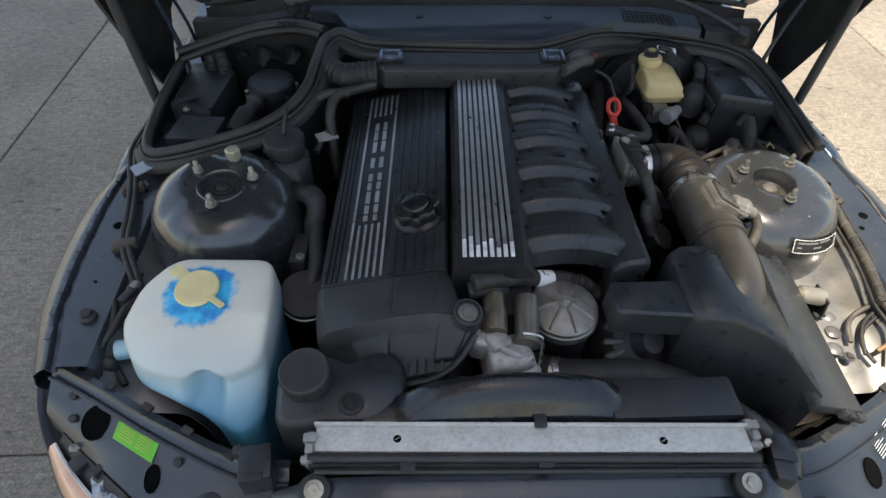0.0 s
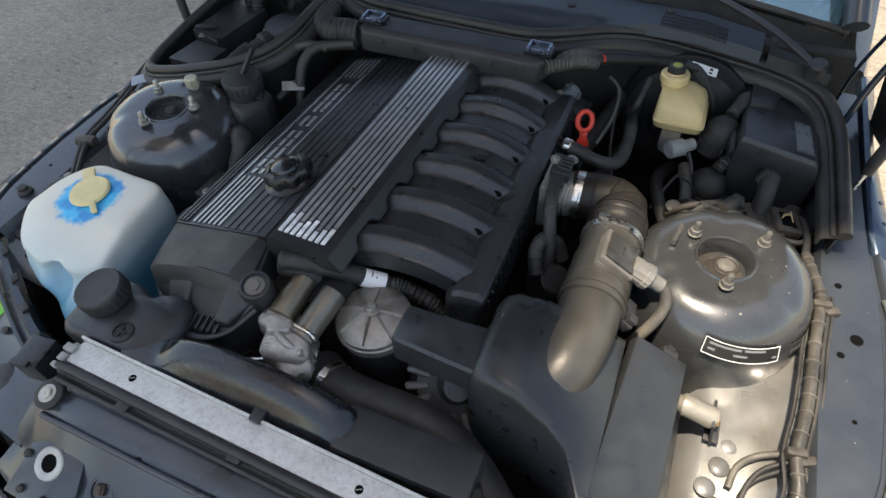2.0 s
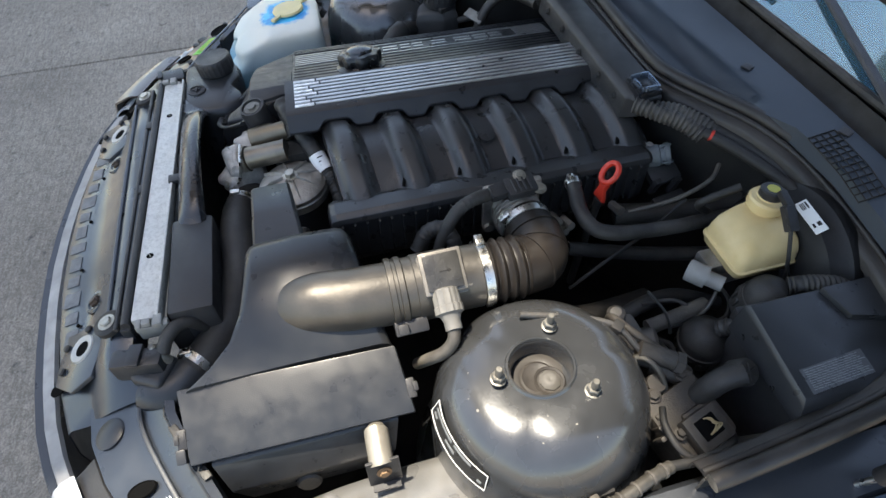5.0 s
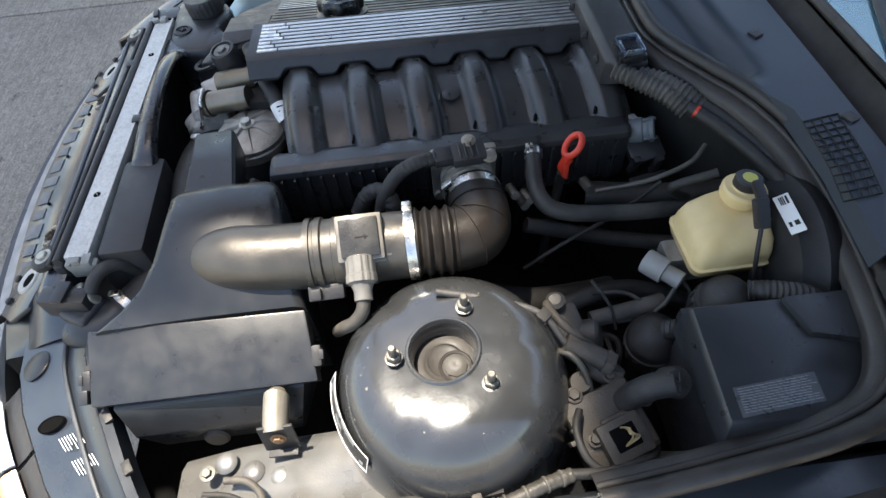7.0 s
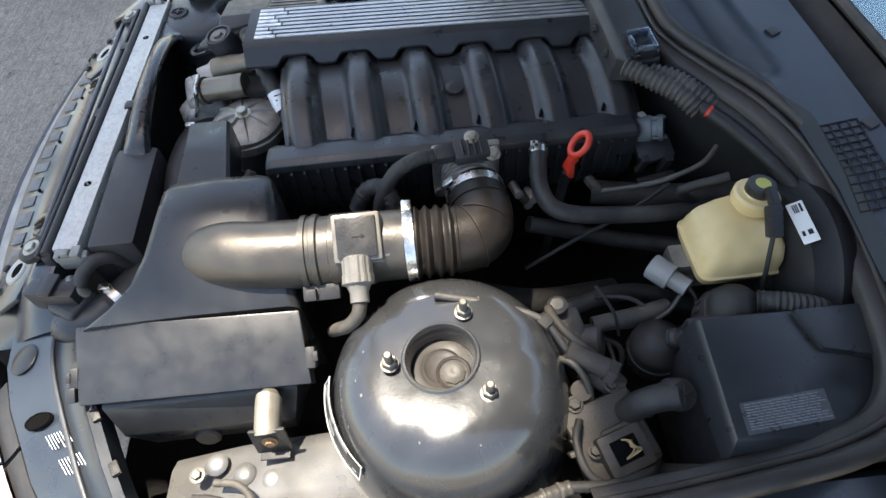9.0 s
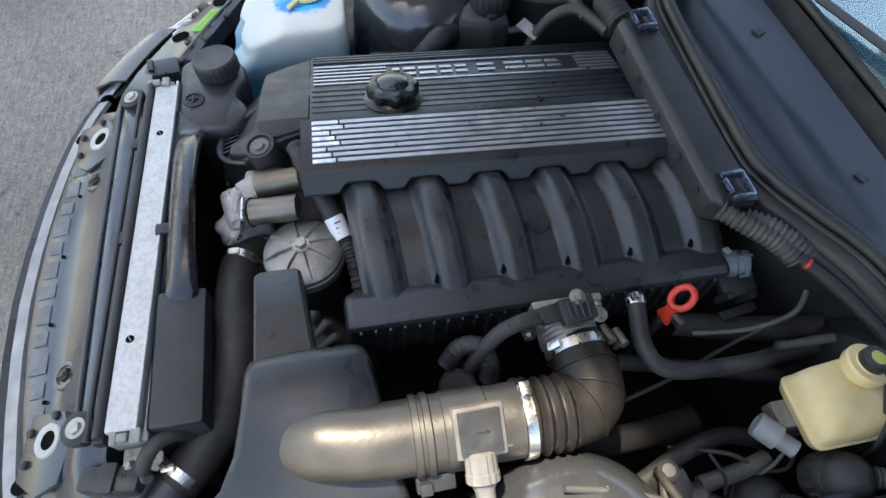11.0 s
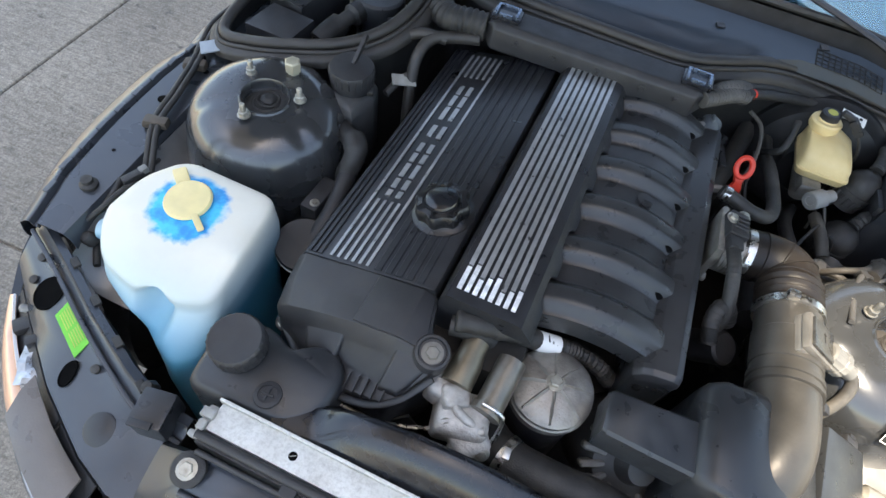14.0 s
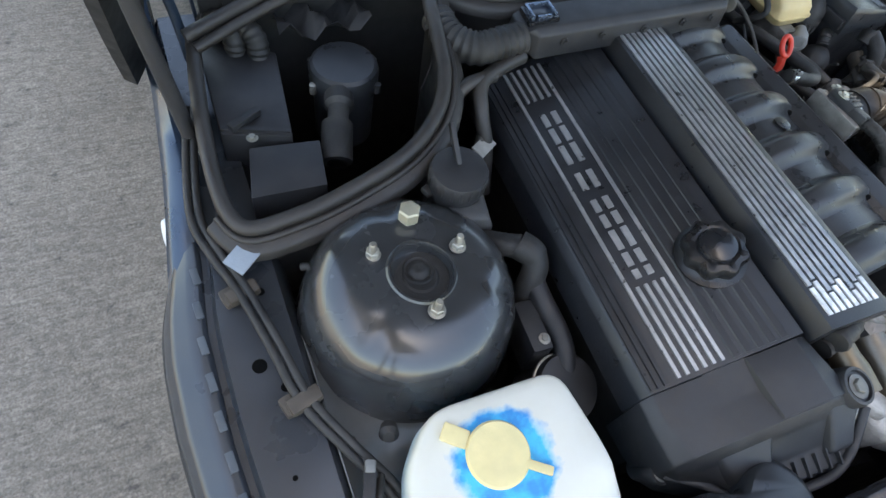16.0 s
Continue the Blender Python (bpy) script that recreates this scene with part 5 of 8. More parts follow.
for x, y in ((-0.194, 0.181), (0.163, 0.167)):
    bm = B()
    lathe(bm, [(0.0001, 0.0006), (0.0048, 0.0006), (0.0055, 0)], (x, y, 0.6953), (0, 0, 1), 16)
    part("screw_hole", bm, M_HOLE, bar)
    bm = B()
    box(bm, (x, y, 0.6962), (0.008, 0.0012, 0.0012), rot(0, 0, 30), 0.0003, 1)
    part("screw_slot", bm, M_ZINC, bar)
bm = B()
box(bm, (-0.011, 0.20, 0.46), (0.60, 0.03, 0.42), None, 0.004)
part("core", bm, M_DARK, radiator)
bm = B()
box(bm, (-0.011, 0.148, 0.672), (0.60, 0.014, 0.030), rot(0, 0, -2), 0.003)
tube(bm, [(-0.31, 0.160, 0.692), (0.0, 0.1495, 0.692), (0.285, 0.140, 0.692)], 0.0065, 10, 4)
tube(bm, [(-0.30, 0.143, 0.688), (0.0, 0.134, 0.688), (0.285, 0.126, 0.688)], 0.0035, 10, 4)
part("front_rail", bm, M_PLASTIC, radiator)
for x in (-0.18, 0.0, 0.18):
    bm = B()
    box(bm, (x, 0.145, 0.689), (0.020, 0.016, 0.008), None, 0.002)
    part("rail_clip", bm, M_PLASTIC, radiator)
for x, m_ in ((-0.309, M_CHALK), (0.290, M_CHALK)):
    bm = B()
    box(bm, (x, 0.176, 0.680), (0.012, 0.042, 0.026), None, 0.003)
    box(bm, (x, 0.185, 0.696), (0.018, 0.012, 0.010), None, 0.002)
    box(bm, (x, 0.170, 0.697), (0.010, 0.012, 0.008), None, 0.002)
    box(bm, (x - 0.002, 0.158, 0.690), (0.016, 0.008, 0.012), None, 0.002)
    part("end_bracket", bm, m_, radiator, "pale end bracket")
bm = B()
box(bm, (0.0, 0.199, 0.700), (0.018, 0.020, 0.008), None, 0.003)
part("centre_clip", bm, M_PLASTIC, radiator)

shroud = thing("fan_shroud", (0, 0.24, 0.28), "black plastic fan shroud with a glossy arched lip", "fan shroud")
bm = B()
rows = []
for k in range(41):
    x = -0.24 + 0.52 * k / 40
    h = max(0.0, 1 - ((x + 0.030) / 0.150) ** 2) ** 0.55
    rows.append([(x, 0.197, 0.655), (x, 0.197, 0.690), (x, 0.204, 0.694 + 0.004 * h), (x, 0.213, 0.696 + 0.022 * h), (x, 0.226, 0.697 + 0.038 * h), (x, 0.243, 0.697 + 0.046 * h), (x, 0.251, 0.692 + 0.047 * h), (x, 0.252, 0.684 + 0.047 * h)])
sheet(bm, rows, 0.003)
part("arched_lip", bm, M_SHINY, shroud, "glossy black arched lip", 70)
bm = B()
box(bm, (0.195, 0.2295, 0.601), (0.185, 0.064, 0.20), None, 0.008)
part("side_box", bm, M_PLASTIC, shroud)
bm = B()
tube(bm, [(0.283, 0.235, 0.650), (0.288, 0.222, 0.676), (0.298, 0.205, 0.684), (0.312, 0.192, 0.680), (0.325, 0.183, 0.668)], 0.0095, 12, 6)
part("pipe", bm, M_RUBBER, shroud)
bm = B()
lathe(bm, [(0.05, -0.02), (0.05, 0.02), (0.03, 0.03), (0.0001, 0.03)], (-0.03, 0.285, 0.50), (0, -1, 0), 24)
hub = part("fan_hub", bm, M_DARK, shroud)
for k in range(9):
    a = 2 * math.pi * k / 9
    bm = B()
    c = Vector((-0.03, 0.285, 0.50)) + Vector((math.cos(a), 0, math.sin(a))) * 0.10
    box(bm, c, (0.13, 0.004, 0.05), rot(0, -math.degrees(a), 0) @ rot(25, 0, 0), 0.001, 1)
    part("fan_blade", bm, M_DARK, hub)

coolant = thing("coolant_tank", (-0.28, 0.26, 0.60), "black coolant expansion tank with a screw cap", "coolant tank")
bm = B()
ot = [(-0.362, 0.205), (-0.225, 0.205), (-0.185, 0.235), (-0.180, 0.290), (-0.205, 0.325), (-0.24, 0.318), (-0.262, 0.298), (-0.30, 0.318), (-0.345, 0.315), (-0.368, 0.285)]
o2 = rounded(ot, 0.02, 3)
loft(bm, [ring(o2, 0.56), ring(o2, 0.683), [(-0.275 + (x + 0.275) * 0.95, 0.26 + (y - 0.26) * 0.94, 0.694) for x, y in o2], [(-0.275 + (x + 0.275) * 0.86, 0.26 + (y - 0.26) * 0.84, 0.6985) for x, y in o2]], True, True)
ct = part("tank_body", bm, M_GREYBOX, coolant, "black plastic tank body", 50)
bm = B()
t_ = bmesh.new()
lathe(t_, [(0.031, -0.03), (0.031, -0.006), (0.036, -0.005), (0.0365, 0.010), (0.0355, 0.020), (0.033, 0.0225), (0.026, 0.0215), (0.0001, 0.0215)], (0, 0, 0), (0, 0, 1), 72)
for v in t_.verts:
    r = math.hypot(v.co.x, v.co.y)
    if r > 0.0345:
        k = 1 + 0.018 * math.cos(24 * math.atan2(v.co.y, v.co.x))
        v.co.x *= k
        v.co.y *= k
join(bm, t_, Matrix.Translation((-0.322, 0.272, 0.707)) @ axis((-0.06, -0.10, 1)).to_4x4())
part("screw_cap", bm, M_PLASTIC, coolant, "ribbed black screw cap")
bm = B()
lathe(bm, [(0.018, 0), (0.017, 0.003), (0.012, 0.004), (0.012, 0.002), (0.0001, 0.002)], (-0.258, 0.232, 0.698), (0, 0, 1), 28)
box(bm, (-0.258, 0.232, 0.7015), (0.016, 0.003, 0.003), None, 0.001)
box(bm, (-0.258, 0.232, 0.7015), (0.003, 0.016, 0.003), None, 0.001)
part("bleed_screw", bm, M_PLASTIC, coolant)
bm = B()
box(bm, (-0.385, 0.168, 0.645), (0.045, 0.05, 0.05), rot(0, 0, 8), 0.006)
box(bm, (-0.385, 0.145, 0.672), (0.030, 0.010, 0.006), rot(0, 0, 8), 0.002)
latch_l = part("mount_clip", bm, M_GREYBOX, radiator, "dark plastic mounting clip")
bm = B()
box(bm, (0.328, 0.150, 0.655), (0.030, 0.07, 0.045), rot(0, 0, -10), 0.008)
box(bm, (0.328, 0.150, 0.680), (0.034, 0.018, 0.006), rot(0, 0, -10), 0.002)
part("mount_clip", bm, M_GREYBOX, radiator, "dark plastic mounting clip")
for x, y, z in ((-0.415, 0.195, 0.655), ):
    bm = B()
    lathe(bm, [(0.010, 0), (0.011, 0.01), (0.007, 0.022), (0.0001, 0.024)], (x, y, z - 0.02), (0, -0.2, 1), 8)
    part("knob", bm, M_RUBBER, lpl)

# ---- oil filter, thermostat, hoses at the engine's front ----
filt = thing("oil_filter_housing", (0.065, 0.388, 0.45), "oil filter housing with a star-ribbed grey metal lid", "oil filter")
bm = B()
lathe(bm, [(0.050, -0.20), (0.051, -0.04), (0.055, -0.036), (0.055, -0.030)], (0.067, 0.391, 0.715), (-0.02, -0.03, 1), 40)
part("canister", bm, M_PLASTIC, filt)
bm = B()
lathe(bm, [(0.0565, -0.038), (0.0575, -0.034), (0.0575, -0.024), (0.0555, -0.022), (0.0555, -0.015), (0.050, -0.010), (0.030, -0.003), (0.014, 0.0), (0.0001, 0.0)], (0.067, 0.391, 0.715), (-0.02, -0.03, 1), 48)
lid = part("lid", bm, M_ALU, filt, "grey cast lid")
for k in range(8):
    a = 2 * math.pi * k / 8 + 0.2
    bm = B()
    c = Vector((0.067, 0.391, 0.715))
    d = Vector((math.cos(a), math.sin(a), 0))
    n_ = Vector((-math.sin(a), math.cos(a), 0))
    loft(bm, [[c + d * r + n_ * w + Vector((0, 0, z0)) , c + d * r + Vector((0, 0, z1)), c + d * r - n_ * w + Vector((0, 0, z0))] for r, w, z0, z1 in ((0.011, 0.0045, -0.003, 0.004), (0.032, 0.004, -0.008, 0.0015), (0.052, 0.003, -0.016, -0.008))])
    part("star_rib", bm, M_ALU, lid)
bolt("bolt", (0.067, 0.391, 0.716), lid, 0.0085, 0.009, washer=1.5)

M_CAST = mat("grey_casting", (0.50, 0.48, 0.45), 0.6, metal=0.35, var=0.4, scale=70, dust=0.6, dustcol=(0.17, 0.13, 0.09), bump=0.6, bscale=220)
thermo = thing("thermostat_housing", (-0.03, 0.33, 0.55), "dirty cast alloy thermostat and solenoid housing", "thermostat housing")
bm = B()
box(bm, (-0.030, 0.312, 0.674), (0.070, 0.058, 0.066), rot(8, 6, 12), 0.014, 3)
box(bm, (-0.012, 0.302, 0.655), (0.05, 0.05, 0.07), rot(20, -15, 40), 0.012, 3)
box(bm, (-0.045, 0.322, 0.708), (0.036, 0.030, 0.020), rot(0, 15, 30), 0.006, 3)
box(bm, (-0.058, 0.335, 0.690), (0.050, 0.045, 0.045), rot(0, 10, -10), 0.010, 3)
lathe(bm, [(0.026, -0.03), (0.028, 0.0), (0.026, 0.012), (0.018, 0.015), (0.0001, 0.015)], (-0.022, 0.306, 0.665), (0.5, -0.6, 0.35), 24)
cast_ = part("casting", bm, M_CAST, thermo, "cast alloy body with bolt bosses")
for p in ((0.008, 0.288, 0.668), (-0.020, 0.276, 0.660), (-0.048, 0.296, 0.692)):
    bm = B()
    lathe(bm, [(0.011, -0.008), (0.011, 0.010), (0.009, 0.012), (0.0001, 0.012)], p, (0.3, -0.6, 0.6), 18)
    part("bolt_boss", bm, M_CAST, cast_)
    bolt("bolt", Vector(p) + Vector((0.3, -0.6, 0.6)).normalized() * 0.012, cast_, 0.006, 0.005, (0.3, -0.6, 0.6))
for a, c in (((-0.055, 0.320, 0.712), (-0.006, 0.300, 0.695)), ((-0.040, 0.29, 0.66), (0.005, 0.30, 0.70))):
    bm = B()
    tube(bm, [a, Vector(a).lerp(Vector(c), 0.5) + Vector((0, -0.006, 0.006)), c], 0.006, 10, 6)
    part("casting_rib", bm, M_CAST, cast_)
bm = B()
tube(bm, [(-0.002, 0.325, 0.712), (0.006, 0.392, 0.722)], 0.019, 24, 4)
tube(bm, [(-0.004, 0.315, 0.710), (-0.002, 0.325, 0.712)], 0.022, 24, 2)
part("solenoid", bm, mat("solenoid_metal", (0.22, 0.20, 0.17), 0.42, metal=0.8, var=0.3, dust=0.4, dustcol=(0.2, 0.16, 0.1)), thermo, "dull metal solenoid")
bm = B()
tube(bm, [(-0.050, 0.335, 0.712), (-0.046, 0.398, 0.724)], 0.021, 24, 4, rfun=lambda s, t: 1.0 if s / t < 0.6 else 0.85)
part("union", bm, mat("brassy_alloy", (0.24, 0.205, 0.15), 0.45, metal=0.8, var=0.3, dust=0.4, dustcol=(0.2, 0.15, 0.09)), thermo, "brassy alloy union")
bm = B()
tube(bm, [(-0.012, 0.318, 0.735), (0.016, 0.315, 0.728), (0.020, 0.308, 0.70), (0.018, 0.298, 0.678)], 0.0028, 8, 6)
part("retaining_wire", bm, M_STEEL, thermo)
bolt("bolt", (0.006, 0.290, 0.668), thermo, 0.007, 0.006, (0.4, -0.7, 0.5), material=M_ALU)
bolt("bolt", (-0.016, 0.283, 0.662), thermo, 0.007, 0.006, (0.4, -0.7, 0.5), material=M_ALU)
bm = B()
tube(bm, [(-0.19, 0.275, 0.648), (-0.13, 0.272, 0.650), (-0.07, 0.285, 0.660), (-0.04, 0.298, 0.672)], 0.003, 8, 8)
part("thin_pipe", bm, M_STEEL, thermo)

hose = thing("radiator_hose", (0.16, 0.28, 0.60), "thick black rubber radiator hose with steel clamps", "hose")
bm = B()
tube(bm, [(0.016, 0.318, 0.635), (0.030, 0.305, 0.645), (0.060, 0.293, 0.652), (0.115, 0.288, 0.655), (0.170, 0.290, 0.650), (0.225, 0.283, 0.640), (0.270, 0.262, 0.628), (0.310, 0.232, 0.622), (0.338, 0.205, 0.620)], 0.029, 20, 8)
part("rubber", bm, M_RUBBER, hose, "", 80)
for p, d in (((0.044, 0.298, 0.648), (0.9, -0.35, 0.15)), ((0.326, 0.214, 0.621), (0.7, -0.65, 0))):
    bm = B()
    lathe(bm, [(0.029, -0.006), (0.0308, -0.006), (0.0308, 0.006), (0.029, 0.006)], p, d, 32)
    box(bm, Vector(p) + Vector((-0.004, -0.006, 0.032)), (0.010, 0.016, 0.008), None, 0.002)
    part("clamp", bm, M_STEEL, hose, "shiny steel clamp")
bm = B()
tube(bm, [(0.335, 0.207, 0.620), (0.352, 0.190, 0.618), (0.358, 0.168, 0.616), (0.350, 0.150, 0.612)], 0.031, 20, 6)
box(bm, (0.335, 0.165, 0.630), (0.050, 0.05, 0.05), rot(0, 0, -30), 0.010, 3)
part("outlet", bm, M_GREYBOX, hose, "black plastic radiator outlet")
for k, c in enumerate(((0.318, 0.172, 0.668), (0.330, 0.182, 0.664))):
    bm = B()
    lathe(bm, [(0.007, -0.012), (0.008, 0.004), (0.005, 0.009), (0.0001, 0.009)], c, (0.3 * k - 0.2, -0.4, 1), 10)
    part("union_nut", bm, M_ZINC, hose)

alt = thing("alternator", (0.21, 0.40, 0.40), "dark slotted alternator low beside the engine", "alternator")
bm = B()
lathe(bm, [(0.03, -0.07), (0.058, -0.065), (0.068, -0.05), (0.068, 0.03), (0.058, 0.048), (0.03, 0.052), (0.02, 0.075), (0.0001, 0.075)], (0.196, 0.392, 0.600), (0.25, -0.55, 0.8), 40)
M_ALT = mat("alternator_alloy", (0.16, 0.155, 0.145), 0.55, metal=0.4, var=0.35, dust=0.5, dustcol=(0.06, 0.05, 0.04), bump=0.3)
ab = part("alternator_body", bm, mat("alternator_case", (0.045, 0.045, 0.045), 0.5, metal=0.3, var=0.3, dust=0.4, dustcol=(0.07, 0.06, 0.05)), alt)
for k in range(18):
    a = 2 * math.pi * k / 18
    bm = B()
    m_ = Matrix.Translation((0.196, 0.392, 0.600)) @ axis((0.25, -0.55, 0.8)).to_4x4() @ Matrix.Rotation(a, 4, "Z")
    t_ = bmesh.new()
    box(t_, (0.058, 0, 0.044), (0.036, 0.011, 0.016), None, 0.003, 1)
    join(bm, t_, m_)
    part("fin", bm, M_ALT, ab)

loom = thing("front_wiring_loom", (0.05, 0.45, 0.66), "black loom in ribbed sleeve with a white label", "wiring loom")
bm = B()
tube(bm, [(-0.080, 0.398, 0.755), (-0.045, 0.408, 0.752), (-0.005, 0.425, 0.735), (0.030, 0.441, 0.713)], 0.0135, 14, 8, rfun=lambda s, t: 1 + 0.12 * (math.sin(s * 330) > 0.6))
tube(bm, [(-0.086, 0.400, 0.735), (-0.050, 0.406, 0.735), (-0.030, 0.41, 0.72)], 0.014, 12, 4)
part("sleeve", bm, M_RUBBER, loom)
bm = B()
tube(bm, [(0.026, 0.439, 0.715), (0.056, 0.451, 0.701)], 0.0142, 18, 3)
part("label", bm, M_WHITE, loom, "white printed label")
bm = B()
for a in (-0.5, 0.0, 0.5):
    p = Vector((0.044, 0.446, 0.7070))
    box(bm, p + Vector((0.004, 0.0, 0.0125)) + Vector((0.003, 0.001, -0.002)) * a * 4, (0.0016, 0.010, 0.001), rot(0, 25, 20), 0)
part("label_bar", bm, M_DARK, loom)
bm = B()
tube(bm, [(0.056, 0.451, 0.701), (0.085, 0.460, 0.690), (0.125, 0.465, 0.668), (0.150, 0.466, 0.640)], 0.0125, 14, 14, rfun=ribbed(0.0055, 0.10))
part("ribbed_sleeve", bm, M_RUBBER, loom, "", 20)
bm = B()
tube(bm, [(0.00, 0.395, 0.672), (0.03, 0.445, 0.680), (0.08, 0.475, 0.672), (0.13, 0.480, 0.64)], 0.011, 12, 8)
part("back_hose", bm, M_RUBBER, loom)

# ---- air filter box, intake tube, throttle ----
airbox = thing("air_filter_box", (0.40, 0.36, 0.40), "matt grey-black air filter box with a flat lid", "air box")
bm = B()
secs = [(0.238, 0.330, 0.452, 0.748, 0.60), (0.246, 0.324, 0.460, 0.760, 0.58), (0.262, 0.320, 0.466, 0.7665, 0.56), (0.30, 0.316, 0.470, 0.764, 0.55), (0.345, 0.304, 0.475, 0.748, 0.54), (0.375, 0.285, 0.480, 0.730, 0.53), (0.395, 0.255, 0.486, 0.713, 0.53), (0.412, 0.222, 0.490, 0.700, 0.53)]
rings = []
for x, y0, y1, zt, zb in secs:
    r = 0.014
    rings.append([(x, y0, zb), (x, y0, zt - r), (x, y0 + r * 0.3, zt - r * 0.3), (x, y0 + r, zt), (x, y0 + (y1 - y0) * 0.5, zt + 0.003), (x, y1 - r, zt), (x, y1 - r * 0.3, zt - r * 0.3), (x, y1, zt - r), (x, y1, zb)])
loft(bm, rings, True, True)
part("resonator", bm, M_GREYBOX, airbox, "smooth moulded upper chamber", 50)
bm = B()
loft(bm, [[(x, y0, z - 0.05), (x, y0, z - 0.004), (x, y0 + 0.004, z), (x, y1 - 0.004, z), (x, y1, z - 0.004), (x, y1, z - 0.05)] for x, y0, y1, z in ((0.128, 0.338, 0.390, 0.757), (0.133, 0.335, 0.393, 0.7605), (0.185, 0.333, 0.397, 0.756), (0.242, 0.331, 0.402, 0.752))], True, True)
part("snorkel", bm, M_GREYBOX, airbox, "flat inlet snorkel", 40)
a_, b_, c_, d_ = (Vector(p) for p in ((0.405, 0.212, 0.692), (0.424, 0.492, 0.708), (0.500, 0.500, 0.664), (0.492, 0.219, 0.655)))
nl = (b_ - a_).cross(d_ - a_).normalized()
nl = nl if nl.z > 0 else -nl
bm = B()
loft(bm, [[p + nl * h for p in (a_, b_, c_, d_)] for h in (-0.020, 0.0015)], True, True, 0.003)
box(bm, (a_ + d_) / 2 + Vector((0.03, -0.006, -0.016)), (0.018, 0.012, 0.012), rot(0, 28, 0), 0.002)
lidp = part("lid", bm, M_GREYBOX, airbox, "flat rectangular filter lid")
for q, s_ in ((0.55, 1), (0.45, -1)):
    bm = B()
    p = (b_.lerp(c_, 0.62) if s_ > 0 else a_.lerp(d_, 0.62))
    box(bm, p + Vector((0, 0.004 * s_, -0.006)), (0.026, 0.012, 0.016), rot(0, 28, 0), 0.003)
    box(bm, p + Vector((0.002, 0.010 * s_, 0.0)), (0.012, 0.006, 0.006), rot(0, 28, 0), 0.001)
    part("latch", bm, M_PLASTIC, lidp)
bm = B()
loft(bm, [[(0.40, y0, 0.66), (0.494, y0, 0.645), (0.515, y0 + d, 0.60), (0.505, y0 + d * 2, 0.54), (0.43, y0 + d * 2, 0.50), (0.38, y0, 0.52)] for y0, d in ((0.240, 0.012), (0.262, 0.004), (0.455, -0.004), (0.478, -0.012))], True, True, 0.006)
part("lower_box", bm, M_GREYBOX, airbox, "", 40)
bm = B()
lathe(bm, [(0.016, -0.01), (0.017, 0.004), (0.014, 0.007), (0.0001, 0.007)], (0.512, 0.345, 0.57), (1, 0, 0.2), 24)
part("round_plug", bm, M_RUBBER, airbox)

snout = thing("impact_sensor_mount", (0.53, 0.445, 0.60), "pale metal canister on a small black bracket", "sensor")
bm = B()
tube(bm, [(0.503, 0.447, 0.650), (0.510, 0.446, 0.652), (0.540, 0.445, 0.645), (0.546, 0.445, 0.643)], 0.0155, 22, 4, rfun=lambda s, t: 0.75 if s < 0.004 else 1.0)
part("canister", bm, mat("pale_metal", (0.33, 0.30, 0.25), 0.45, metal=0.5, var=0.2, dust=0.3), snout, "pale metal canister")
bm = B()
box(bm, (0.551, 0.446, 0.632), (0.004, 0.042, 0.046), rot(0, -12, 0), 0.001)
box(bm, (0.556, 0.446, 0.608), (0.020, 0.036, 0.004), None, 0.001)
part("bracket", bm, M_PLASTIC, snout, "black angle bracket")
bolt("bolt", (0.553, 0.446, 0.634), snout, 0.006, 0.005, (1, 0, 0.2), material=M_RUST)

intake = thing("air_intake_tube", (0.35, 0.55, 0.66), "bronze-grey air mass meter and intake tube with steel clamps", "intake tube")
bm = B()
tube(bm, [(0.322, 0.352, 0.678), (0.333, 0.375, 0.710), (0.344, 0.405, 0.725), (0.352, 0.450, 0.727), (0.354, 0.505, 0.725)], 0.043, 32, 8)
part("tube", bm, M_TUBE, intake, "smooth bronze-grey elbow", 80)
bm = B()
lathe(bm, [(0.043, 0.0), (0.0475, 0.001), (0.0475, 0.008), (0.045, 0.009), (0.045, 0.013), (0.0475, 0.014), (0.0475, 0.021), (0.044, 0.023), (0.044, 0.035), (0.046, 0.036), (0.046, 0.085), (0.044, 0.087), (0.044, 0.125)], (0.3535, 0.500, 0.725), (0.01, 1, -0.01), 48)
part("meter_body", bm, M_TUBE, intake, "ringed meter body", 30)
ax = rot(0, 32, 0)
sc_ = Vector((0.372, 0.572, 0.765))
M_METER = mat("meter_alloy", (0.20, 0.185, 0.165), 0.5, metal=0.5, var=0.25, dust=0.4, dustcol=(0.22, 0.2, 0.17))
bm = B()
box(bm, sc_ + ax @ Vector((0, 0, -0.010)), (0.058, 0.060, 0.014), ax, 0.004)
box(bm, sc_ + ax @ Vector((0.018, 0, -0.008)), (0.018, 0.074, 0.008), ax, 0.003)
part("sensor_flange", bm, M_METER, intake, "dull alloy sensor flange")
bm = B()
box(bm, sc_ + ax @ Vector((-0.003, 0, 0.001)), (0.057, 0.057, 0.012), ax, 0.003)
sb = part("sensor_box", bm, M_METER, intake, "square sensor box with a pale frame")
bm = B()
box(bm, sc_ + ax @ Vector((-0.003, 0, 0.008)), (0.048, 0.047, 0.006), ax, 0.002)
sl_ = part("box_lid", bm, mat("sensor_plastic", (0.034, 0.033, 0.031), 0.3, var=0.2, dust=0.4, dustcol=(0.2, 0.19, 0.17)), sb, "grey-brown lid")
bm = B()
box(bm, sc_ + ax @ Vector((-0.003, 0.001, 0.0113)), (0.0012, 0.012, 0.0008), ax, 0)
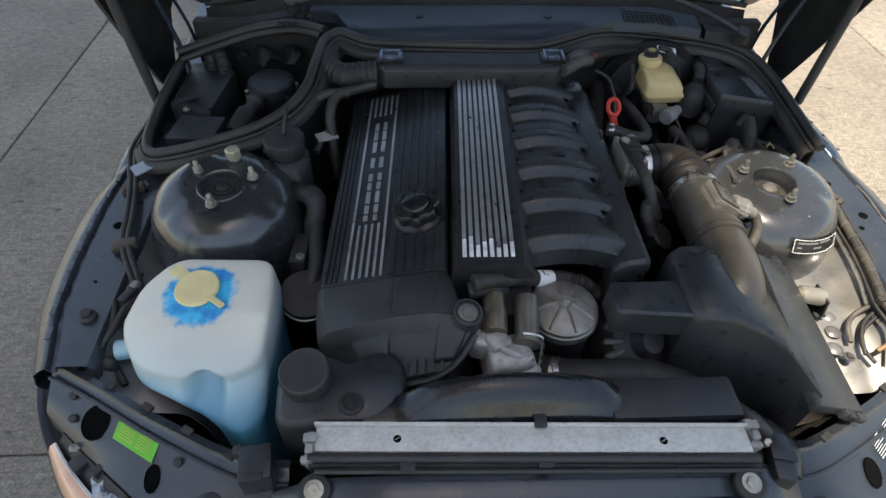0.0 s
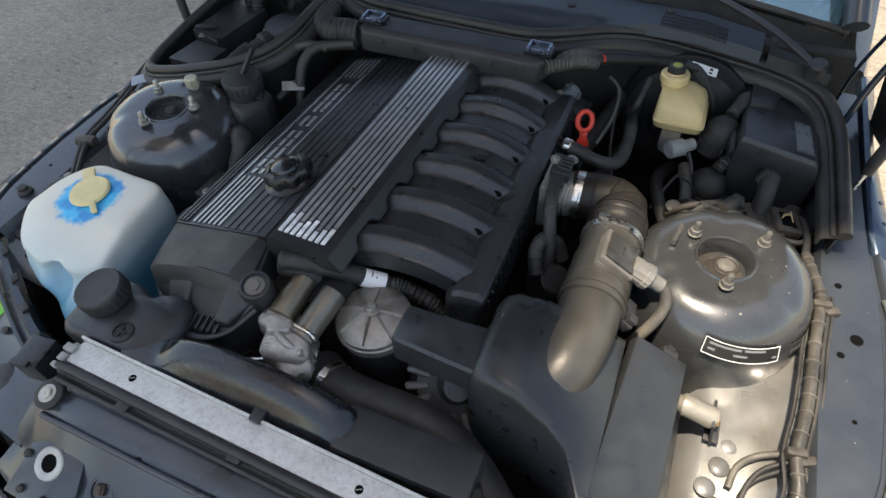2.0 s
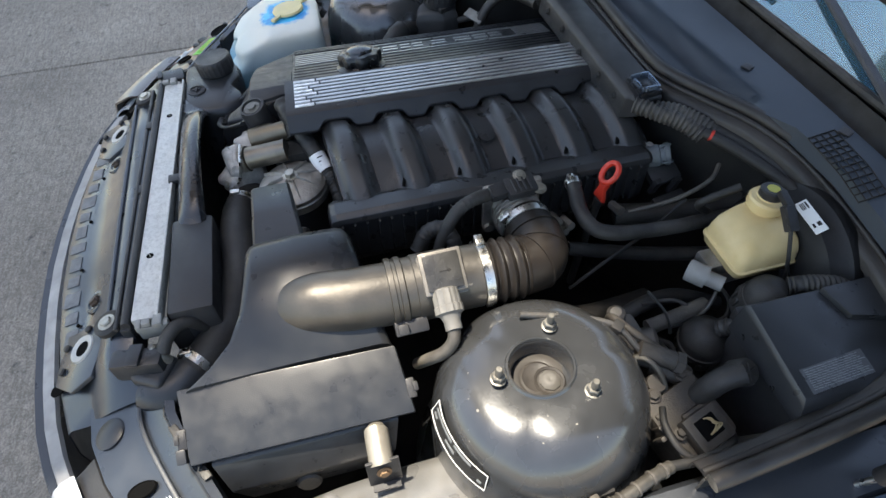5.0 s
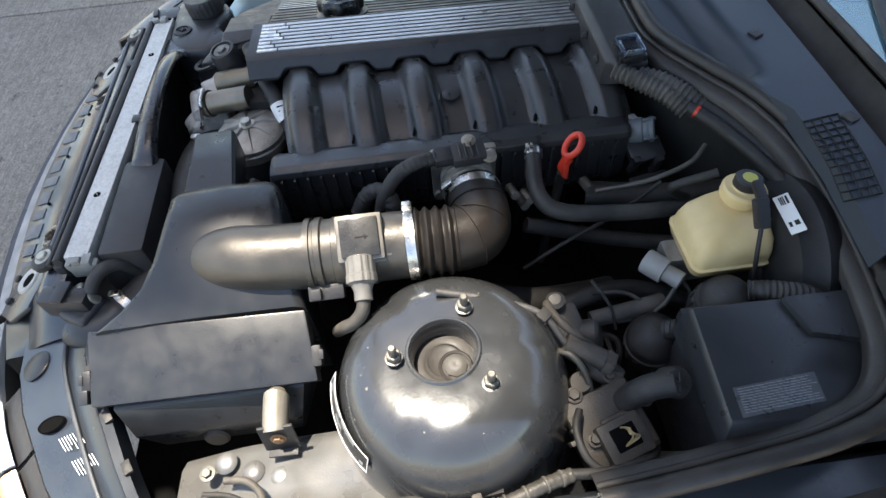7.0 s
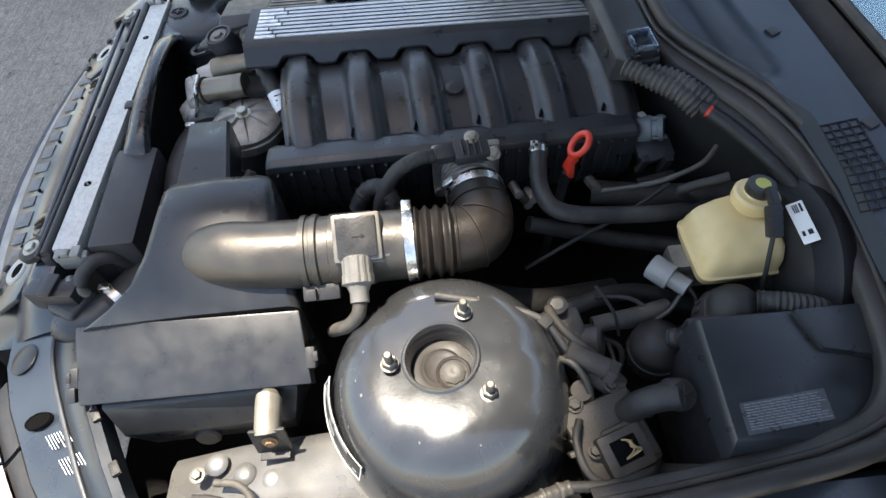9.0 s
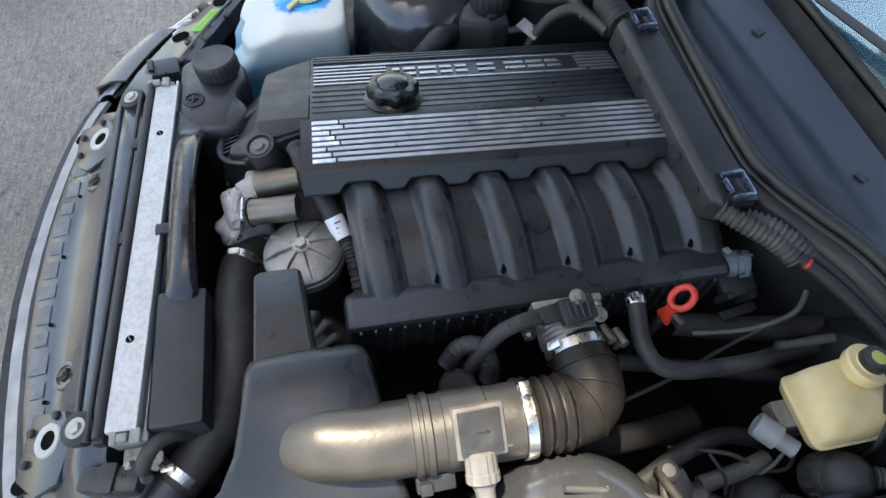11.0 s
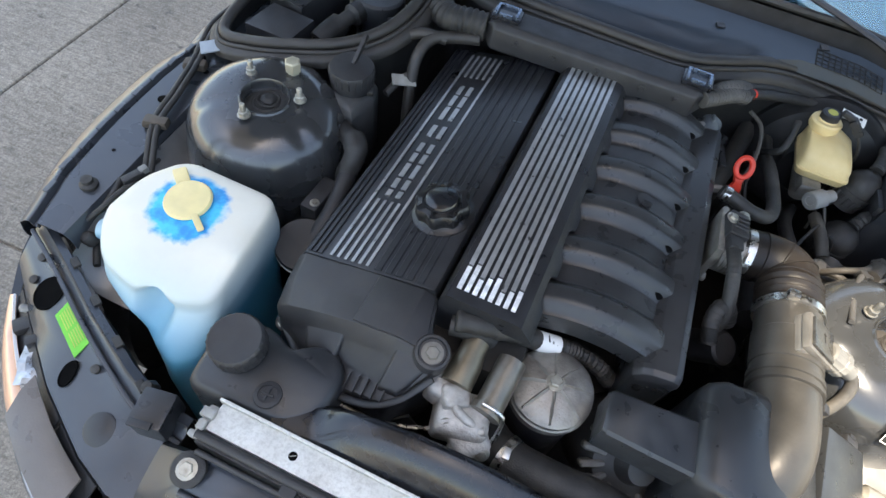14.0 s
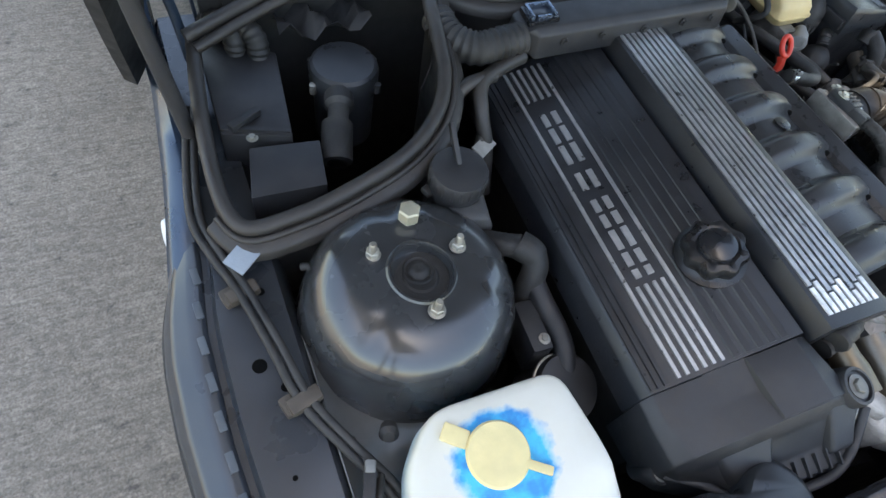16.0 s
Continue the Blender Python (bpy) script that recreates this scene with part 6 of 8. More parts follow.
prism(bm, [(-0.003, 0.006), (0.003, 0.006), (0.0, 0.011)], 0.0109, 0.0117, Matrix.Translation(sc_) @ ax.to_4x4() @ Matrix.Translation((-0.003, 0, 0)), 0)
part("flow_arrow", bm, M_DARK, sl_)
for v in (-0.033, 0.033):
    bolt("screw", sc_ + ax @ Vector((0.018, v, -0.004)), sb, 0.0034, 0.002, ax @ Vector((0, 0, 1)), 1.3, material=M_METER)
bm = B()
cd = Vector((0.86, 0.0, -0.42))
cp = Vector((0.396, 0.569, 0.752))
t_ = bmesh.new()
lathe(t_, [(0.014, -0.008), (0.0175, -0.006), (0.0175, 0.014), (0.0185, 0.015), (0.0185, 0.024), (0.014, 0.027), (0.011, 0.034), (0.011, 0.046), (0.0001, 0.047)], (0, 0, 0), (0, 0, 1), 40)
for v in t_.verts:
    if math.hypot(v.co.x, v.co.y) > 0.016:
        k = 1 + 0.025 * (1 if math.sin(14 * math.atan2(v.co.y, v.co.x)) > 0 else -1)
        v.co.x *= k
        v.co.y *= k
join(bm, t_, Matrix.Translation(cp) @ axis(cd).to_4x4())
part("round_connector", bm, mat("dusty_plastic", (0.15, 0.145, 0.135), 0.5, var=0.25, dust=0.5, dustcol=(0.26, 0.24, 0.2)), intake, "ribbed round connector", 25)
bm = B()
tube(bm, [(0.430, 0.569, 0.735), (0.446, 0.566, 0.724), (0.450, 0.552, 0.705), (0.440, 0.535, 0.68), (0.42, 0.52, 0.64)], 0.0085, 12, 6)
part("lead", bm, M_TAPE, intake)
bm = B()
box(bm, (0.402, 0.520, 0.708), (0.020, 0.045, 0.018), rot(0, 35, 0), 0.003)
box(bm, (0.410, 0.508, 0.716), (0.014, 0.014, 0.014), rot(0, 35, 0), 0.002)
part("spring_clip", bm, M_PLASTIC, intake)
bm = B()
lathe(bm, [(0.0462, -0.006), (0.0475, -0.006), (0.0475, 0.006), (0.0462, 0.006)], (0.3545, 0.632, 0.7238), (0.0, 1, 0), 48)
box(bm, (0.335, 0.632, 0.771), (0.016, 0.012, 0.010), None, 0.002)
part("clamp", bm, M_STEEL, intake, "shiny steel clamp")
bm = B()
tube(bm, [(0.3545, 0.622, 0.724), (0.355, 0.655, 0.723), (0.355, 0.690, 0.722)], 0.0435, 36, 18, rfun=lambda s, t: 1.0 if s < 0.014 else 1 + 0.07 * math.sin(2 * math.pi * (s - 0.014) / 0.0135))
part("bellows", bm, M_BOOT, intake, "ribbed brownish rubber bellows", 40)
bm = B()
tube(bm, [(0.355, 0.686, 0.722), (0.352, 0.708, 0.7215), (0.340, 0.722, 0.721), (0.318, 0.727, 0.720), (0.290, 0.725, 0.719), (0.270, 0.722, 0.7185)], 0.0425, 32, 8, rfun=lambda s, t: 1.0 - 0.10 * s / t)
elb = part("elbow", bm, M_BOOT, intake, "rubber elbow with moulded ribs", 80)
for c_, d_, r_ in (((0.352, 0.708, 0.7215), (-0.45, 1, 0), 0.0420), ((0.336, 0.7225, 0.721), (-1, 0.35, 0), 0.0408), ((0.305, 0.7262, 0.7195), (-1, -0.06, 0), 0.0398)):
    bm = B()
    lathe(bm, [(r_ - 0.002, -0.0022), (r_ + 0.0018, -0.001), (r_ + 0.0018, 0.001), (r_ - 0.002, 0.0022)], c_, d_, 40)
    part("rib", bm, M_BOOT, elb)
bm = B()
lathe(bm, [(0.0385, -0.006), (0.040, -0.006), (0.040, 0.006), (0.0385, 0.006)], (0.281, 0.7235, 0.719), (1, 0.06, 0), 44)
box(bm, (0.281, 0.690, 0.745), (0.010, 0.018, 0.012), rot(40, 0, 0), 0.002)
part("clamp", bm, M_STEEL, intake, "shiny steel clamp")

throttle = thing("throttle_body", (0.245, 0.72, 0.68), "dirty alloy throttle body with a black position sensor", "throttle body")
bm = B()
box(bm, (0.232, 0.716, 0.720), (0.012, 0.092, 0.088), None, 0.005)
lathe(bm, [(0.037, 0.0), (0.037, 0.045), (0.035, 0.047)], (0.235, 0.719, 0.719), (1, 0.04, 0), 40)
for k in range(4):
    lathe(bm, [(0.037, 0), (0.0385, 0.001), (0.0385, 0.004), (0.037, 0.005)], (0.243 + 0.007 * k, 0.719, 0.719), (1, 0.04, 0), 40)
for dy, dz in ((-0.037, 0.035), (0.037, 0.035), (-0.037, -0.035), (0.037, -0.035)):
    lathe(bm, [(0.008, 0), (0.008, 0.006), (0.0001, 0.006)], (0.238, 0.716 + dy, 0.720 + dz), (1, 0, 0), 8)
part("casting", bm, M_ALU, throttle, "dirty cast flange and barrel")
bm = B()
box(bm, (0.248, 0.722, 0.768), (0.032, 0.046, 0.018), rot(0, 12, 5), 0.004)
for k in range(4):
    box(bm, (0.252, 0.710 + 0.008 * k, 0.778), (0.022, 0.003, 0.004), rot(0, 12, 5), 0.001, 1)
box(bm, (0.248, 0.688, 0.766), (0.022, 0.026, 0.016), rot(0, 12, 8), 0.003)
part("position_sensor", bm, M_PLASTIC, throttle, "black throttle sensor")
bolt("bolt", (0.258, 0.749, 0.766), throttle, 0.0062, 0.006, (0.2, 0, 1))
bolt("bolt", (0.236, 0.724, 0.779), throttle, 0.0062, 0.006, (0.2, 0, 1))
bm = B()
tube(bm, [(0.248, 0.678, 0.765), (0.252, 0.650, 0.765), (0.258, 0.622, 0.752), (0.268, 0.600, 0.72), (0.270, 0.590, 0.68)], 0.010, 12, 12, rfun=ribbed(0.007, 0.06))
part("sensor_lead", bm, M_RUBBER, throttle)

idle = thing("idle_valve", (0.27, 0.59, 0.60), "black idle air valve with a looped rubber hose", "valve")
bm = B()
lathe(bm, [(0.026, -0.04), (0.026, 0.012), (0.022, 0.016), (0.0001, 0.016)], (0.285, 0.575, 0.665), (0.5, -0.3, 0.8), 28)
part("valve_body", bm, M_PLASTIC, idle)
bm = B()
tube(bm, [(0.262, 0.560, 0.69), (0.252, 0.578, 0.715), (0.258, 0.600, 0.725), (0.275, 0.612, 0.712), (0.288, 0.612, 0.68)], 0.012, 12, 10, rfun=ribbed(0.008, 0.07))
part("loop_hose", bm, M_RUBBER, idle)

dip = thing("dipstick", (0.255, 0.86, 0.60), "red plastic dipstick handle with a ring pull", "dipstick")
bm = B()
rd = Vector((0.12, -0.78, 0.60)).normalized()
side = Vector((0, 0, 1)).cross(rd).normalized()
upd = rd.cross(side)
cen = Vector((0.2515, 0.8645, 0.7615))
loop = [cen + side * (0.0125 * math.cos(2 * math.pi * k / 24)) + upd * (0.0165 * math.sin(2 * math.pi * k / 24)) for k in range(25)]
tube(bm, loop, 0.0046, 10, 2, cap=False)
loft(bm, [[Vector(p) + side * w + rd * h for w, h in ((-a, -0.005), (a, -0.005), (a, 0.005), (-a, 0.005))] for p, a in (((0.2525, 0.860, 0.745), 0.009), ((0.2545, 0.856, 0.735), 0.006), ((0.2555, 0.854, 0.722), 0.011), ((0.256, 0.853, 0.714), 0.011))], True, True, 0.002)
part("handle", bm, M_RED, dip, "red ring-pull handle", 50)
bm = B()
tube(bm, [(0.256, 0.853, 0.716), (0.255, 0.848, 0.66), (0.25, 0.84, 0.50)], 0.007, 12, 4)
part("guide_tube", bm, M_RUBBER, dip)

vac = thing("breather_hose", (0.30, 0.87, 0.68), "bent black rubber breather hose with a clip", "hose")
bm = B()
tube(bm, [(0.228, 0.816, 0.742), (0.250, 0.812, 0.738), (0.285, 0.808, 0.728), (0.315, 0.818, 0.719), (0.328, 0.848, 0.713), (0.330, 0.90, 0.705), (0.328, 0.96, 0.696), (0.322, 1.01, 0.688), (0.320, 1.10, 0.68)], 0.0115, 14, 8)
part("rubber", bm, M_RUBBER, vac, "", 80)
bm = B()
lathe(bm, [(0.0115, -0.005), (0.0128, -0.005), (0.0128, 0.005), (0.0115, 0.005)], (0.237, 0.8145, 0.740), (1, -0.15, -0.15), 20)
box(bm, (0.236, 0.808, 0.754), (0.010, 0.010, 0.008), None, 0.002)
part("clip", bm, M_STEEL, vac)


# ---- rear right: brake servo, reservoir, fuse box ----
servo = thing("brake_servo", (0.40, 1.06, 0.50), "large black brake servo drum with a white label", "brake servo")
bm = B()
lathe(bm, [(0.030, 0.052), (0.050, 0.050), (0.060, 0.040), (0.090, 0.036), (0.112, 0.026), (0.122, 0.008), (0.128, 0.004), (0.130, -0.004), (0.128, -0.014), (0.122, -0.02), (0.118, -0.07)], (0.412, 1.092, 0.658), (-0.04, -1, 0.12), 56)
part("drum", bm, mat("servo_paint", (0.012, 0.012, 0.013), 0.5, spec=0.3, var=0.25, dust=0.3, dustcol=(0.05, 0.046, 0.04)), servo, "black drum", 30)
bm = B()
_ex = Vector((0.056, 0.005, -0.012)).normalized()
_en = (Vector((0.12, -0.50, 0.86)) - _ex * Vector((0.12, -0.50, 0.86)).dot(_ex)).normalized()
lbm = Matrix.Translation((0.424, 1.073, 0.779)) @ Matrix((_ex, _en.cross(_ex), _en)).transposed().to_4x4()
t_ = bmesh.new()
box(t_, (0, 0, 0), (0.050, 0.017, 0.0012), None, 0.0005, 1)
join(bm, t_, lbm)
lb = part("label", bm, M_WHITE, servo, "white printed label")
for u, v, w, h in ((-0.017, 0.0045, 0.010, 0.0022), (-0.017, 0.001, 0.010, 0.0012), (-0.017, -0.001, 0.010, 0.0012), (-0.017, -0.003, 0.010, 0.0012), (0.013, 0.003, 0.006, 0.005), (0.013, -0.004, 0.006, 0.003)):
    bm = B()
    t_ = bmesh.new()
    box(t_, (u, v, 0.001), (w, h, 0.0006), None, 0)
    join(bm, t_, lbm)
    part("label_bar", bm, M_DARK, lb)

M_GRIME0 = mat("dull_pipe", (0.10, 0.095, 0.085), 0.5, metal=0.4, var=0.3)
master = thing("brake_master_cylinder", (0.39, 0.98, 0.60), "brake master cylinder with a yellowed translucent fluid reservoir", "brake reservoir")
bm = B()
tube(bm, [(0.404, 1.045, 0.672), (0.402, 0.975, 0.665)], 0.021, 24, 4)
box(bm, (0.400, 0.995, 0.688), (0.036, 0.085, 0.026), None, 0.006)
part("cylinder", bm, M_ALU, master, "dull cast cylinder")
bm = B()


def rrect(cx, cy, w, h, z, r=0.014, tilt=0.0):
    return [(x, y, z + tilt * (x - cx)) for x, y in rounded([(cx - w / 2, cy - h / 2), (cx + w / 2, cy - h / 2), (cx + w / 2, cy + h / 2), (cx - w / 2, cy + h / 2)], r, 4)]


RX, RYY, RZ = 0.406, 1.016, 0.700
loft(bm, [rrect(RX, RYY, 0.070, 0.080, RZ), rrect(RX, RYY, 0.086, 0.094, RZ + 0.006), rrect(RX, RYY, 0.090, 0.098, RZ + 0.016), rrect(RX, RYY, 0.093, 0.101, RZ + 0.0175), rrect(RX, RYY, 0.093, 0.101, RZ + 0.0205), rrect(RX - 0.001, RYY + 0.001, 0.089, 0.096, RZ + 0.022), rrect(RX - 0.002, RYY + 0.002, 0.086, 0.093, RZ + 0.036), rrect(RX - 0.005, RYY + 0.005, 0.080, 0.086, RZ + 0.047), rrect(RX - 0.014, RYY + 0.013, 0.062, 0.066, RZ + 0.057), rrect(RX - 0.024, RYY + 0.020, 0.044, 0.046, RZ + 0.061)], True, True)
res = part("reservoir", bm, M_BRAKE, master, "yellowed translucent reservoir", 50)
bm = B()
nd = (-0.05, 0.05, 1)
lathe(bm, [(0.021, -0.005), (0.021, 0.006), (0.0255, 0.007), (0.0265, 0.010), (0.0265, 0.020), (0.024, 0.023), (0.017, 0.024), (0.015, 0.029), (0.0001, 0.029)], (0.378, 1.040, 0.758), nd, 36)
part("neck_ring", bm, M_BRAKE, res, "ridged yellow neck ring")
bm = B()
lathe(bm, [(0.0165, 0.026), (0.0165, 0.036), (0.014, 0.038), (0.0001, 0.038)], (0.378, 1.040, 0.758), nd, 28)
box(bm, (0.403, 1.040, 0.799), (0.030, 0.011, 0.010), rot(0, 18, 0), 0.003)
box(bm, (0.423, 1.038, 0.785), (0.036, 0.015, 0.014), rot(0, 42, 0), 0.003)
for k in range(3):
    box(bm, (0.415 + 0.008 * k, 1.038, 0.797 - 0.007 * k), (0.003, 0.017, 0.004), rot(0, 42, 0), 0.001, 1)
part("cap", bm, M_PLASTIC, master, "black cap with its level switch plug")
bm = B()
lathe(bm, [(0.009, 0.0375), (0.0085, 0.0385), (0.0001, 0.0385)], (0.378, 1.040, 0.758), nd, 20)
part("cap_mark", bm, mat("cap_yellow", (0.55, 0.50, 0.08), 0.5), master, "small yellow symbol disc")
bm = B()
tube(bm, [(0.435, 1.037, 0.773), (0.450, 1.034, 0.752), (0.460, 1.036, 0.725), (0.462, 1.045, 0.69), (0.458, 1.05, 0.66)], 0.0028, 8, 6)
part("switch_lead", bm, M_RUBBER, master)
bm = B()
pe, pb = Vector((0.404, 0.930, 0.690)), Vector((0.442, 0.963, 0.690))
tube(bm, [pe, pe.lerp(pb, 0.15), pe.lerp(pb, 0.55)], 0.0165, 28, 3)
tube(bm, [pe.lerp(pb, 0.5), pb], 0.0115, 20, 2)
lathe(bm, [(0.0165, -0.002), (0.015, 0.0015), (0.009, 0.002), (0.008, 0.0005), (0.0001, 0.0005)], pe, pe - pb, 28)
part("pressure_switch", bm, mat("grey_switch", (0.27, 0.265, 0.25), 0.45, var=0.2, dust=0.4), master, "pale grey pressure switch")
bm = B()
tube(bm, [(0.418, 0.985, 0.650), (0.440, 0.992, 0.640), (0.455, 0.985, 0.62), (0.45, 0.96, 0.60)], 0.003, 8, 8)
part("brake_pipe", bm, M_GRIME0, master)

fuse = thing("fuse_box", (0.585, 1.01, 0.55), "black plastic fuse box with a grey printed label on its lid", "fuse box")


def fz(x, y):
    return 0.752 - 0.17 * (x - 0.515) - 0.04 * (y - 0.93)


bm = B()
lo = [(0.508, 0.925), (0.652, 0.925), (0.658, 0.99), (0.665, 1.04), (0.665, 1.135), (0.508, 1.135)]
top_ = [(0.515, 0.932), (0.636, 0.932), (0.640, 0.99), (0.648, 1.04), (0.648, 1.128), (0.515, 1.128)]
loft(bm, [[(x, y, 0.695) for x, y in lo], [(x, y, fz(x, y) - 0.008) for x, y in [((a[0] + b[0]) / 2 - 0.001, (a[1] + b[1]) / 2) for a, b in zip(lo, top_)]], [(x, y, fz(x, y)) for x, y in top_]], True, True, 0.003)
fl = part("lid", bm, M_GREYBOX, fuse, "black lid", 35)
bm = B()
box(bm, (0.582, 1.02, 0.615), (0.142, 0.175, 0.16), None, 0.006)
part("base", bm, M_PLASTIC, fuse)
bm = B()
loft(bm, [[(x, y, fz(x, y) + h) for x, y in ((0.517, 1.03), (0.560, 1.045), (0.580, 1.126), (0.517, 1.126))] for h in (-0.002, 0.009)], True, True, 0.003)
part("raised_flap", bm, M_GREYBOX, fl)
bm = B()
box(bm, (0.504, 0.955, 0.715), (0.010, 0.05, 0.022), None, 0.003)
part("catch", bm, M_PLASTIC, fl)
bm = B()
box(bm, (0.660, 0.94, 0.690), (0.014, 0.018, 0.020), None, 0.003)
part("catch", bm, M_PLASTIC, fl)
lp = [(0.604, 0.944), (0.597, 1.034), (0.627, 1.034), (0.634, 0.944)]
bm = B()
loft(bm, [[(x, y, fz(x, y) + h) for x, y in lp] for h in (-0.001, 0.0010)], True, True)
fb_lab = part("label", bm, mat("fuse_label", (0.075, 0.078, 0.082), 0.35, var=0.2), fl, "dark grey printed label")
bm = B()
random.seed(9)
for r_ in range(10):
    v = 0
    y = 0.948
    while y < 1.024:
        ln = random.uniform(0.003, 0.010)
        x0 = 0.6062 + 0.0026 * r_ - 0.07 * (y - 0.944)
        t_ = bmesh.new()
        box(t_, (x0, y + ln / 2, fz(x0, y + ln / 2) + 0.0012), (0.0011, ln, 0.0006), None, 0)
        join(bm, t_)
        y += ln + 0.0013
part("print_bar", bm, M_GREYPRINT, fb_lab)

absu = thing("pressure_unit", (0.585, 0.85, 0.50), "grimy brown-black pressure unit with stub pipes", "pressure unit")
M_GRIME = mat("grimy_block", (0.050, 0.043, 0.036), 0.6, var=0.45, scale=60, dust=0.6, dustcol=(0.10, 0.087, 0.07), bump=0.4)
bm = B()
box(bm, (0.585, 0.838, 0.615), (0.085, 0.085, 0.085), rot(10, 14, 18), 0.008, 2)
box(bm, (0.605, 0.852, 0.652), (0.045, 0.050, 0.018), rot(10, 14, 18), 0.004)
part("block", bm, M_GRIME, absu)
bm = B()
for k in range(3):
    tube(bm, [(0.607, 0.836 + 0.007 * k, 0.671), (0.611 + 0.003 * k, 0.845, 0.678), (0.620, 0.848 + 0.004 * k, 0.676), (0.627, 0.840, 0.668)], 0.0011, 6, 6)
part("bare_wires", bm, mat("copper_wire", (0.5, 0.38, 0.2), 0.4, metal=0.6), absu)
bm = B()
lathe(bm, [(0.012, -0.01), (0.014, 0.0), (0.012, 0.008), (0.0001, 0.008)], (0.545, 0.812, 0.660), (0.2, -0.2, 1), 20)
part("valve_button", bm, M_GRIME, absu)
bm = B()
tube(bm, [(0.574, 0.856, 0.660), (0.575, 0.866, 0.684), (0.575, 0.882, 0.696), (0.577, 0.902, 0.703)], 0.0150, 22, 5)
part("plug_elbow", bm, M_RUBBER, absu, "black rubber elbow plug")
bm = B()
lathe(bm, [(0.0165, -0.020), (0.0180, 0.0), (0.015, 0.006), (0.0001, 0.007)], (0.577, 0.904, 0.704), (0.45, 0.2, 0.85), 24)
for k in range(3):
    box(bm, Vector((0.577, 0.904, 0.704)) + Vector((0.45, 0.2, 0.85)).normalized() * 0.0068, (0.022, 0.0025, 0.003), axis((0.45, 0.2, 0.85)) @ rot(0, 0, 60 * k), 0.0008, 1)
part("star_cap", bm, M_RUBBER, absu, "dusty cap with a star moulding")
bm = B()
box(bm, (0.616, 0.842, 0.660), (0.046, 0.052, 0.020), rot(4, 14, 18), 0.004)
sk_ = part("socket", bm, M_GRIME, absu)
bm = B()
box(bm, (0.6175, 0.842, 0.6695), (0.026, 0.030, 0.003), rot(4, 14, 18), 0.002)
part("socket_mouth", bm, M_HOLE, sk_)
bm = B()
tube(bm, [(0.505, 0.800, 0.690), (0.520, 0.828, 0.682), (0.532, 0.848, 0.676)], 0.0125, 16, 5)
lathe(bm, [(0.0125, -0.006), (0.0155, -0.005), (0.0155, 0.006), (0.0125, 0.007)], (0.531, 0.846, 0.6765), (0.5, 0.85, -0.2), 6)
part("pipe_end", bm, M_GRIME, absu)
for pts, r_, m_ in (([(0.500, 0.775, 0.668), (0.520, 0.800, 0.690), (0.540, 0.815, 0.680), (0.556, 0.822, 0.655)], 0.0040, M_GRIME0),
                    ([(0.430, 0.800, 0.655), (0.452, 0.790, 0.690), (0.485, 0.800, 0.700), (0.515, 0.835, 0.680), (0.540, 0.862, 0.662)], 0.0055, M_GRIME),
                    ([(0.470, 0.870, 0.620), (0.500, 0.868, 0.628), (0.530, 0.850, 0.632), (0.552, 0.84, 0.64)], 0.003, M_GRIME0),
                    ([(0.440, 0.960, 0.672), (0.452, 0.945, 0.655), (0.458, 0.920, 0.640), (0.452, 0.890, 0.625)], 0.003, M_GRIME0),
                    ([(0.43, 0.85, 0.70), (0.455, 0.872, 0.672), (0.470, 0.880, 0.640)], 0.0022, M_RUBBER),
                    ([(0.580, 0.800, 0.668), (0.606, 0.790, 0.672), (0.640, 0.800, 0.664), (0.660, 0.84, 0.655)], 0.0045, M_RUBBER),
                    ([(0.625, 0.880, 0.640), (0.642, 0.860, 0.660), (0.650, 0.82, 0.664), (0.648, 0.775, 0.665)], 0.006, M_RUBBER)):
    bm = B()
    tube(bm, pts, r_, 10, 6)
    part("thin_pipe", bm, m_, absu)
for p, r_ in (((0.560, 0.800, 0.662), 0.007), ((0.612, 0.812, 0.655), 0.006), ((0.575, 0.880, 0.660), 0.006), ((0.545, 0.845, 0.668), 0.006)):
    bolt("bolt", p, absu, r_, 0.007, (0.1, -0.1, 1), 1.4, material=M_GRIME)
for k in range(5):
    bm = B()
    box(bm, (0.552 + 0.014 * k, 0.806 - 0.004 * k, 0.640), (0.006, 0.010, 0.040), rot(10, 14, 18), 0.002)
    part("cooling_rib", bm, M_GRIME, absu)

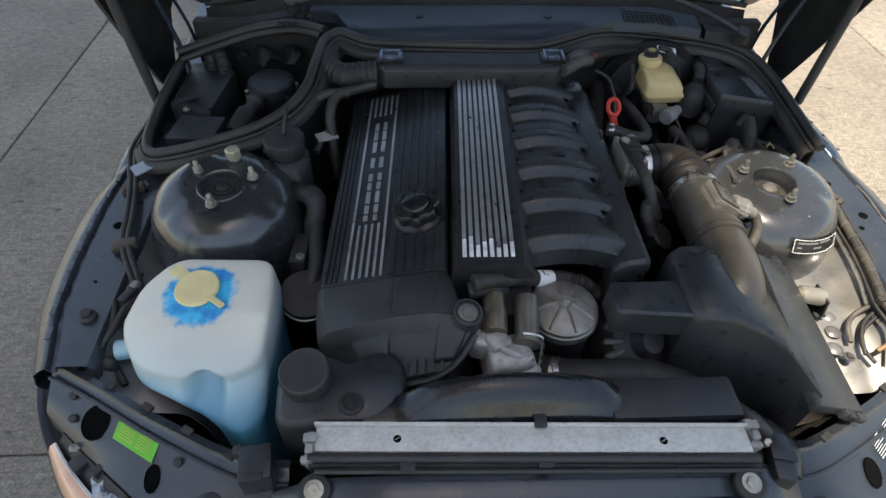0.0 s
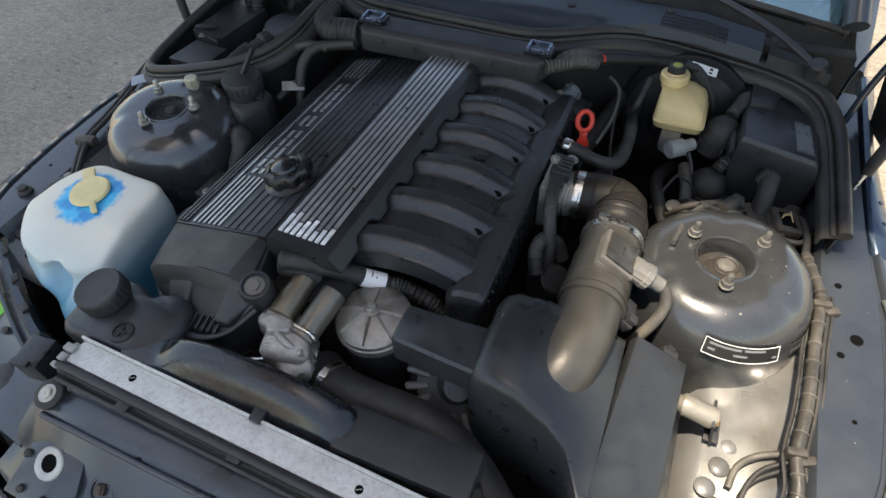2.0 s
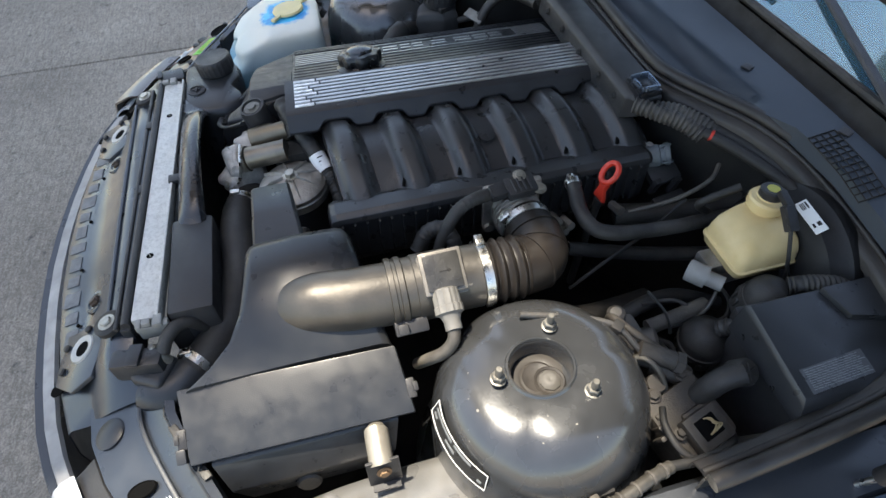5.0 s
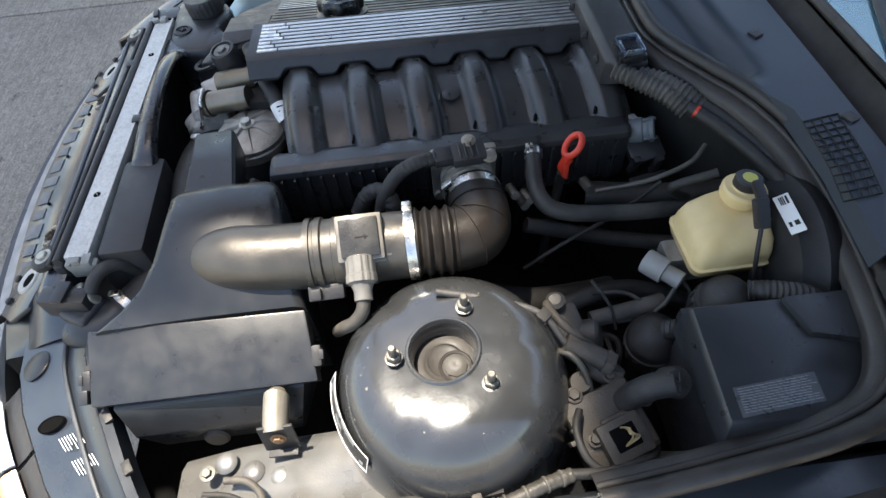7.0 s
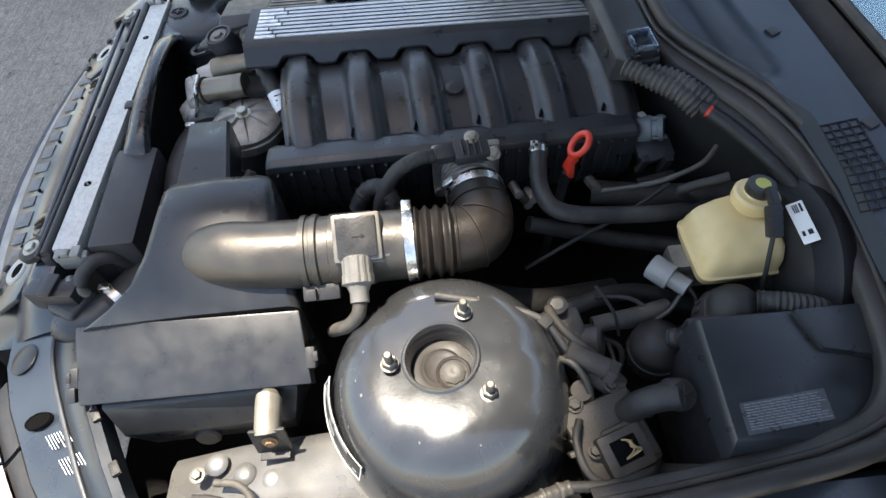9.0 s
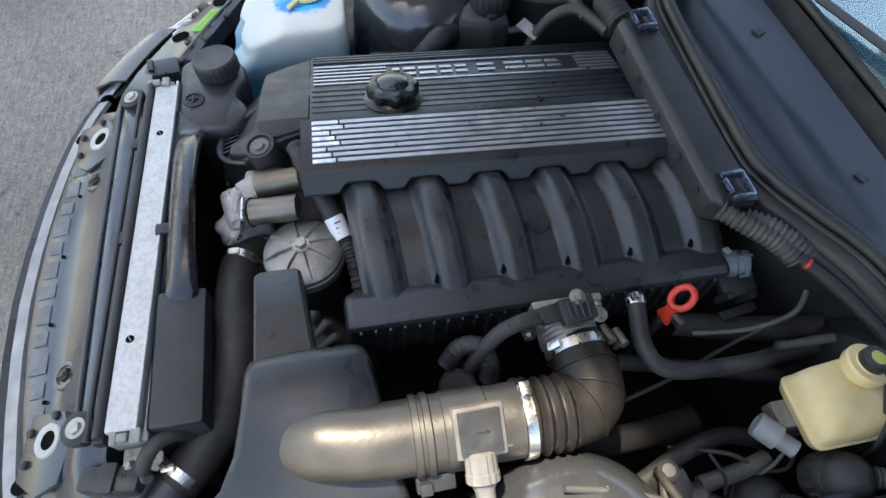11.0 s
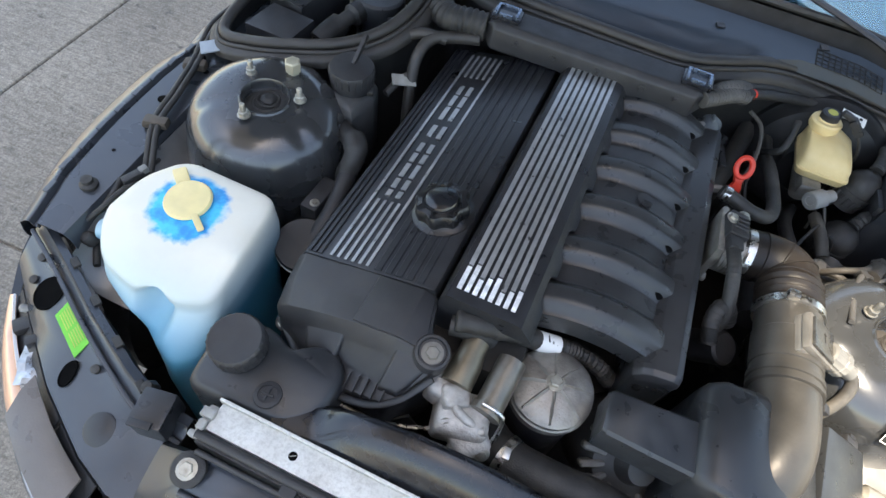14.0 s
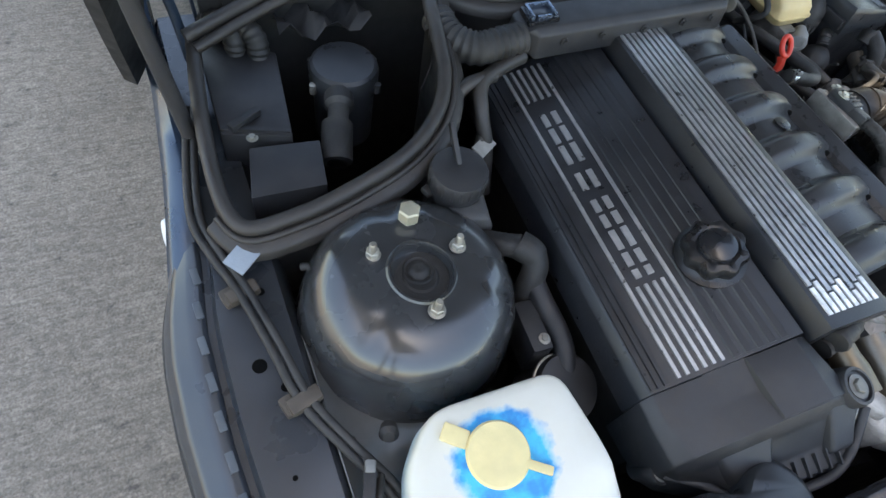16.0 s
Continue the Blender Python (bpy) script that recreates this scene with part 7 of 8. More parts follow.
for nm, p, d, r, hp in (("round_plug", (0.489, 0.924, 0.640), (0.1, -0.15, 1), 0.034, [(0.494, 0.930, 0.668), (0.506, 0.945, 0.682), (0.522, 0.955, 0.674), (0.53, 0.96, 0.64)]), ("round_plug", (0.486, 0.998, 0.708), (0.2, 0.1, 1), 0.031, [(0.492, 1.010, 0.734), (0.502, 1.035, 0.742), (0.512, 1.070, 0.738), (0.52, 1.10, 0.71)])):
    th = thing("wiring_plug", p, "round black rubber-booted wiring plug", "plug", "round wiring plugs")
    bm = B()
    lathe(bm, [(r, -0.045), (r, -0.02), (r * 1.06, -0.019), (r * 1.06, -0.010), (r, -0.009), (r, 0.0), (r * 0.9, 0.010), (r * 0.6, 0.022), (r * 0.35, 0.028), (0.0001, 0.029)], p, d, 32)
    part("boot", bm, M_RUBBER, th, "", 40)
    for k in range(16):
        a = 2 * math.pi * k / 16
        bm = B()
        t_ = bmesh.new()
        box(t_, (r * 1.0, 0, -0.028), (0.006, 0.006, 0.016), None, 0.001, 1)
        join(bm, t_, Matrix.Translation(p) @ axis(d).to_4x4() @ Matrix.Rotation(a, 4, "Z"))
        part("grip_rib", bm, M_RUBBER, th)
    bm = B()
    tube(bm, hp, 0.012, 14, 12, rfun=ribbed(0.006, 0.08))
    part("ribbed_sleeve", bm, M_RUBBER, th)

sol = thing("fuel_valve", (0.455, 0.81, 0.55), "dusty grey valve block with unions and thin pipes", "valve")
bm = B()
M_DULL = mat("dull_grey_metal", (0.11, 0.105, 0.10), 0.5, metal=0.5, var=0.3, dust=0.5, dustcol=(0.12, 0.10, 0.08), bump=0.3)
box(bm, (0.452, 0.815, 0.630), (0.05, 0.045, 0.05), rot(0, 20, 15), 0.008)
lathe(bm, [(0.020, -0.02), (0.022, 0.012), (0.017, 0.016), (0.0001, 0.016)], (0.470, 0.845, 0.632), (0.2, 0.8, 0.3), 22)
lathe(bm, [(0.012, -0.02), (0.013, 0.012), (0.008, 0.016), (0.0001, 0.016)], (0.435, 0.808, 0.660), (0, -0.2, 1), 16)
part("valve_block", bm, M_DULL, sol)
bm = B()
tube(bm, [(0.440, 0.80, 0.665), (0.452, 0.790, 0.680), (0.475, 0.787, 0.675), (0.498, 0.800, 0.660), (0.515, 0.82, 0.655)], 0.006, 10, 8)
tube(bm, [(0.515, 0.82, 0.655), (0.548, 0.86, 0.655)], 0.013, 14, 4)
tube(bm, [(0.455, 0.85, 0.645), (0.45, 0.90, 0.648), (0.44, 0.95, 0.645)], 0.011, 12, 5)
part("union_pipe", bm, M_TAPE, sol)
bm = B()
tube(bm, [(0.46, 0.86, 0.62), (0.475, 0.885, 0.615), (0.50, 0.88, 0.60), (0.51, 0.86, 0.58)], 0.004, 8, 6)
tube(bm, [(0.40, 0.84, 0.62), (0.43, 0.90, 0.66), (0.455, 0.935, 0.64)], 0.003, 8, 6)
part("thin_lead", bm, M_RUBBER, sol)

strap = thing("steel_pipe", (0.47, 0.74, 0.70), "thin clipped pipe running past the turret", "pipe")
bm = B()
tube(bm, [(0.44, 0.655, 0.735), (0.455, 0.725, 0.722), (0.475, 0.775, 0.712), (0.505, 0.80, 0.690), (0.525, 0.825, 0.665)], 0.0045, 10, 8)
part("pipe_run", bm, M_DULL, strap)
bm = B()
box(bm, (0.478, 0.778, 0.712), (0.014, 0.016, 0.010), rot(0, 10, 40), 0.002)
part("p_clip", bm, M_RUBBER, strap)

# ---- cable duct, seals and bulkhead at the back ----
M_LOOM2 = mat("dusty_sleeve", (0.055, 0.052, 0.048), 0.5, var=0.3, scale=80, dust=0.5, dustcol=(0.12, 0.11, 0.095), bump=0.2)
duct = thing("cable_duct", (-0.045, 0.955, 0.74), "black plastic cable duct across the bulkhead with two metal clips", "cable duct")
bm = B()
loft(bm, [[(x, 0.930 + 0.02 * e, 0.768 + 0.01 * e), (x, 0.934 + 0.02 * e, 0.806 - 0.01 * e), (x, 0.945, 0.814 - 0.01 * e), (x, 0.990, 0.818 - 0.01 * e), (x, 0.995, 0.77)] for x, e in ((-0.245, 1), (-0.225, 0), (0.140, 0), (0.155, 1))], True, True, 0.003)
db = part("duct_body", bm, M_PLASTIC, duct)
for x in (-0.18, -0.11, -0.03, 0.05, 0.11):
    bolt("stud", (x, 0.931, 0.792), db, 0.0045, 0.005, (0, -1, 0.1), 1.5, material=M_PLASTIC)
for x in (-0.212, 0.132):
    bm = B()
    box(bm, (x, 0.968, 0.817), (0.052, 0.036, 0.010), rot(4, 0, 0), 0.003)
    cl = part("clip", bm, M_SHINY, duct, "glossy black clip")
    bm = B()
    for dx in (-0.019, 0.019):
        box(bm, (x + dx, 0.968, 0.824), (0.005, 0.030, 0.008), rot(4, 0, 0), 0.0015)
    box(bm, (x, 0.982, 0.824), (0.040, 0.005, 0.008), rot(4, 0, 0), 0.0015)
    box(bm, (x, 0.955, 0.823), (0.024, 0.005, 0.006), rot(4, 0, 0), 0.0015)
    part("clip_rim", bm, mat("clip_metal", (0.20, 0.25, 0.32), 0.25, metal=0.8, var=0.2), cl, "bright metal rim")
bm = B()
tube(bm, [(-0.242, 0.955, 0.790), (-0.275, 0.952, 0.790), (-0.315, 0.955, 0.785), (-0.345, 0.985, 0.785), (-0.35, 1.03, 0.79)], 0.024, 18, 20, rfun=ribbed(0.011, 0.06))
part("ribbed_end", bm, M_RUBBER, duct, "ribbed rubber end sleeve", 30)
bm = B()
tube(bm, [(-0.245, 0.935, 0.775), (-0.285, 0.925, 0.770), (-0.325, 0.905, 0.765), (-0.338, 0.87, 0.745), (-0.335, 0.84, 0.70), (-0.33, 0.82, 0.62)], 0.011, 12, 8)
tube(bm, [(-0.30, 0.915, 0.765), (-0.35, 0.905, 0.768), (-0.40, 0.88, 0.745)], 0.010, 12, 6)
part("branch_lead", bm, M_SEAL, duct)
for k in range(2):
    bm = B()
    o = 0.032 * k
    tube(bm, [(0.152 + o * 0.4, 0.945 + o, 0.800 - o * 0.2), (0.176 + o * 0.3, 0.968 + o, 0.798), (0.205 + o * 0.2, 1.000 + o * 0.8, 0.792), (0.230, 1.024 + o * 0.7, 0.780)], 0.0125, 14, 24, rfun=ribbed(0.0075, 0.13))
    part("ribbed_sleeve", bm, M_LOOM2, duct, "dusty ribbed sleeve", 20)
    bm = B()
    tube(bm, [(0.230, 1.024 + o * 0.7, 0.786), (0.275, 1.058 + o * 0.6, 0.778), (0.345, 1.095 + o * 0.5, 0.765), (0.43, 1.118 + o * 0.3, 0.752), (0.51, 1.115, 0.735), (0.53, 1.12, 0.66)], 0.009, 12, 8)
    part("cable", bm, M_RUBBER, duct)
bm = B()
tube(bm, [(0.239, 1.0312, 0.7850), (0.242, 1.034, 0.7845)], 0.0092, 12, 2)
part("red_band", bm, M_RED, duct)

conn = thing("grey_connector", (0.185, 0.985, 0.70), "pale blue-grey round connector on a black bracket", "connector")
bm = B()
lathe(bm, [(0.0001, -0.022), (0.017, -0.022), (0.0185, -0.020), (0.0185, -0.004), (0.0165, -0.002), (0.0165, 0.004), (0.019, 0.006), (0.019, 0.012), (0.014, 0.014), (0.0001, 0.014)], (0.196, 0.990, 0.722), (0.30, 0.90, 0.25), 32)
for a in range(4):
    box(bm, (0.196 + 0.019 * math.cos(a * 1.57), 0.992, 0.722 + 0.019 * math.sin(a * 1.57)), (0.005, 0.020, 0.005), None, 0.001, 1)
part("shell", bm, mat("blue_grey_plastic", (0.12, 0.14, 0.155), 0.5, var=0.25, dust=0.5, dustcol=(0.14, 0.13, 0.11)), conn, "pale blue-grey shell")
bm = B()
box(bm, (0.214, 0.990, 0.696), (0.034, 0.050, 0.016), rot(10, 25, 10), 0.003)
box(bm, (0.228, 0.972, 0.684), (0.010, 0.012, 0.034), rot(0, 15, 10), 0.002)
box(bm, (0.232, 1.004, 0.684), (0.010, 0.012, 0.038), rot(0, 15, 10), 0.002)
box(bm, (0.246, 0.990, 0.668), (0.014, 0.060, 0.014), rot(0, 10, 10), 0.003)
part("bracket", bm, M_PLASTIC, conn)
bm = B()
box(bm, (0.180, 0.975, 0.725), (0.012, 0.010, 0.022), rot(0, 0, 20), 0.002)
part("latch", bm, M_CHALK, conn, "pale latch")

mess = thing("engine_leads", (0.29, 0.92, 0.55), "dusty leads and vacuum pipes behind the manifold", "cables")
for pts, r, m_ in (([(0.275, 0.90, 0.690), (0.29, 0.965, 0.715), (0.285, 1.02, 0.735), (0.26, 1.05, 0.74)], 0.0035, M_TAPE),
                   ([(0.24, 0.90, 0.650), (0.265, 0.99, 0.655), (0.29, 1.10, 0.67)], 0.018, M_RUBBER),
                   ([(0.33, 0.79, 0.60), (0.32, 0.86, 0.645), (0.30, 0.93, 0.665), (0.29, 0.985, 0.71)], 0.003, M_RUBBER),
                   ([(0.28, 0.80, 0.64), (0.285, 0.86, 0.62), (0.30, 0.95, 0.60), (0.34, 1.10, 0.60)], 0.012, M_RUBBER),
                   ([(0.44, 0.78, 0.63), (0.41, 0.86, 0.63), (0.40, 0.93, 0.62), (0.42, 1.0, 0.60)], 0.012, M_RUBBER),
                   ([(0.31, 1.02, 0.69), (0.325, 0.98, 0.735), (0.335, 1.03, 0.765)], 0.006, M_RUBBER),
                   ([(0.55, 0.78, 0.60), (0.60, 0.83, 0.585), (0.63, 0.88, 0.60), (0.645, 0.93, 0.62)], 0.016, M_TAPE),
                   ([(0.36, 0.70, 0.60), (0.37, 0.80, 0.57), (0.36, 0.92, 0.56)], 0.02, M_DARK)):
    bm = B()
    tube(bm, pts, r, 10, 8)
    part("lead", bm, m_, mess)
bm = B()
box(bm, (0.628, 0.872, 0.605), (0.022, 0.03, 0.024), rot(0, 0, 30), 0.005)
part("pale_collar", bm, mat("pale_collar", (0.42, 0.43, 0.44), 0.5, var=0.2), mess, "pale grey collar")
for x, y, z, r in ((0.262, 0.785, 0.69, 0.007), (0.266, 0.805, 0.68, 0.007), (0.262, 0.80, 0.665, 0.007), (0.25, 0.90, 0.67, 0.008)):
    bm = B()
    lathe(bm, [(r, -0.02), (r, 0.006), (0.0001, 0.007)], (x, y, z), (1, 0.2, 0.2), 8)
    part("nut", bm, M_ALU, mess)

seal = thing("bonnet_seal", (0, 1.0, 0.70), "thick brownish-black rubber seal edging the bulkhead", "rubber seal")
SL = [(-0.690, 1.10, 0.752), (-0.704, 1.00, 0.735), (-0.712, 0.90, 0.718), (-0.709, 0.83, 0.708), (-0.690, 0.796, 0.705), (-0.640, 0.790, 0.714), (-0.572, 0.794, 0.730), (-0.475, 0.820, 0.750), (-0.415, 0.862, 0.768), (-0.384, 0.915, 0.786), (-0.372, 0.975, 0.802), (-0.358, 1.045, 0.816), (-0.325, 1.072, 0.822), (-0.285, 1.045, 0.822), (-0.235, 1.028, 0.820), (-0.10, 1.020, 0.820), (0.06, 1.014, 0.820), (0.120, 1.022, 0.820), (0.185, 1.056, 0.819), (0.250, 1.100, 0.812), (0.330, 1.132, 0.800), (0.430, 1.140, 0.786), (0.530, 1.132, 0.776), (0.600, 1.118, 0.766), (0.645, 1.085, 0.755), (0.668, 1.02, 0.742), (0.678, 0.93, 0.728), (0.684, 0.85, 0.716), (0.687, 0.79, 0.708)]


def offset(P, d, dz):
    S = spline(P, 5)
    out = []
    for i, p in enumerate(S):
        t = (S[min(i + 1, len(S) - 1)] - S[max(i - 1, 0)]).normalized()
        n_ = Vector((t.y, -t.x, 0)).normalized()
        out.append(p + n_ * d + Vector((0, 0, dz)))
    return out


bm = B()
tube(bm, offset(SL, 0.0, 0.0), 0.0105, 12, 2)
part("bulb", bm, M_SEAL, seal, "", 80)
bm = B()
tube(bm, offset(SL[3:], 0.0145, -0.006), 0.0045, 10, 2)
part("lip", bm, M_SEAL, seal, "", 80)
bm = B()
sheet(bm, [list(q) for q in zip(*[offset(SL[3:], d, dz) for d, dz in ((0.006, -0.004), (0.012, -0.006), (0.020, -0.0085), (0.028, -0.0125), (0.031, -0.017), (0.032, -0.028))])], 0.003)
part("flat_band", bm, M_SEAL, seal, "", 60)
bm = B()
S_ = offset(SL, 0.010, -0.012)
rows = [[p, p + Vector((0, 0, -0.03)), Vector((p.x, p.y, 0.5)), Vector((p.x, p.y, 0.26))] for p in S_]
sheet(bm, rows, 0.003)
part("bulkhead_panel", bm, M_BULK, car, "dark painted bulkhead panel", 60)
bm = B()
tube(bm, [(-0.70, 1.09, 0.765), (-0.55, 1.135, 0.795), (-0.44, 1.13, 0.815), (-0.36, 1.085, 0.82)], 0.010, 10, 8)
tube(bm, [(-0.69, 1.075, 0.755), (-0.55, 1.120, 0.785), (-0.44, 1.115, 0.805), (-0.37, 1.075, 0.812)], 0.008, 10, 8)
part("back_lip", bm, M_SEAL, seal, "", 80)

# ---- rear left well ----
ecu = thing("control_unit_box", (-0.635, 1.01, 0.55), "black plastic control unit box with a stepped cover", "control box")
bm = B()
prism(bm, [(-0.690, 0.942), (-0.600, 0.915), (-0.580, 1.085), (-0.645, 1.125), (-0.685, 1.12)], 0.58, 0.722, None, 0.004)
part("case", bm, M_PLASTIC, ecu)
bm = B()
loft(bm, [[(-0.676, 0.835, z), (-0.578, 0.830, z), (-0.566, 0.905, z + 0.004), (-0.660, 0.915, z + 0.004)] for z in (0.56, 0.712)], True, True, 0.003)
part("step_cover", bm, M_PLASTIC, ecu)
bm = B()
loft(bm, [[(-0.688, 0.948, z0), (-0.602, 0.920, z0), (-0.600, 0.926, z1), (-0.686, 0.955, z1)] for z0, z1 in ((0.721, 0.721), (0.726, 0.726))], True, True)
box(bm, (-0.655, 0.955, 0.728), (0.05, 0.012, 0.012), rot(0, 0, 30), 0.003)
part("ridge", bm, M_PLASTIC, ecu)
bolt("screw", (-0.652, 0.928, 0.719), ecu, 0.005, 0.005)
for x, y in ((-0.635, 1.10), (-0.605, 1.085)):
    bm = B()
    tube(bm, [(x, y, 0.715), (x, y + 0.01, 0.742), (x - 0.012, y + 0.03, 0.752), (x - 0.03, y + 0.05, 0.74)], 0.016, 14, 14, rfun=ribbed(0.009, 0.06))
    part("cable_boot", bm, M_RUBBER, ecu)

canister = thing("vacuum_canister", (-0.492, 1.03, 0.58), "round black canister with a short hose stub", "canister")
bm = B()
lathe(bm, [(0.046, -0.14), (0.048, -0.03), (0.053, -0.028), (0.053, -0.010), (0.051, -0.004), (0.046, 0.0), (0.0001, 0.001)], (-0.490, 1.035, 0.728), (0, 0, 1), 44)
cb = part("drum", bm, M_GREYBOX, canister, "", 30)
for k in range(6):
    a = 2 * math.pi * k / 6 + 0.3
    bm = B()
    lathe(bm, [(0.0055, -0.012), (0.0055, 0.004), (0.0001, 0.005)], (-0.490 + 0.056 * math.cos(a), 1.035 + 0.056 * math.sin(a), 0.705), (0, 0, 1), 8)
    part("screw", bm, M_ZINC if k % 3 == 0 else M_PLASTIC, cb)
bm = B()
tube(bm, [(-0.512, 0.990, 0.705), (-0.520, 0.965, 0.705), (-0.532, 0.935, 0.70)], 0.019, 20, 5, rfun=lambda s, t: 1.15 if s / t < 0.35 else 0.8)
tube(bm, [(-0.530, 0.940, 0.70), (-0.542, 0.905, 0.692), (-0.548, 0.885, 0.685)], 0.0225, 22, 4)
st_ = part("stub", bm, M_RUBBER, canister)
bm = B()
lathe(bm, [(0.0001, 0.001), (0.010, 0.001), (0.012, 0.003), (0.014, 0.001)], (-0.5485, 0.8835, 0.6845), (-0.3, -0.9, -0.2), 20)
part("stub_mouth", bm, M_HOLE, st_)
bm = B()
random.seed(11)
rows = []
for i in range(9):
    rows.append([(-0.57 + 0.018 * i, 1.095 + 0.012 * j, 0.738 + 0.016 * math.sin(i * 1.7 + j * 0.9) + 0.012 * random.random()) for j in range(5)])
sheet(bm, rows, 0.0015)
bag = thing("crumpled_sheet", (-0.50, 1.11, 0.76), "crumpled glossy black plastic sheet tucked behind the canister", "plastic sheet")
part("film", bm, M_PLASTIC, bag, "", 70)

M_DUSTBOX = mat("dusty_grey_plastic", (0.050, 0.050, 0.050), 0.55, var=0.25, dust=0.5, dustcol=(0.11, 0.10, 0.09), bump=0.15)
ps = thing("power_steering_reservoir", (-0.41, 0.75, 0.60), "black power steering reservoir with a round dipstick cap", "fluid reservoir")
bm = B()
lathe(bm, [(0.034, -0.05), (0.035, -0.022), (0.038, -0.020), (0.039, 0.010), (0.037, 0.014), (0.030, 0.015), (0.0001, 0.0145)], (-0.418, 0.772, 0.745), (0, -0.05, 1), 36)
pc = part("screw_cap", bm, M_PLASTIC, ps, "round ribbed black cap")
for k in range(20):
    a = 2 * math.pi * k / 20
    bm = B()
    box(bm, (-0.418 + 0.0385 * math.cos(a), 0.772 + 0.0385 * math.sin(a), 0.745), (0.003, 0.004, 0.020), rot(0, 0, math.degrees(a)), 0.001, 1)
    part("grip_rib", bm, M_PLASTIC, pc)
bm = B()
box(bm, (-0.416, 0.800, 0.775), (0.007, 0.055, 0.010), rot(35, 0, -4), 0.002)
part("handle", bm, M_PLASTIC, pc)
bm = B()
loft(bm, [[(-0.450 + d, 0.722 + d, z), (-0.386 - d, 0.708 + d, z), (-0.374 - d, 0.770, z), (-0.382 - d, 0.806 - d, z), (-0.446 + d, 0.806 - d, z)] for z, d in ((0.56, 0.0), (0.700, 0.0), (0.714, 0.005), (0.718, 0.012))], True, True, 0.004)
part("body", bm, M_DUSTBOX, ps, "dusty moulded grey-black body")
for a, q in ((-0.458, 0.775), (-0.380, 0.768)):
    bm = B()
    box(bm, (a, q, 0.722), (0.012, 0.016, 0.010), rot(0, 0, 20), 0.003)
    part("cap_clip", bm, M_RUBBER, ps)
bm = B()
tube(bm, [(-0.405, 0.722, 0.672), (-0.396, 0.700, 0.682), (-0.380, 0.682, 0.692), (-0.362, 0.668, 0.700)], 0.016, 20, 6, rfun=ribbed(0.010, 0.05))
tube(bm, [(-0.365, 0.672, 0.700), (-0.352, 0.655, 0.697), (-0.350, 0.640, 0.682), (-0.358, 0.630, 0.655), (-0.36, 0.625, 0.60)], 0.018, 20, 6, rfun=lambda s, t: 1.12 if s / t < 0.22 else 1)
part("elbow_hose", bm, M_RUBBER, ps, "dusty rubber elbow", 50)
bm = B()
box(bm, (-0.345, 0.832, 0.716), (0.045, 0.022, 0.004), rot(20, 10, 35), 0.001)
part("tag", bm, M_CHALK, ps, "pale foil tag")
bm = B()
tube(bm, [(-0.338, 0.855, 0.72), (-0.355, 0.83, 0.71), (-0.365, 0.80, 0.70)], 0.007, 10, 5)
part("lead", bm, M_RUBBER, ps)

pump = thing("pump_pulley", (-0.352, 0.470, 0.45), "black pump pulley with a bright rim low beside the engine", "pump")
bm = B()
lathe(bm, [(0.030, -0.10), (0.040, -0.03), (0.044, -0.012), (0.046, 0.0), (0.043, 0.006), (0.020, 0.009), (0.0001, 0.009)], (-0.362, 0.490, 0.622), (0.1, -0.35, 1), 36)
part("pump_body", bm, M_PLASTIC, pump, "", 40)
bm = B()
lathe(bm, [(0.0455, -0.012), (0.0475, -0.011), (0.0475, -0.007), (0.0455, -0.006)], (-0.362, 0.490, 0.622), (0.1, -0.35, 1), 36)
part("rim", bm, M_ZINC, pump, "thin metal rim")
bm = B()
tube(bm, [(-0.352, 0.632, 0.665), (-0.350, 0.60, 0.655), (-0.346, 0.56, 0.645), (-0.348, 0.53, 0.635), (-0.358, 0.50, 0.615)], 0.015, 16, 6)
part("feed_hose", bm, M_PLASTIC, pump, "", 80)
bm = B()
box(bm, (-0.378, 0.575, 0.62), (0.030, 0.075, 0.07), rot(0, 0, -4), 0.006)
part("side_block", bm, M_PLASTIC, pump)
bolt("bolt", (-0.374, 0.552, 0.655), pump, 0.005, 0.005)

tower_bits = thing("ground_stud", (-0.506, 0.727, 0.70), "pale hexagon nut on a raised post beside the turret", "nut")
bm = B()
lathe(bm, [(0.011, -0.045), (0.011, -0.005), (0.014, -0.004), (0.014, 0.012), (0.012, 0.014), (0.0001, 0.014)], (-0.506, 0.728, 0.750), (0, 0, 1), 6)
part("nut_post", bm, mat("pale_nut", (0.50, 0.46, 0.34), 0.45, metal=0.5, var=0.25, dust=0.3), tower_bits)

# leads along the wing on the car's right
wl = thing("wing_wiring", (-0.70, 0.7, 0.66), "black cables clipped along the inner wing flange", "cables")
CL = [(-0.718, 1.02, 0.70), (-0.738, 0.93, 0.682), (-0.748, 0.845, 0.676), (-0.735, 0.785, 0.674), (-0.716, 0.728, 0.672), (-0.697, 0.643, 0.670), (-0.683, 0.573, 0.668), (-0.651, 0.508, 0.655), (-0.620, 0.452, 0.640), (-0.60, 0.40, 0.60)]
for d in (-0.005, 0.006):
    bm = B()
    tube(bm, [(x + d, y, z + abs(d)) for x, y, z in CL], 0.0052, 10, 6)
    part("cable", bm, M_RUBBER, wl)
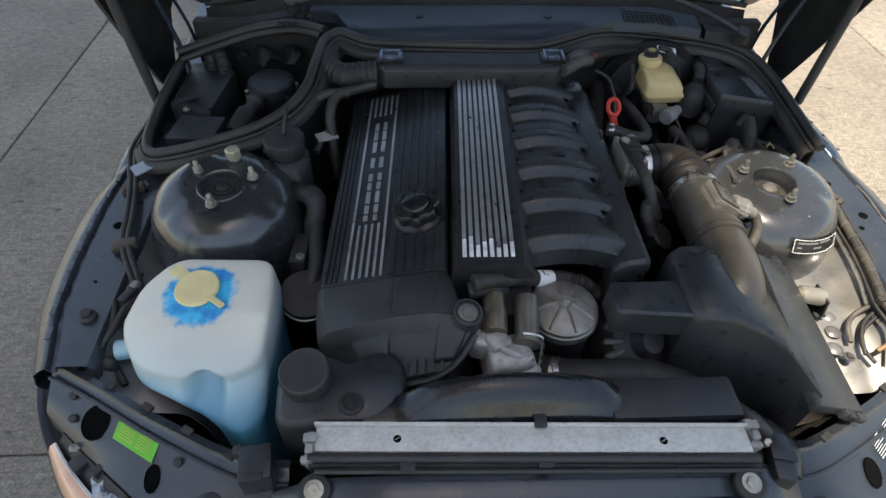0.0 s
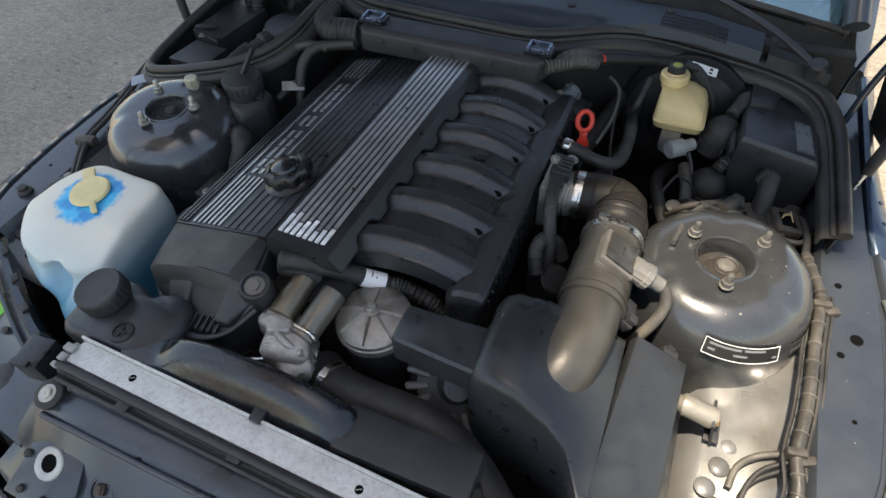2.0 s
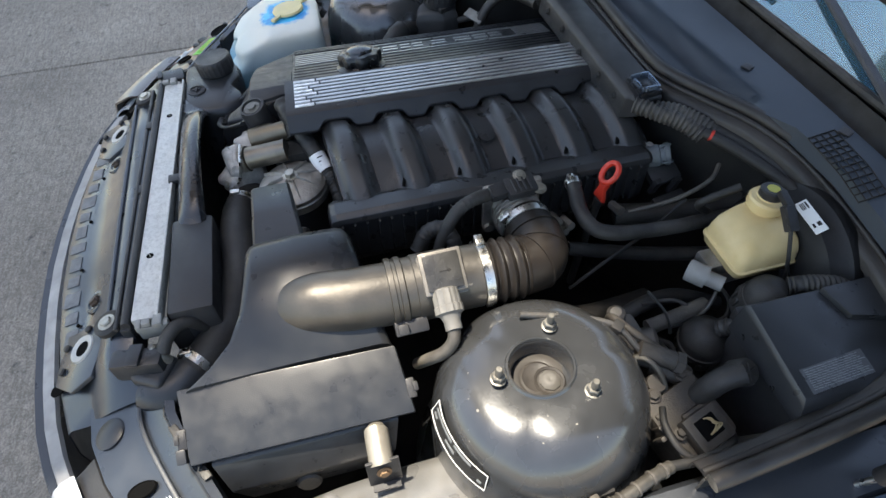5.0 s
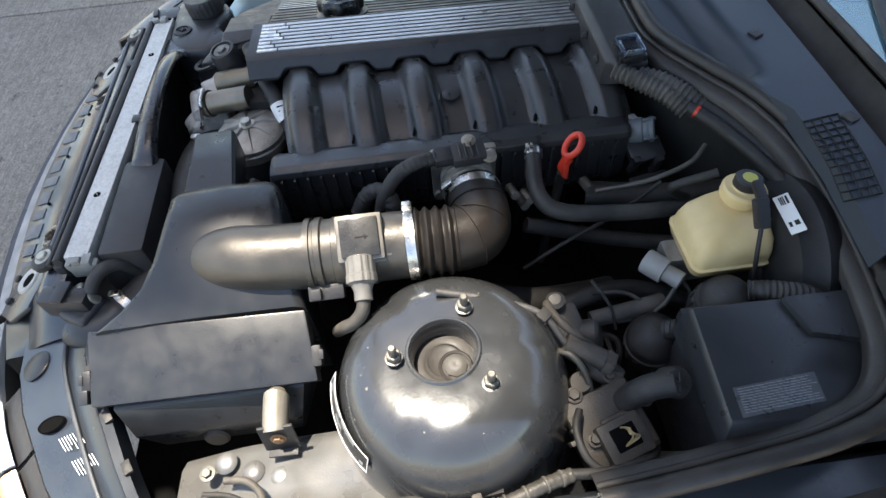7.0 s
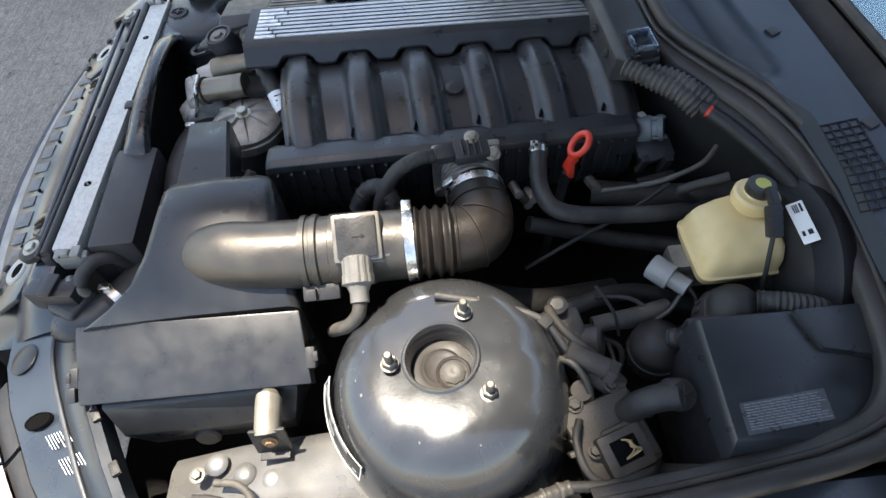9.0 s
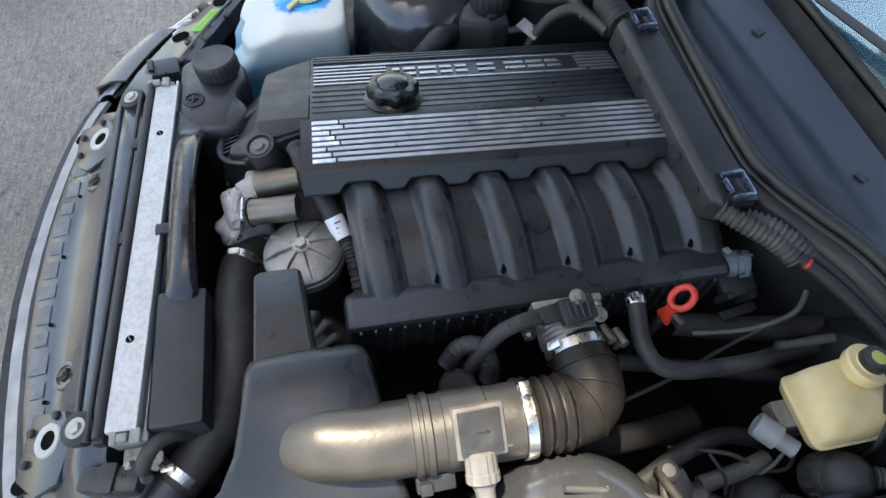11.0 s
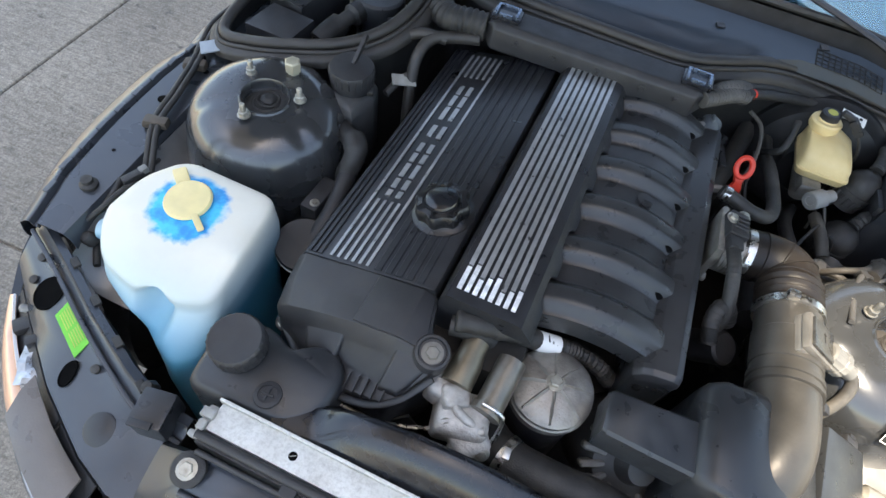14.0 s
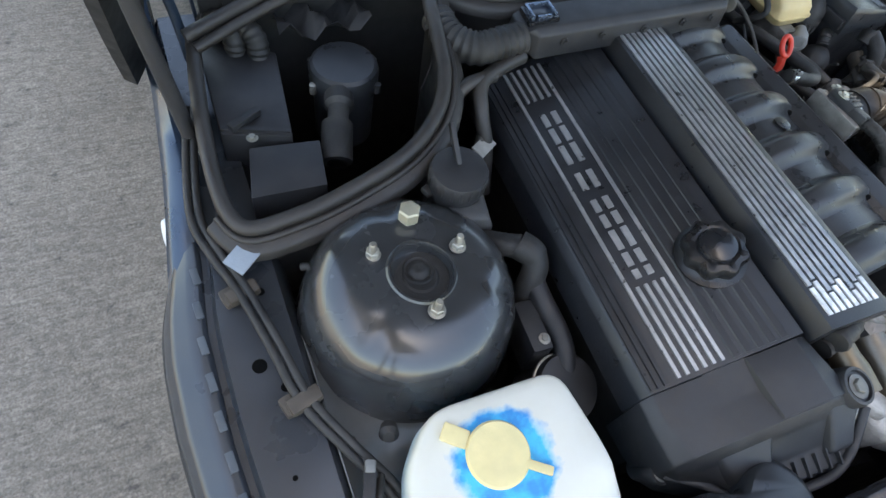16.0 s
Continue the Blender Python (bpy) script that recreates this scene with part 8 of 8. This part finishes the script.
for x, y in ((-0.716, 0.728), (-0.683, 0.573)):
    bm = B()
    box(bm, (x, y, 0.672), (0.040, 0.020, 0.016), rot(0, 0, 15), 0.005)
    box(bm, (x - 0.016, y + 0.002, 0.665), (0.02, 0.026, 0.012), rot(0, 0, 15), 0.004)
    part("cable_clip", bm, mat("aged_clip", (0.07, 0.055, 0.042), 0.6, var=0.3), wl, "aged brown-black cable clip")
bm = B()
box(bm, (-0.700, 0.770, 0.692), (0.052, 0.030, 0.003), rot(6, -6, 38), 0.0008)
part("flag_tag", bm, mat("blue_grey_tag", (0.27, 0.31, 0.35), 0.4, var=0.15), wl, "blue-grey foil tag")
for k, pts in enumerate(([(-0.70, 0.44, 0.64), (-0.68, 0.40, 0.625), (-0.66, 0.37, 0.61), (-0.63, 0.33, 0.60)], [(-0.67, 0.46, 0.65), (-0.665, 0.41, 0.64), (-0.69, 0.36, 0.62), (-0.72, 0.34, 0.61)], [(-0.64, 0.74, 0.675), (-0.60, 0.725, 0.69), (-0.57, 0.735, 0.70), (-0.54, 0.745, 0.69)])):
    bm = B()
    tube(bm, pts, 0.0055, 10, 6)
    part("corner_lead", bm, M_RUBBER, wl)
bm = B()
lathe(bm, [(0.014, 0), (0.014, 0.008), (0.009, 0.012), (0.009, 0.018), (0.0001, 0.019)], (-0.700, 0.425, 0.650), (0, 0, 1), 18)
part("knob", bm, M_RUBBER, wl)
bm = B()
lathe(bm, [(0.010, 0), (0.012, 0.014), (0.007, 0.02), (0.0001, 0.02)], (-0.600, 0.520, 0.640), (-0.3, -0.7, 0.6), 14)
part("knob", bm, M_RUBBER, wl)

# taped loom and wires along the other wing
M_LOOM = mat("dusty_conduit", (0.050, 0.046, 0.040), 0.42, var=0.3, scale=80, dust=0.4, dustcol=(0.13, 0.115, 0.09), bump=0.2)
rl = thing("taped_loom", (0.66, 0.55, 0.65), "dusty grey taped wiring loom along the sunlit wing", "wiring loom")
LR = [(0.648, 0.775, 0.665), (0.655, 0.745, 0.668), (0.668, 0.70, 0.668), (0.669, 0.672, 0.667), (0.663, 0.60, 0.665), (0.660, 0.54, 0.662), (0.657, 0.49, 0.656), (0.650, 0.43, 0.648), (0.655, 0.38, 0.640), (0.64, 0.33, 0.62)]
bm = B()
tube(bm, LR, 0.0078, 14, 14, rfun=ribbed(0.0075, 0.05))
lm_ = part("ribbed_conduit", bm, M_LOOM, rl, "", 30)
LS = spline(LR, 6)
for i in range(3, len(LS) - 3, 3):
    bm = B()
    lathe(bm, [(0.0082, -0.0018), (0.0092, -0.0012), (0.0092, 0.0012), (0.0082, 0.0018)], LS[i], LS[i + 1] - LS[i - 1], 16)
    part("tape_band", bm, M_TAPE, lm_)
for d, r in ((0.013, 0.0028), (0.019, 0.0022), (-0.014, 0.003)):
    bm = B()
    tube(bm, [(x + d, y, z - 0.005) for x, y, z in LR[2:]], r, 8, 8)
    part("wire", bm, M_RUBBER, rl)
for y, x in ((0.672, 0.669), (0.43, 0.648)):
    bm = B()
    box(bm, (x, y, 0.668 if y > 0.5 else 0.648), (0.026, 0.012, 0.021), rot(0, 0, 10), 0.004)
    box(bm, (x + 0.016, y - 0.004, 0.664 if y > 0.5 else 0.645), (0.022, 0.012, 0.014), rot(0, 0, 25), 0.003)
    part("clip", bm, M_GRIME, rl)
bm = B()
tube(bm, [(0.640, 0.435, 0.630), (0.612, 0.425, 0.618), (0.592, 0.405, 0.612), (0.585, 0.375, 0.605)], 0.0045, 12, 8)
part("branch", bm, M_TAPE, rl)
for pts in ([(0.645, 0.415, 0.630), (0.615, 0.395, 0.612), (0.60, 0.365, 0.606), (0.61, 0.335, 0.60)], [(0.648, 0.425, 0.634), (0.622, 0.410, 0.620), (0.606, 0.385, 0.612), (0.598, 0.350, 0.604)]):
    bm = B()
    tube(bm, pts, 0.0035, 10, 8)
    part("wire", bm, M_RUBBER, rl)
bm = B()
tube(bm, [(0.66, 0.38, 0.633), (0.635, 0.360, 0.622), (0.615, 0.352, 0.612)], 0.004, 10, 6)
part("rusty_link", bm, M_RUST, rl, "small rusty link")
bolt("screw", (0.572, 0.350, 0.598), rl, 0.006, 0.006, material=M_GRIME0)

# crumpled foil and a lamp bracket between the panel and the lens on the car's right
foil = thing("foil_scrap", (-0.612, 0.172, 0.57), "crumpled silvery foil scrap behind the lamp lens", "foil")
random.seed(31)
bm = B()
sheet(bm, [[(-0.640 + 0.010 * i + 0.005 * j, 0.188 + 0.004 * i - 0.009 * j, 0.582 + 0.010 * random.random()) for j in range(7)] for i in range(5)], 0.001)
part("film", bm, mat("silver_foil", (0.42, 0.44, 0.46), 0.35, metal=0.6, var=0.35, scale=90), foil, "", 25)
lampb = thing("lamp_bracket", (-0.64, 0.22, 0.55), "black plastic lamp bracket with an adjuster screw", "bracket")
bm = B()
box(bm, (-0.648, 0.222, 0.588), (0.022, 0.060, 0.014), rot(0, 0, -42), 0.003)
box(bm, (-0.625, 0.196, 0.590), (0.014, 0.022, 0.022), rot(0, 0, -42), 0.003)
part("arm", bm, M_PLASTIC, lampb)
bm = B()
lathe(bm, [(0.006, -0.006), (0.006, 0.010), (0.004, 0.013), (0.0001, 0.013)], (-0.668, 0.232, 0.592), (-0.6, -0.4, 0.6), 12)
part("adjuster", bm, M_CHALK, lampb, "pale adjuster screw")
corner = thing("corner_wiring", (-0.655, 0.44, 0.60), "black leads and a grey plug beside the washer bottle", "cables")
for pts, r in (([(-0.628, 0.470, 0.655), (-0.642, 0.440, 0.662), (-0.652, 0.405, 0.655), (-0.668, 0.375, 0.640)], 0.0045), ([(-0.634, 0.452, 0.650), (-0.650, 0.425, 0.648), (-0.662, 0.400, 0.640), (-0.690, 0.380, 0.638)], 0.004), ([(-0.640, 0.425, 0.640), (-0.668, 0.410, 0.636), (-0.690, 0.402, 0.640)], 0.0035), ([(-0.645, 0.520, 0.650), (-0.640, 0.490, 0.658), (-0.632, 0.468, 0.655)], 0.0035)):
    bm = B()
    tube(bm, pts, r, 10, 6)
    part("lead", bm, M_RUBBER, corner)
bm = B()
box(bm, (-0.645, 0.462, 0.664), (0.014, 0.034, 0.013), rot(0, 0, -22), 0.003)
part("plug", bm, M_PLASTIC, corner)
bm = B()
box(bm, (-0.638, 0.480, 0.668), (0.012, 0.014, 0.011), rot(0, 0, -22), 0.003)
part("plug_collar", bm, mat("grey_collar", (0.20, 0.20, 0.19), 0.5, var=0.2), corner)
for p in ((-0.688, 0.372, 0.640), (-0.655, 0.355, 0.625)):
    bm = B()
    lathe(bm, [(0.011, -0.010), (0.011, 0.004), (0.007, 0.009), (0.0001, 0.010)], p, (-0.2, -0.3, 1), 14)
    part("grommet", bm, M_RUBBER, corner)

# ---- labels ----
bm = B()
pc_ = [Vector(p) for p in ((-0.606, 0.266, 0.6235), (-0.537, 0.226, 0.6235), (-0.543, 0.192, 0.6185), (-0.610, 0.232, 0.6175))]
loft(bm, [[p + Vector((0, 0, h)) for p in pc_] for h in (0.0, 0.0015)], True, True)
gl = part("green_label", bm, M_GREEN, lpl, "bright green printed sticker")
bm = B()
for i in range(7):
    for j in range(2):
        a, b = pc_[0].lerp(pc_[3], 0.15 + 0.11 * i), pc_[1].lerp(pc_[2], 0.15 + 0.11 * i)
        t_ = bmesh.new()
        p, q = a.lerp(b, 0.08 + 0.45 * j), a.lerp(b, 0.46 + 0.40 * j)
        d = (q - p)
        loft(t_, [[p + Vector((0, -w, 0.0016)) + k * d for k in (0, 1)] + [p + Vector((0, w, 0.0016)) + k * d for k in (1, 0)] for w in (0.0007,)] + [[p + Vector((0, -w, 0.0022)) + k * d for k in (0, 1)] + [p + Vector((0, w, 0.0022)) + k * d for k in (1, 0)] for w in (0.0007,)], True, True)
        join(bm, t_)
part("print_bar", bm, mat("yellow_print", (0.55, 0.62, 0.12), 0.5), gl)

# plate on the sunlit turret: a thin white frame round dark bars, bent round the dome
TP = [(0.020, -0.030), (0.046, -0.030), (0.048, -0.006), (0.050, 0.0), (0.054, 0.0025), (0.060, 0.001), (0.078, 0.0), (0.096, -0.005), (0.114, -0.016), (0.126, -0.032), (0.137, -0.060), (0.145, -0.095), (0.150, -0.14), (0.155, -0.19), (0.18, -0.225)]


def on_tower(a, z, h=0.0):
    q = z - 0.732
    r = 0.10
    for (r0, h0), (r1, h1) in zip(TP[6:], TP[7:]):
        if h1 <= q <= h0:
            r = r0 + (r1 - r0) * (q - h0) / (h1 - h0)
    d = Vector((math.cos(a), math.sin(a), 0.25))
    return Vector((0.516 + r * math.cos(a), 0.655 + r * math.sin(a), z)) + d * h


def plate(a0, a1, z00, z01, z10, z11, h, n=10):
    """A patch on the turret between two angles; heights at its first and last end."""
    rows = []
    for i in range(n + 1):
        t = i / n
        a = radians(a0 + (a1 - a0) * t)
        rows.append([on_tower(a, z00 + (z10 - z00) * t, h), on_tower(a, z01 + (z11 - z01) * t, h)])
    bm = B()
    sheet(bm, rows, 0.0008)
    return bm


tp_ = part("type_label", plate(-92, -45, 0.704, 0.680, 0.688, 0.662, 0.0022), mat("label_black", (0.02, 0.02, 0.02), 0.3, var=0.2), tr, "black printed plate with a thin white frame")
for args in ((-92, -45, 0.704, 0.7032, 0.688, 0.6872, 0.0030), (-92, -45, 0.6808, 0.680, 0.6628, 0.662, 0.0030), (-92, -91.6, 0.704, 0.680, 0.704, 0.680, 0.0030), (-45.4, -45, 0.688, 0.662, 0.688, 0.662, 0.0030)):
    part("frame_line", plate(*args), M_WHITE, tp_)
for a0, a1, z in ((-89, -70, 0.6985), (-68, -55, 0.692), (-89, -85, 0.690), (-74, -66, 0.6845), (-50, -47.5, 0.675)):
    k = (a0 + 92) / 47 * 0.016
    part("print_bar", plate(a0, a1, z, z - 0.003, z - (a1 - a0) / 47 * 0.016, z - 0.003 - (a1 - a0) / 47 * 0.016, 0.0030, 4), M_GREYPRINT, tp_)

# printed white block on the panel behind the other headlamp
bm = B()
random.seed(5)
d1, d2 = Vector((0.78, 0.62, 0)), Vector((-0.62, 0.78, 0.12))
for r_ in range(8):
    for c_ in range(2):
        ln = random.uniform(0.016, 0.026)
        p = Vector((0.503 + 0.002 * r_, 0.158, 0.6185)) + d1 * (0.010 + 0.040 * c_) + d2 * (0.0045 * r_) + Vector((0, 0, 0.001))
        t_ = bmesh.new()
        box(t_, p + d1 * ln / 2, (ln, 0.0011, 0.0010), Matrix((d1, d2, Vector((0, 0, 1)))).transposed(), 0)
        join(bm, t_)
part("print_bar", bm, mat("pale_print", (0.60, 0.62, 0.64), 0.5), lpr, "pale printed text block")
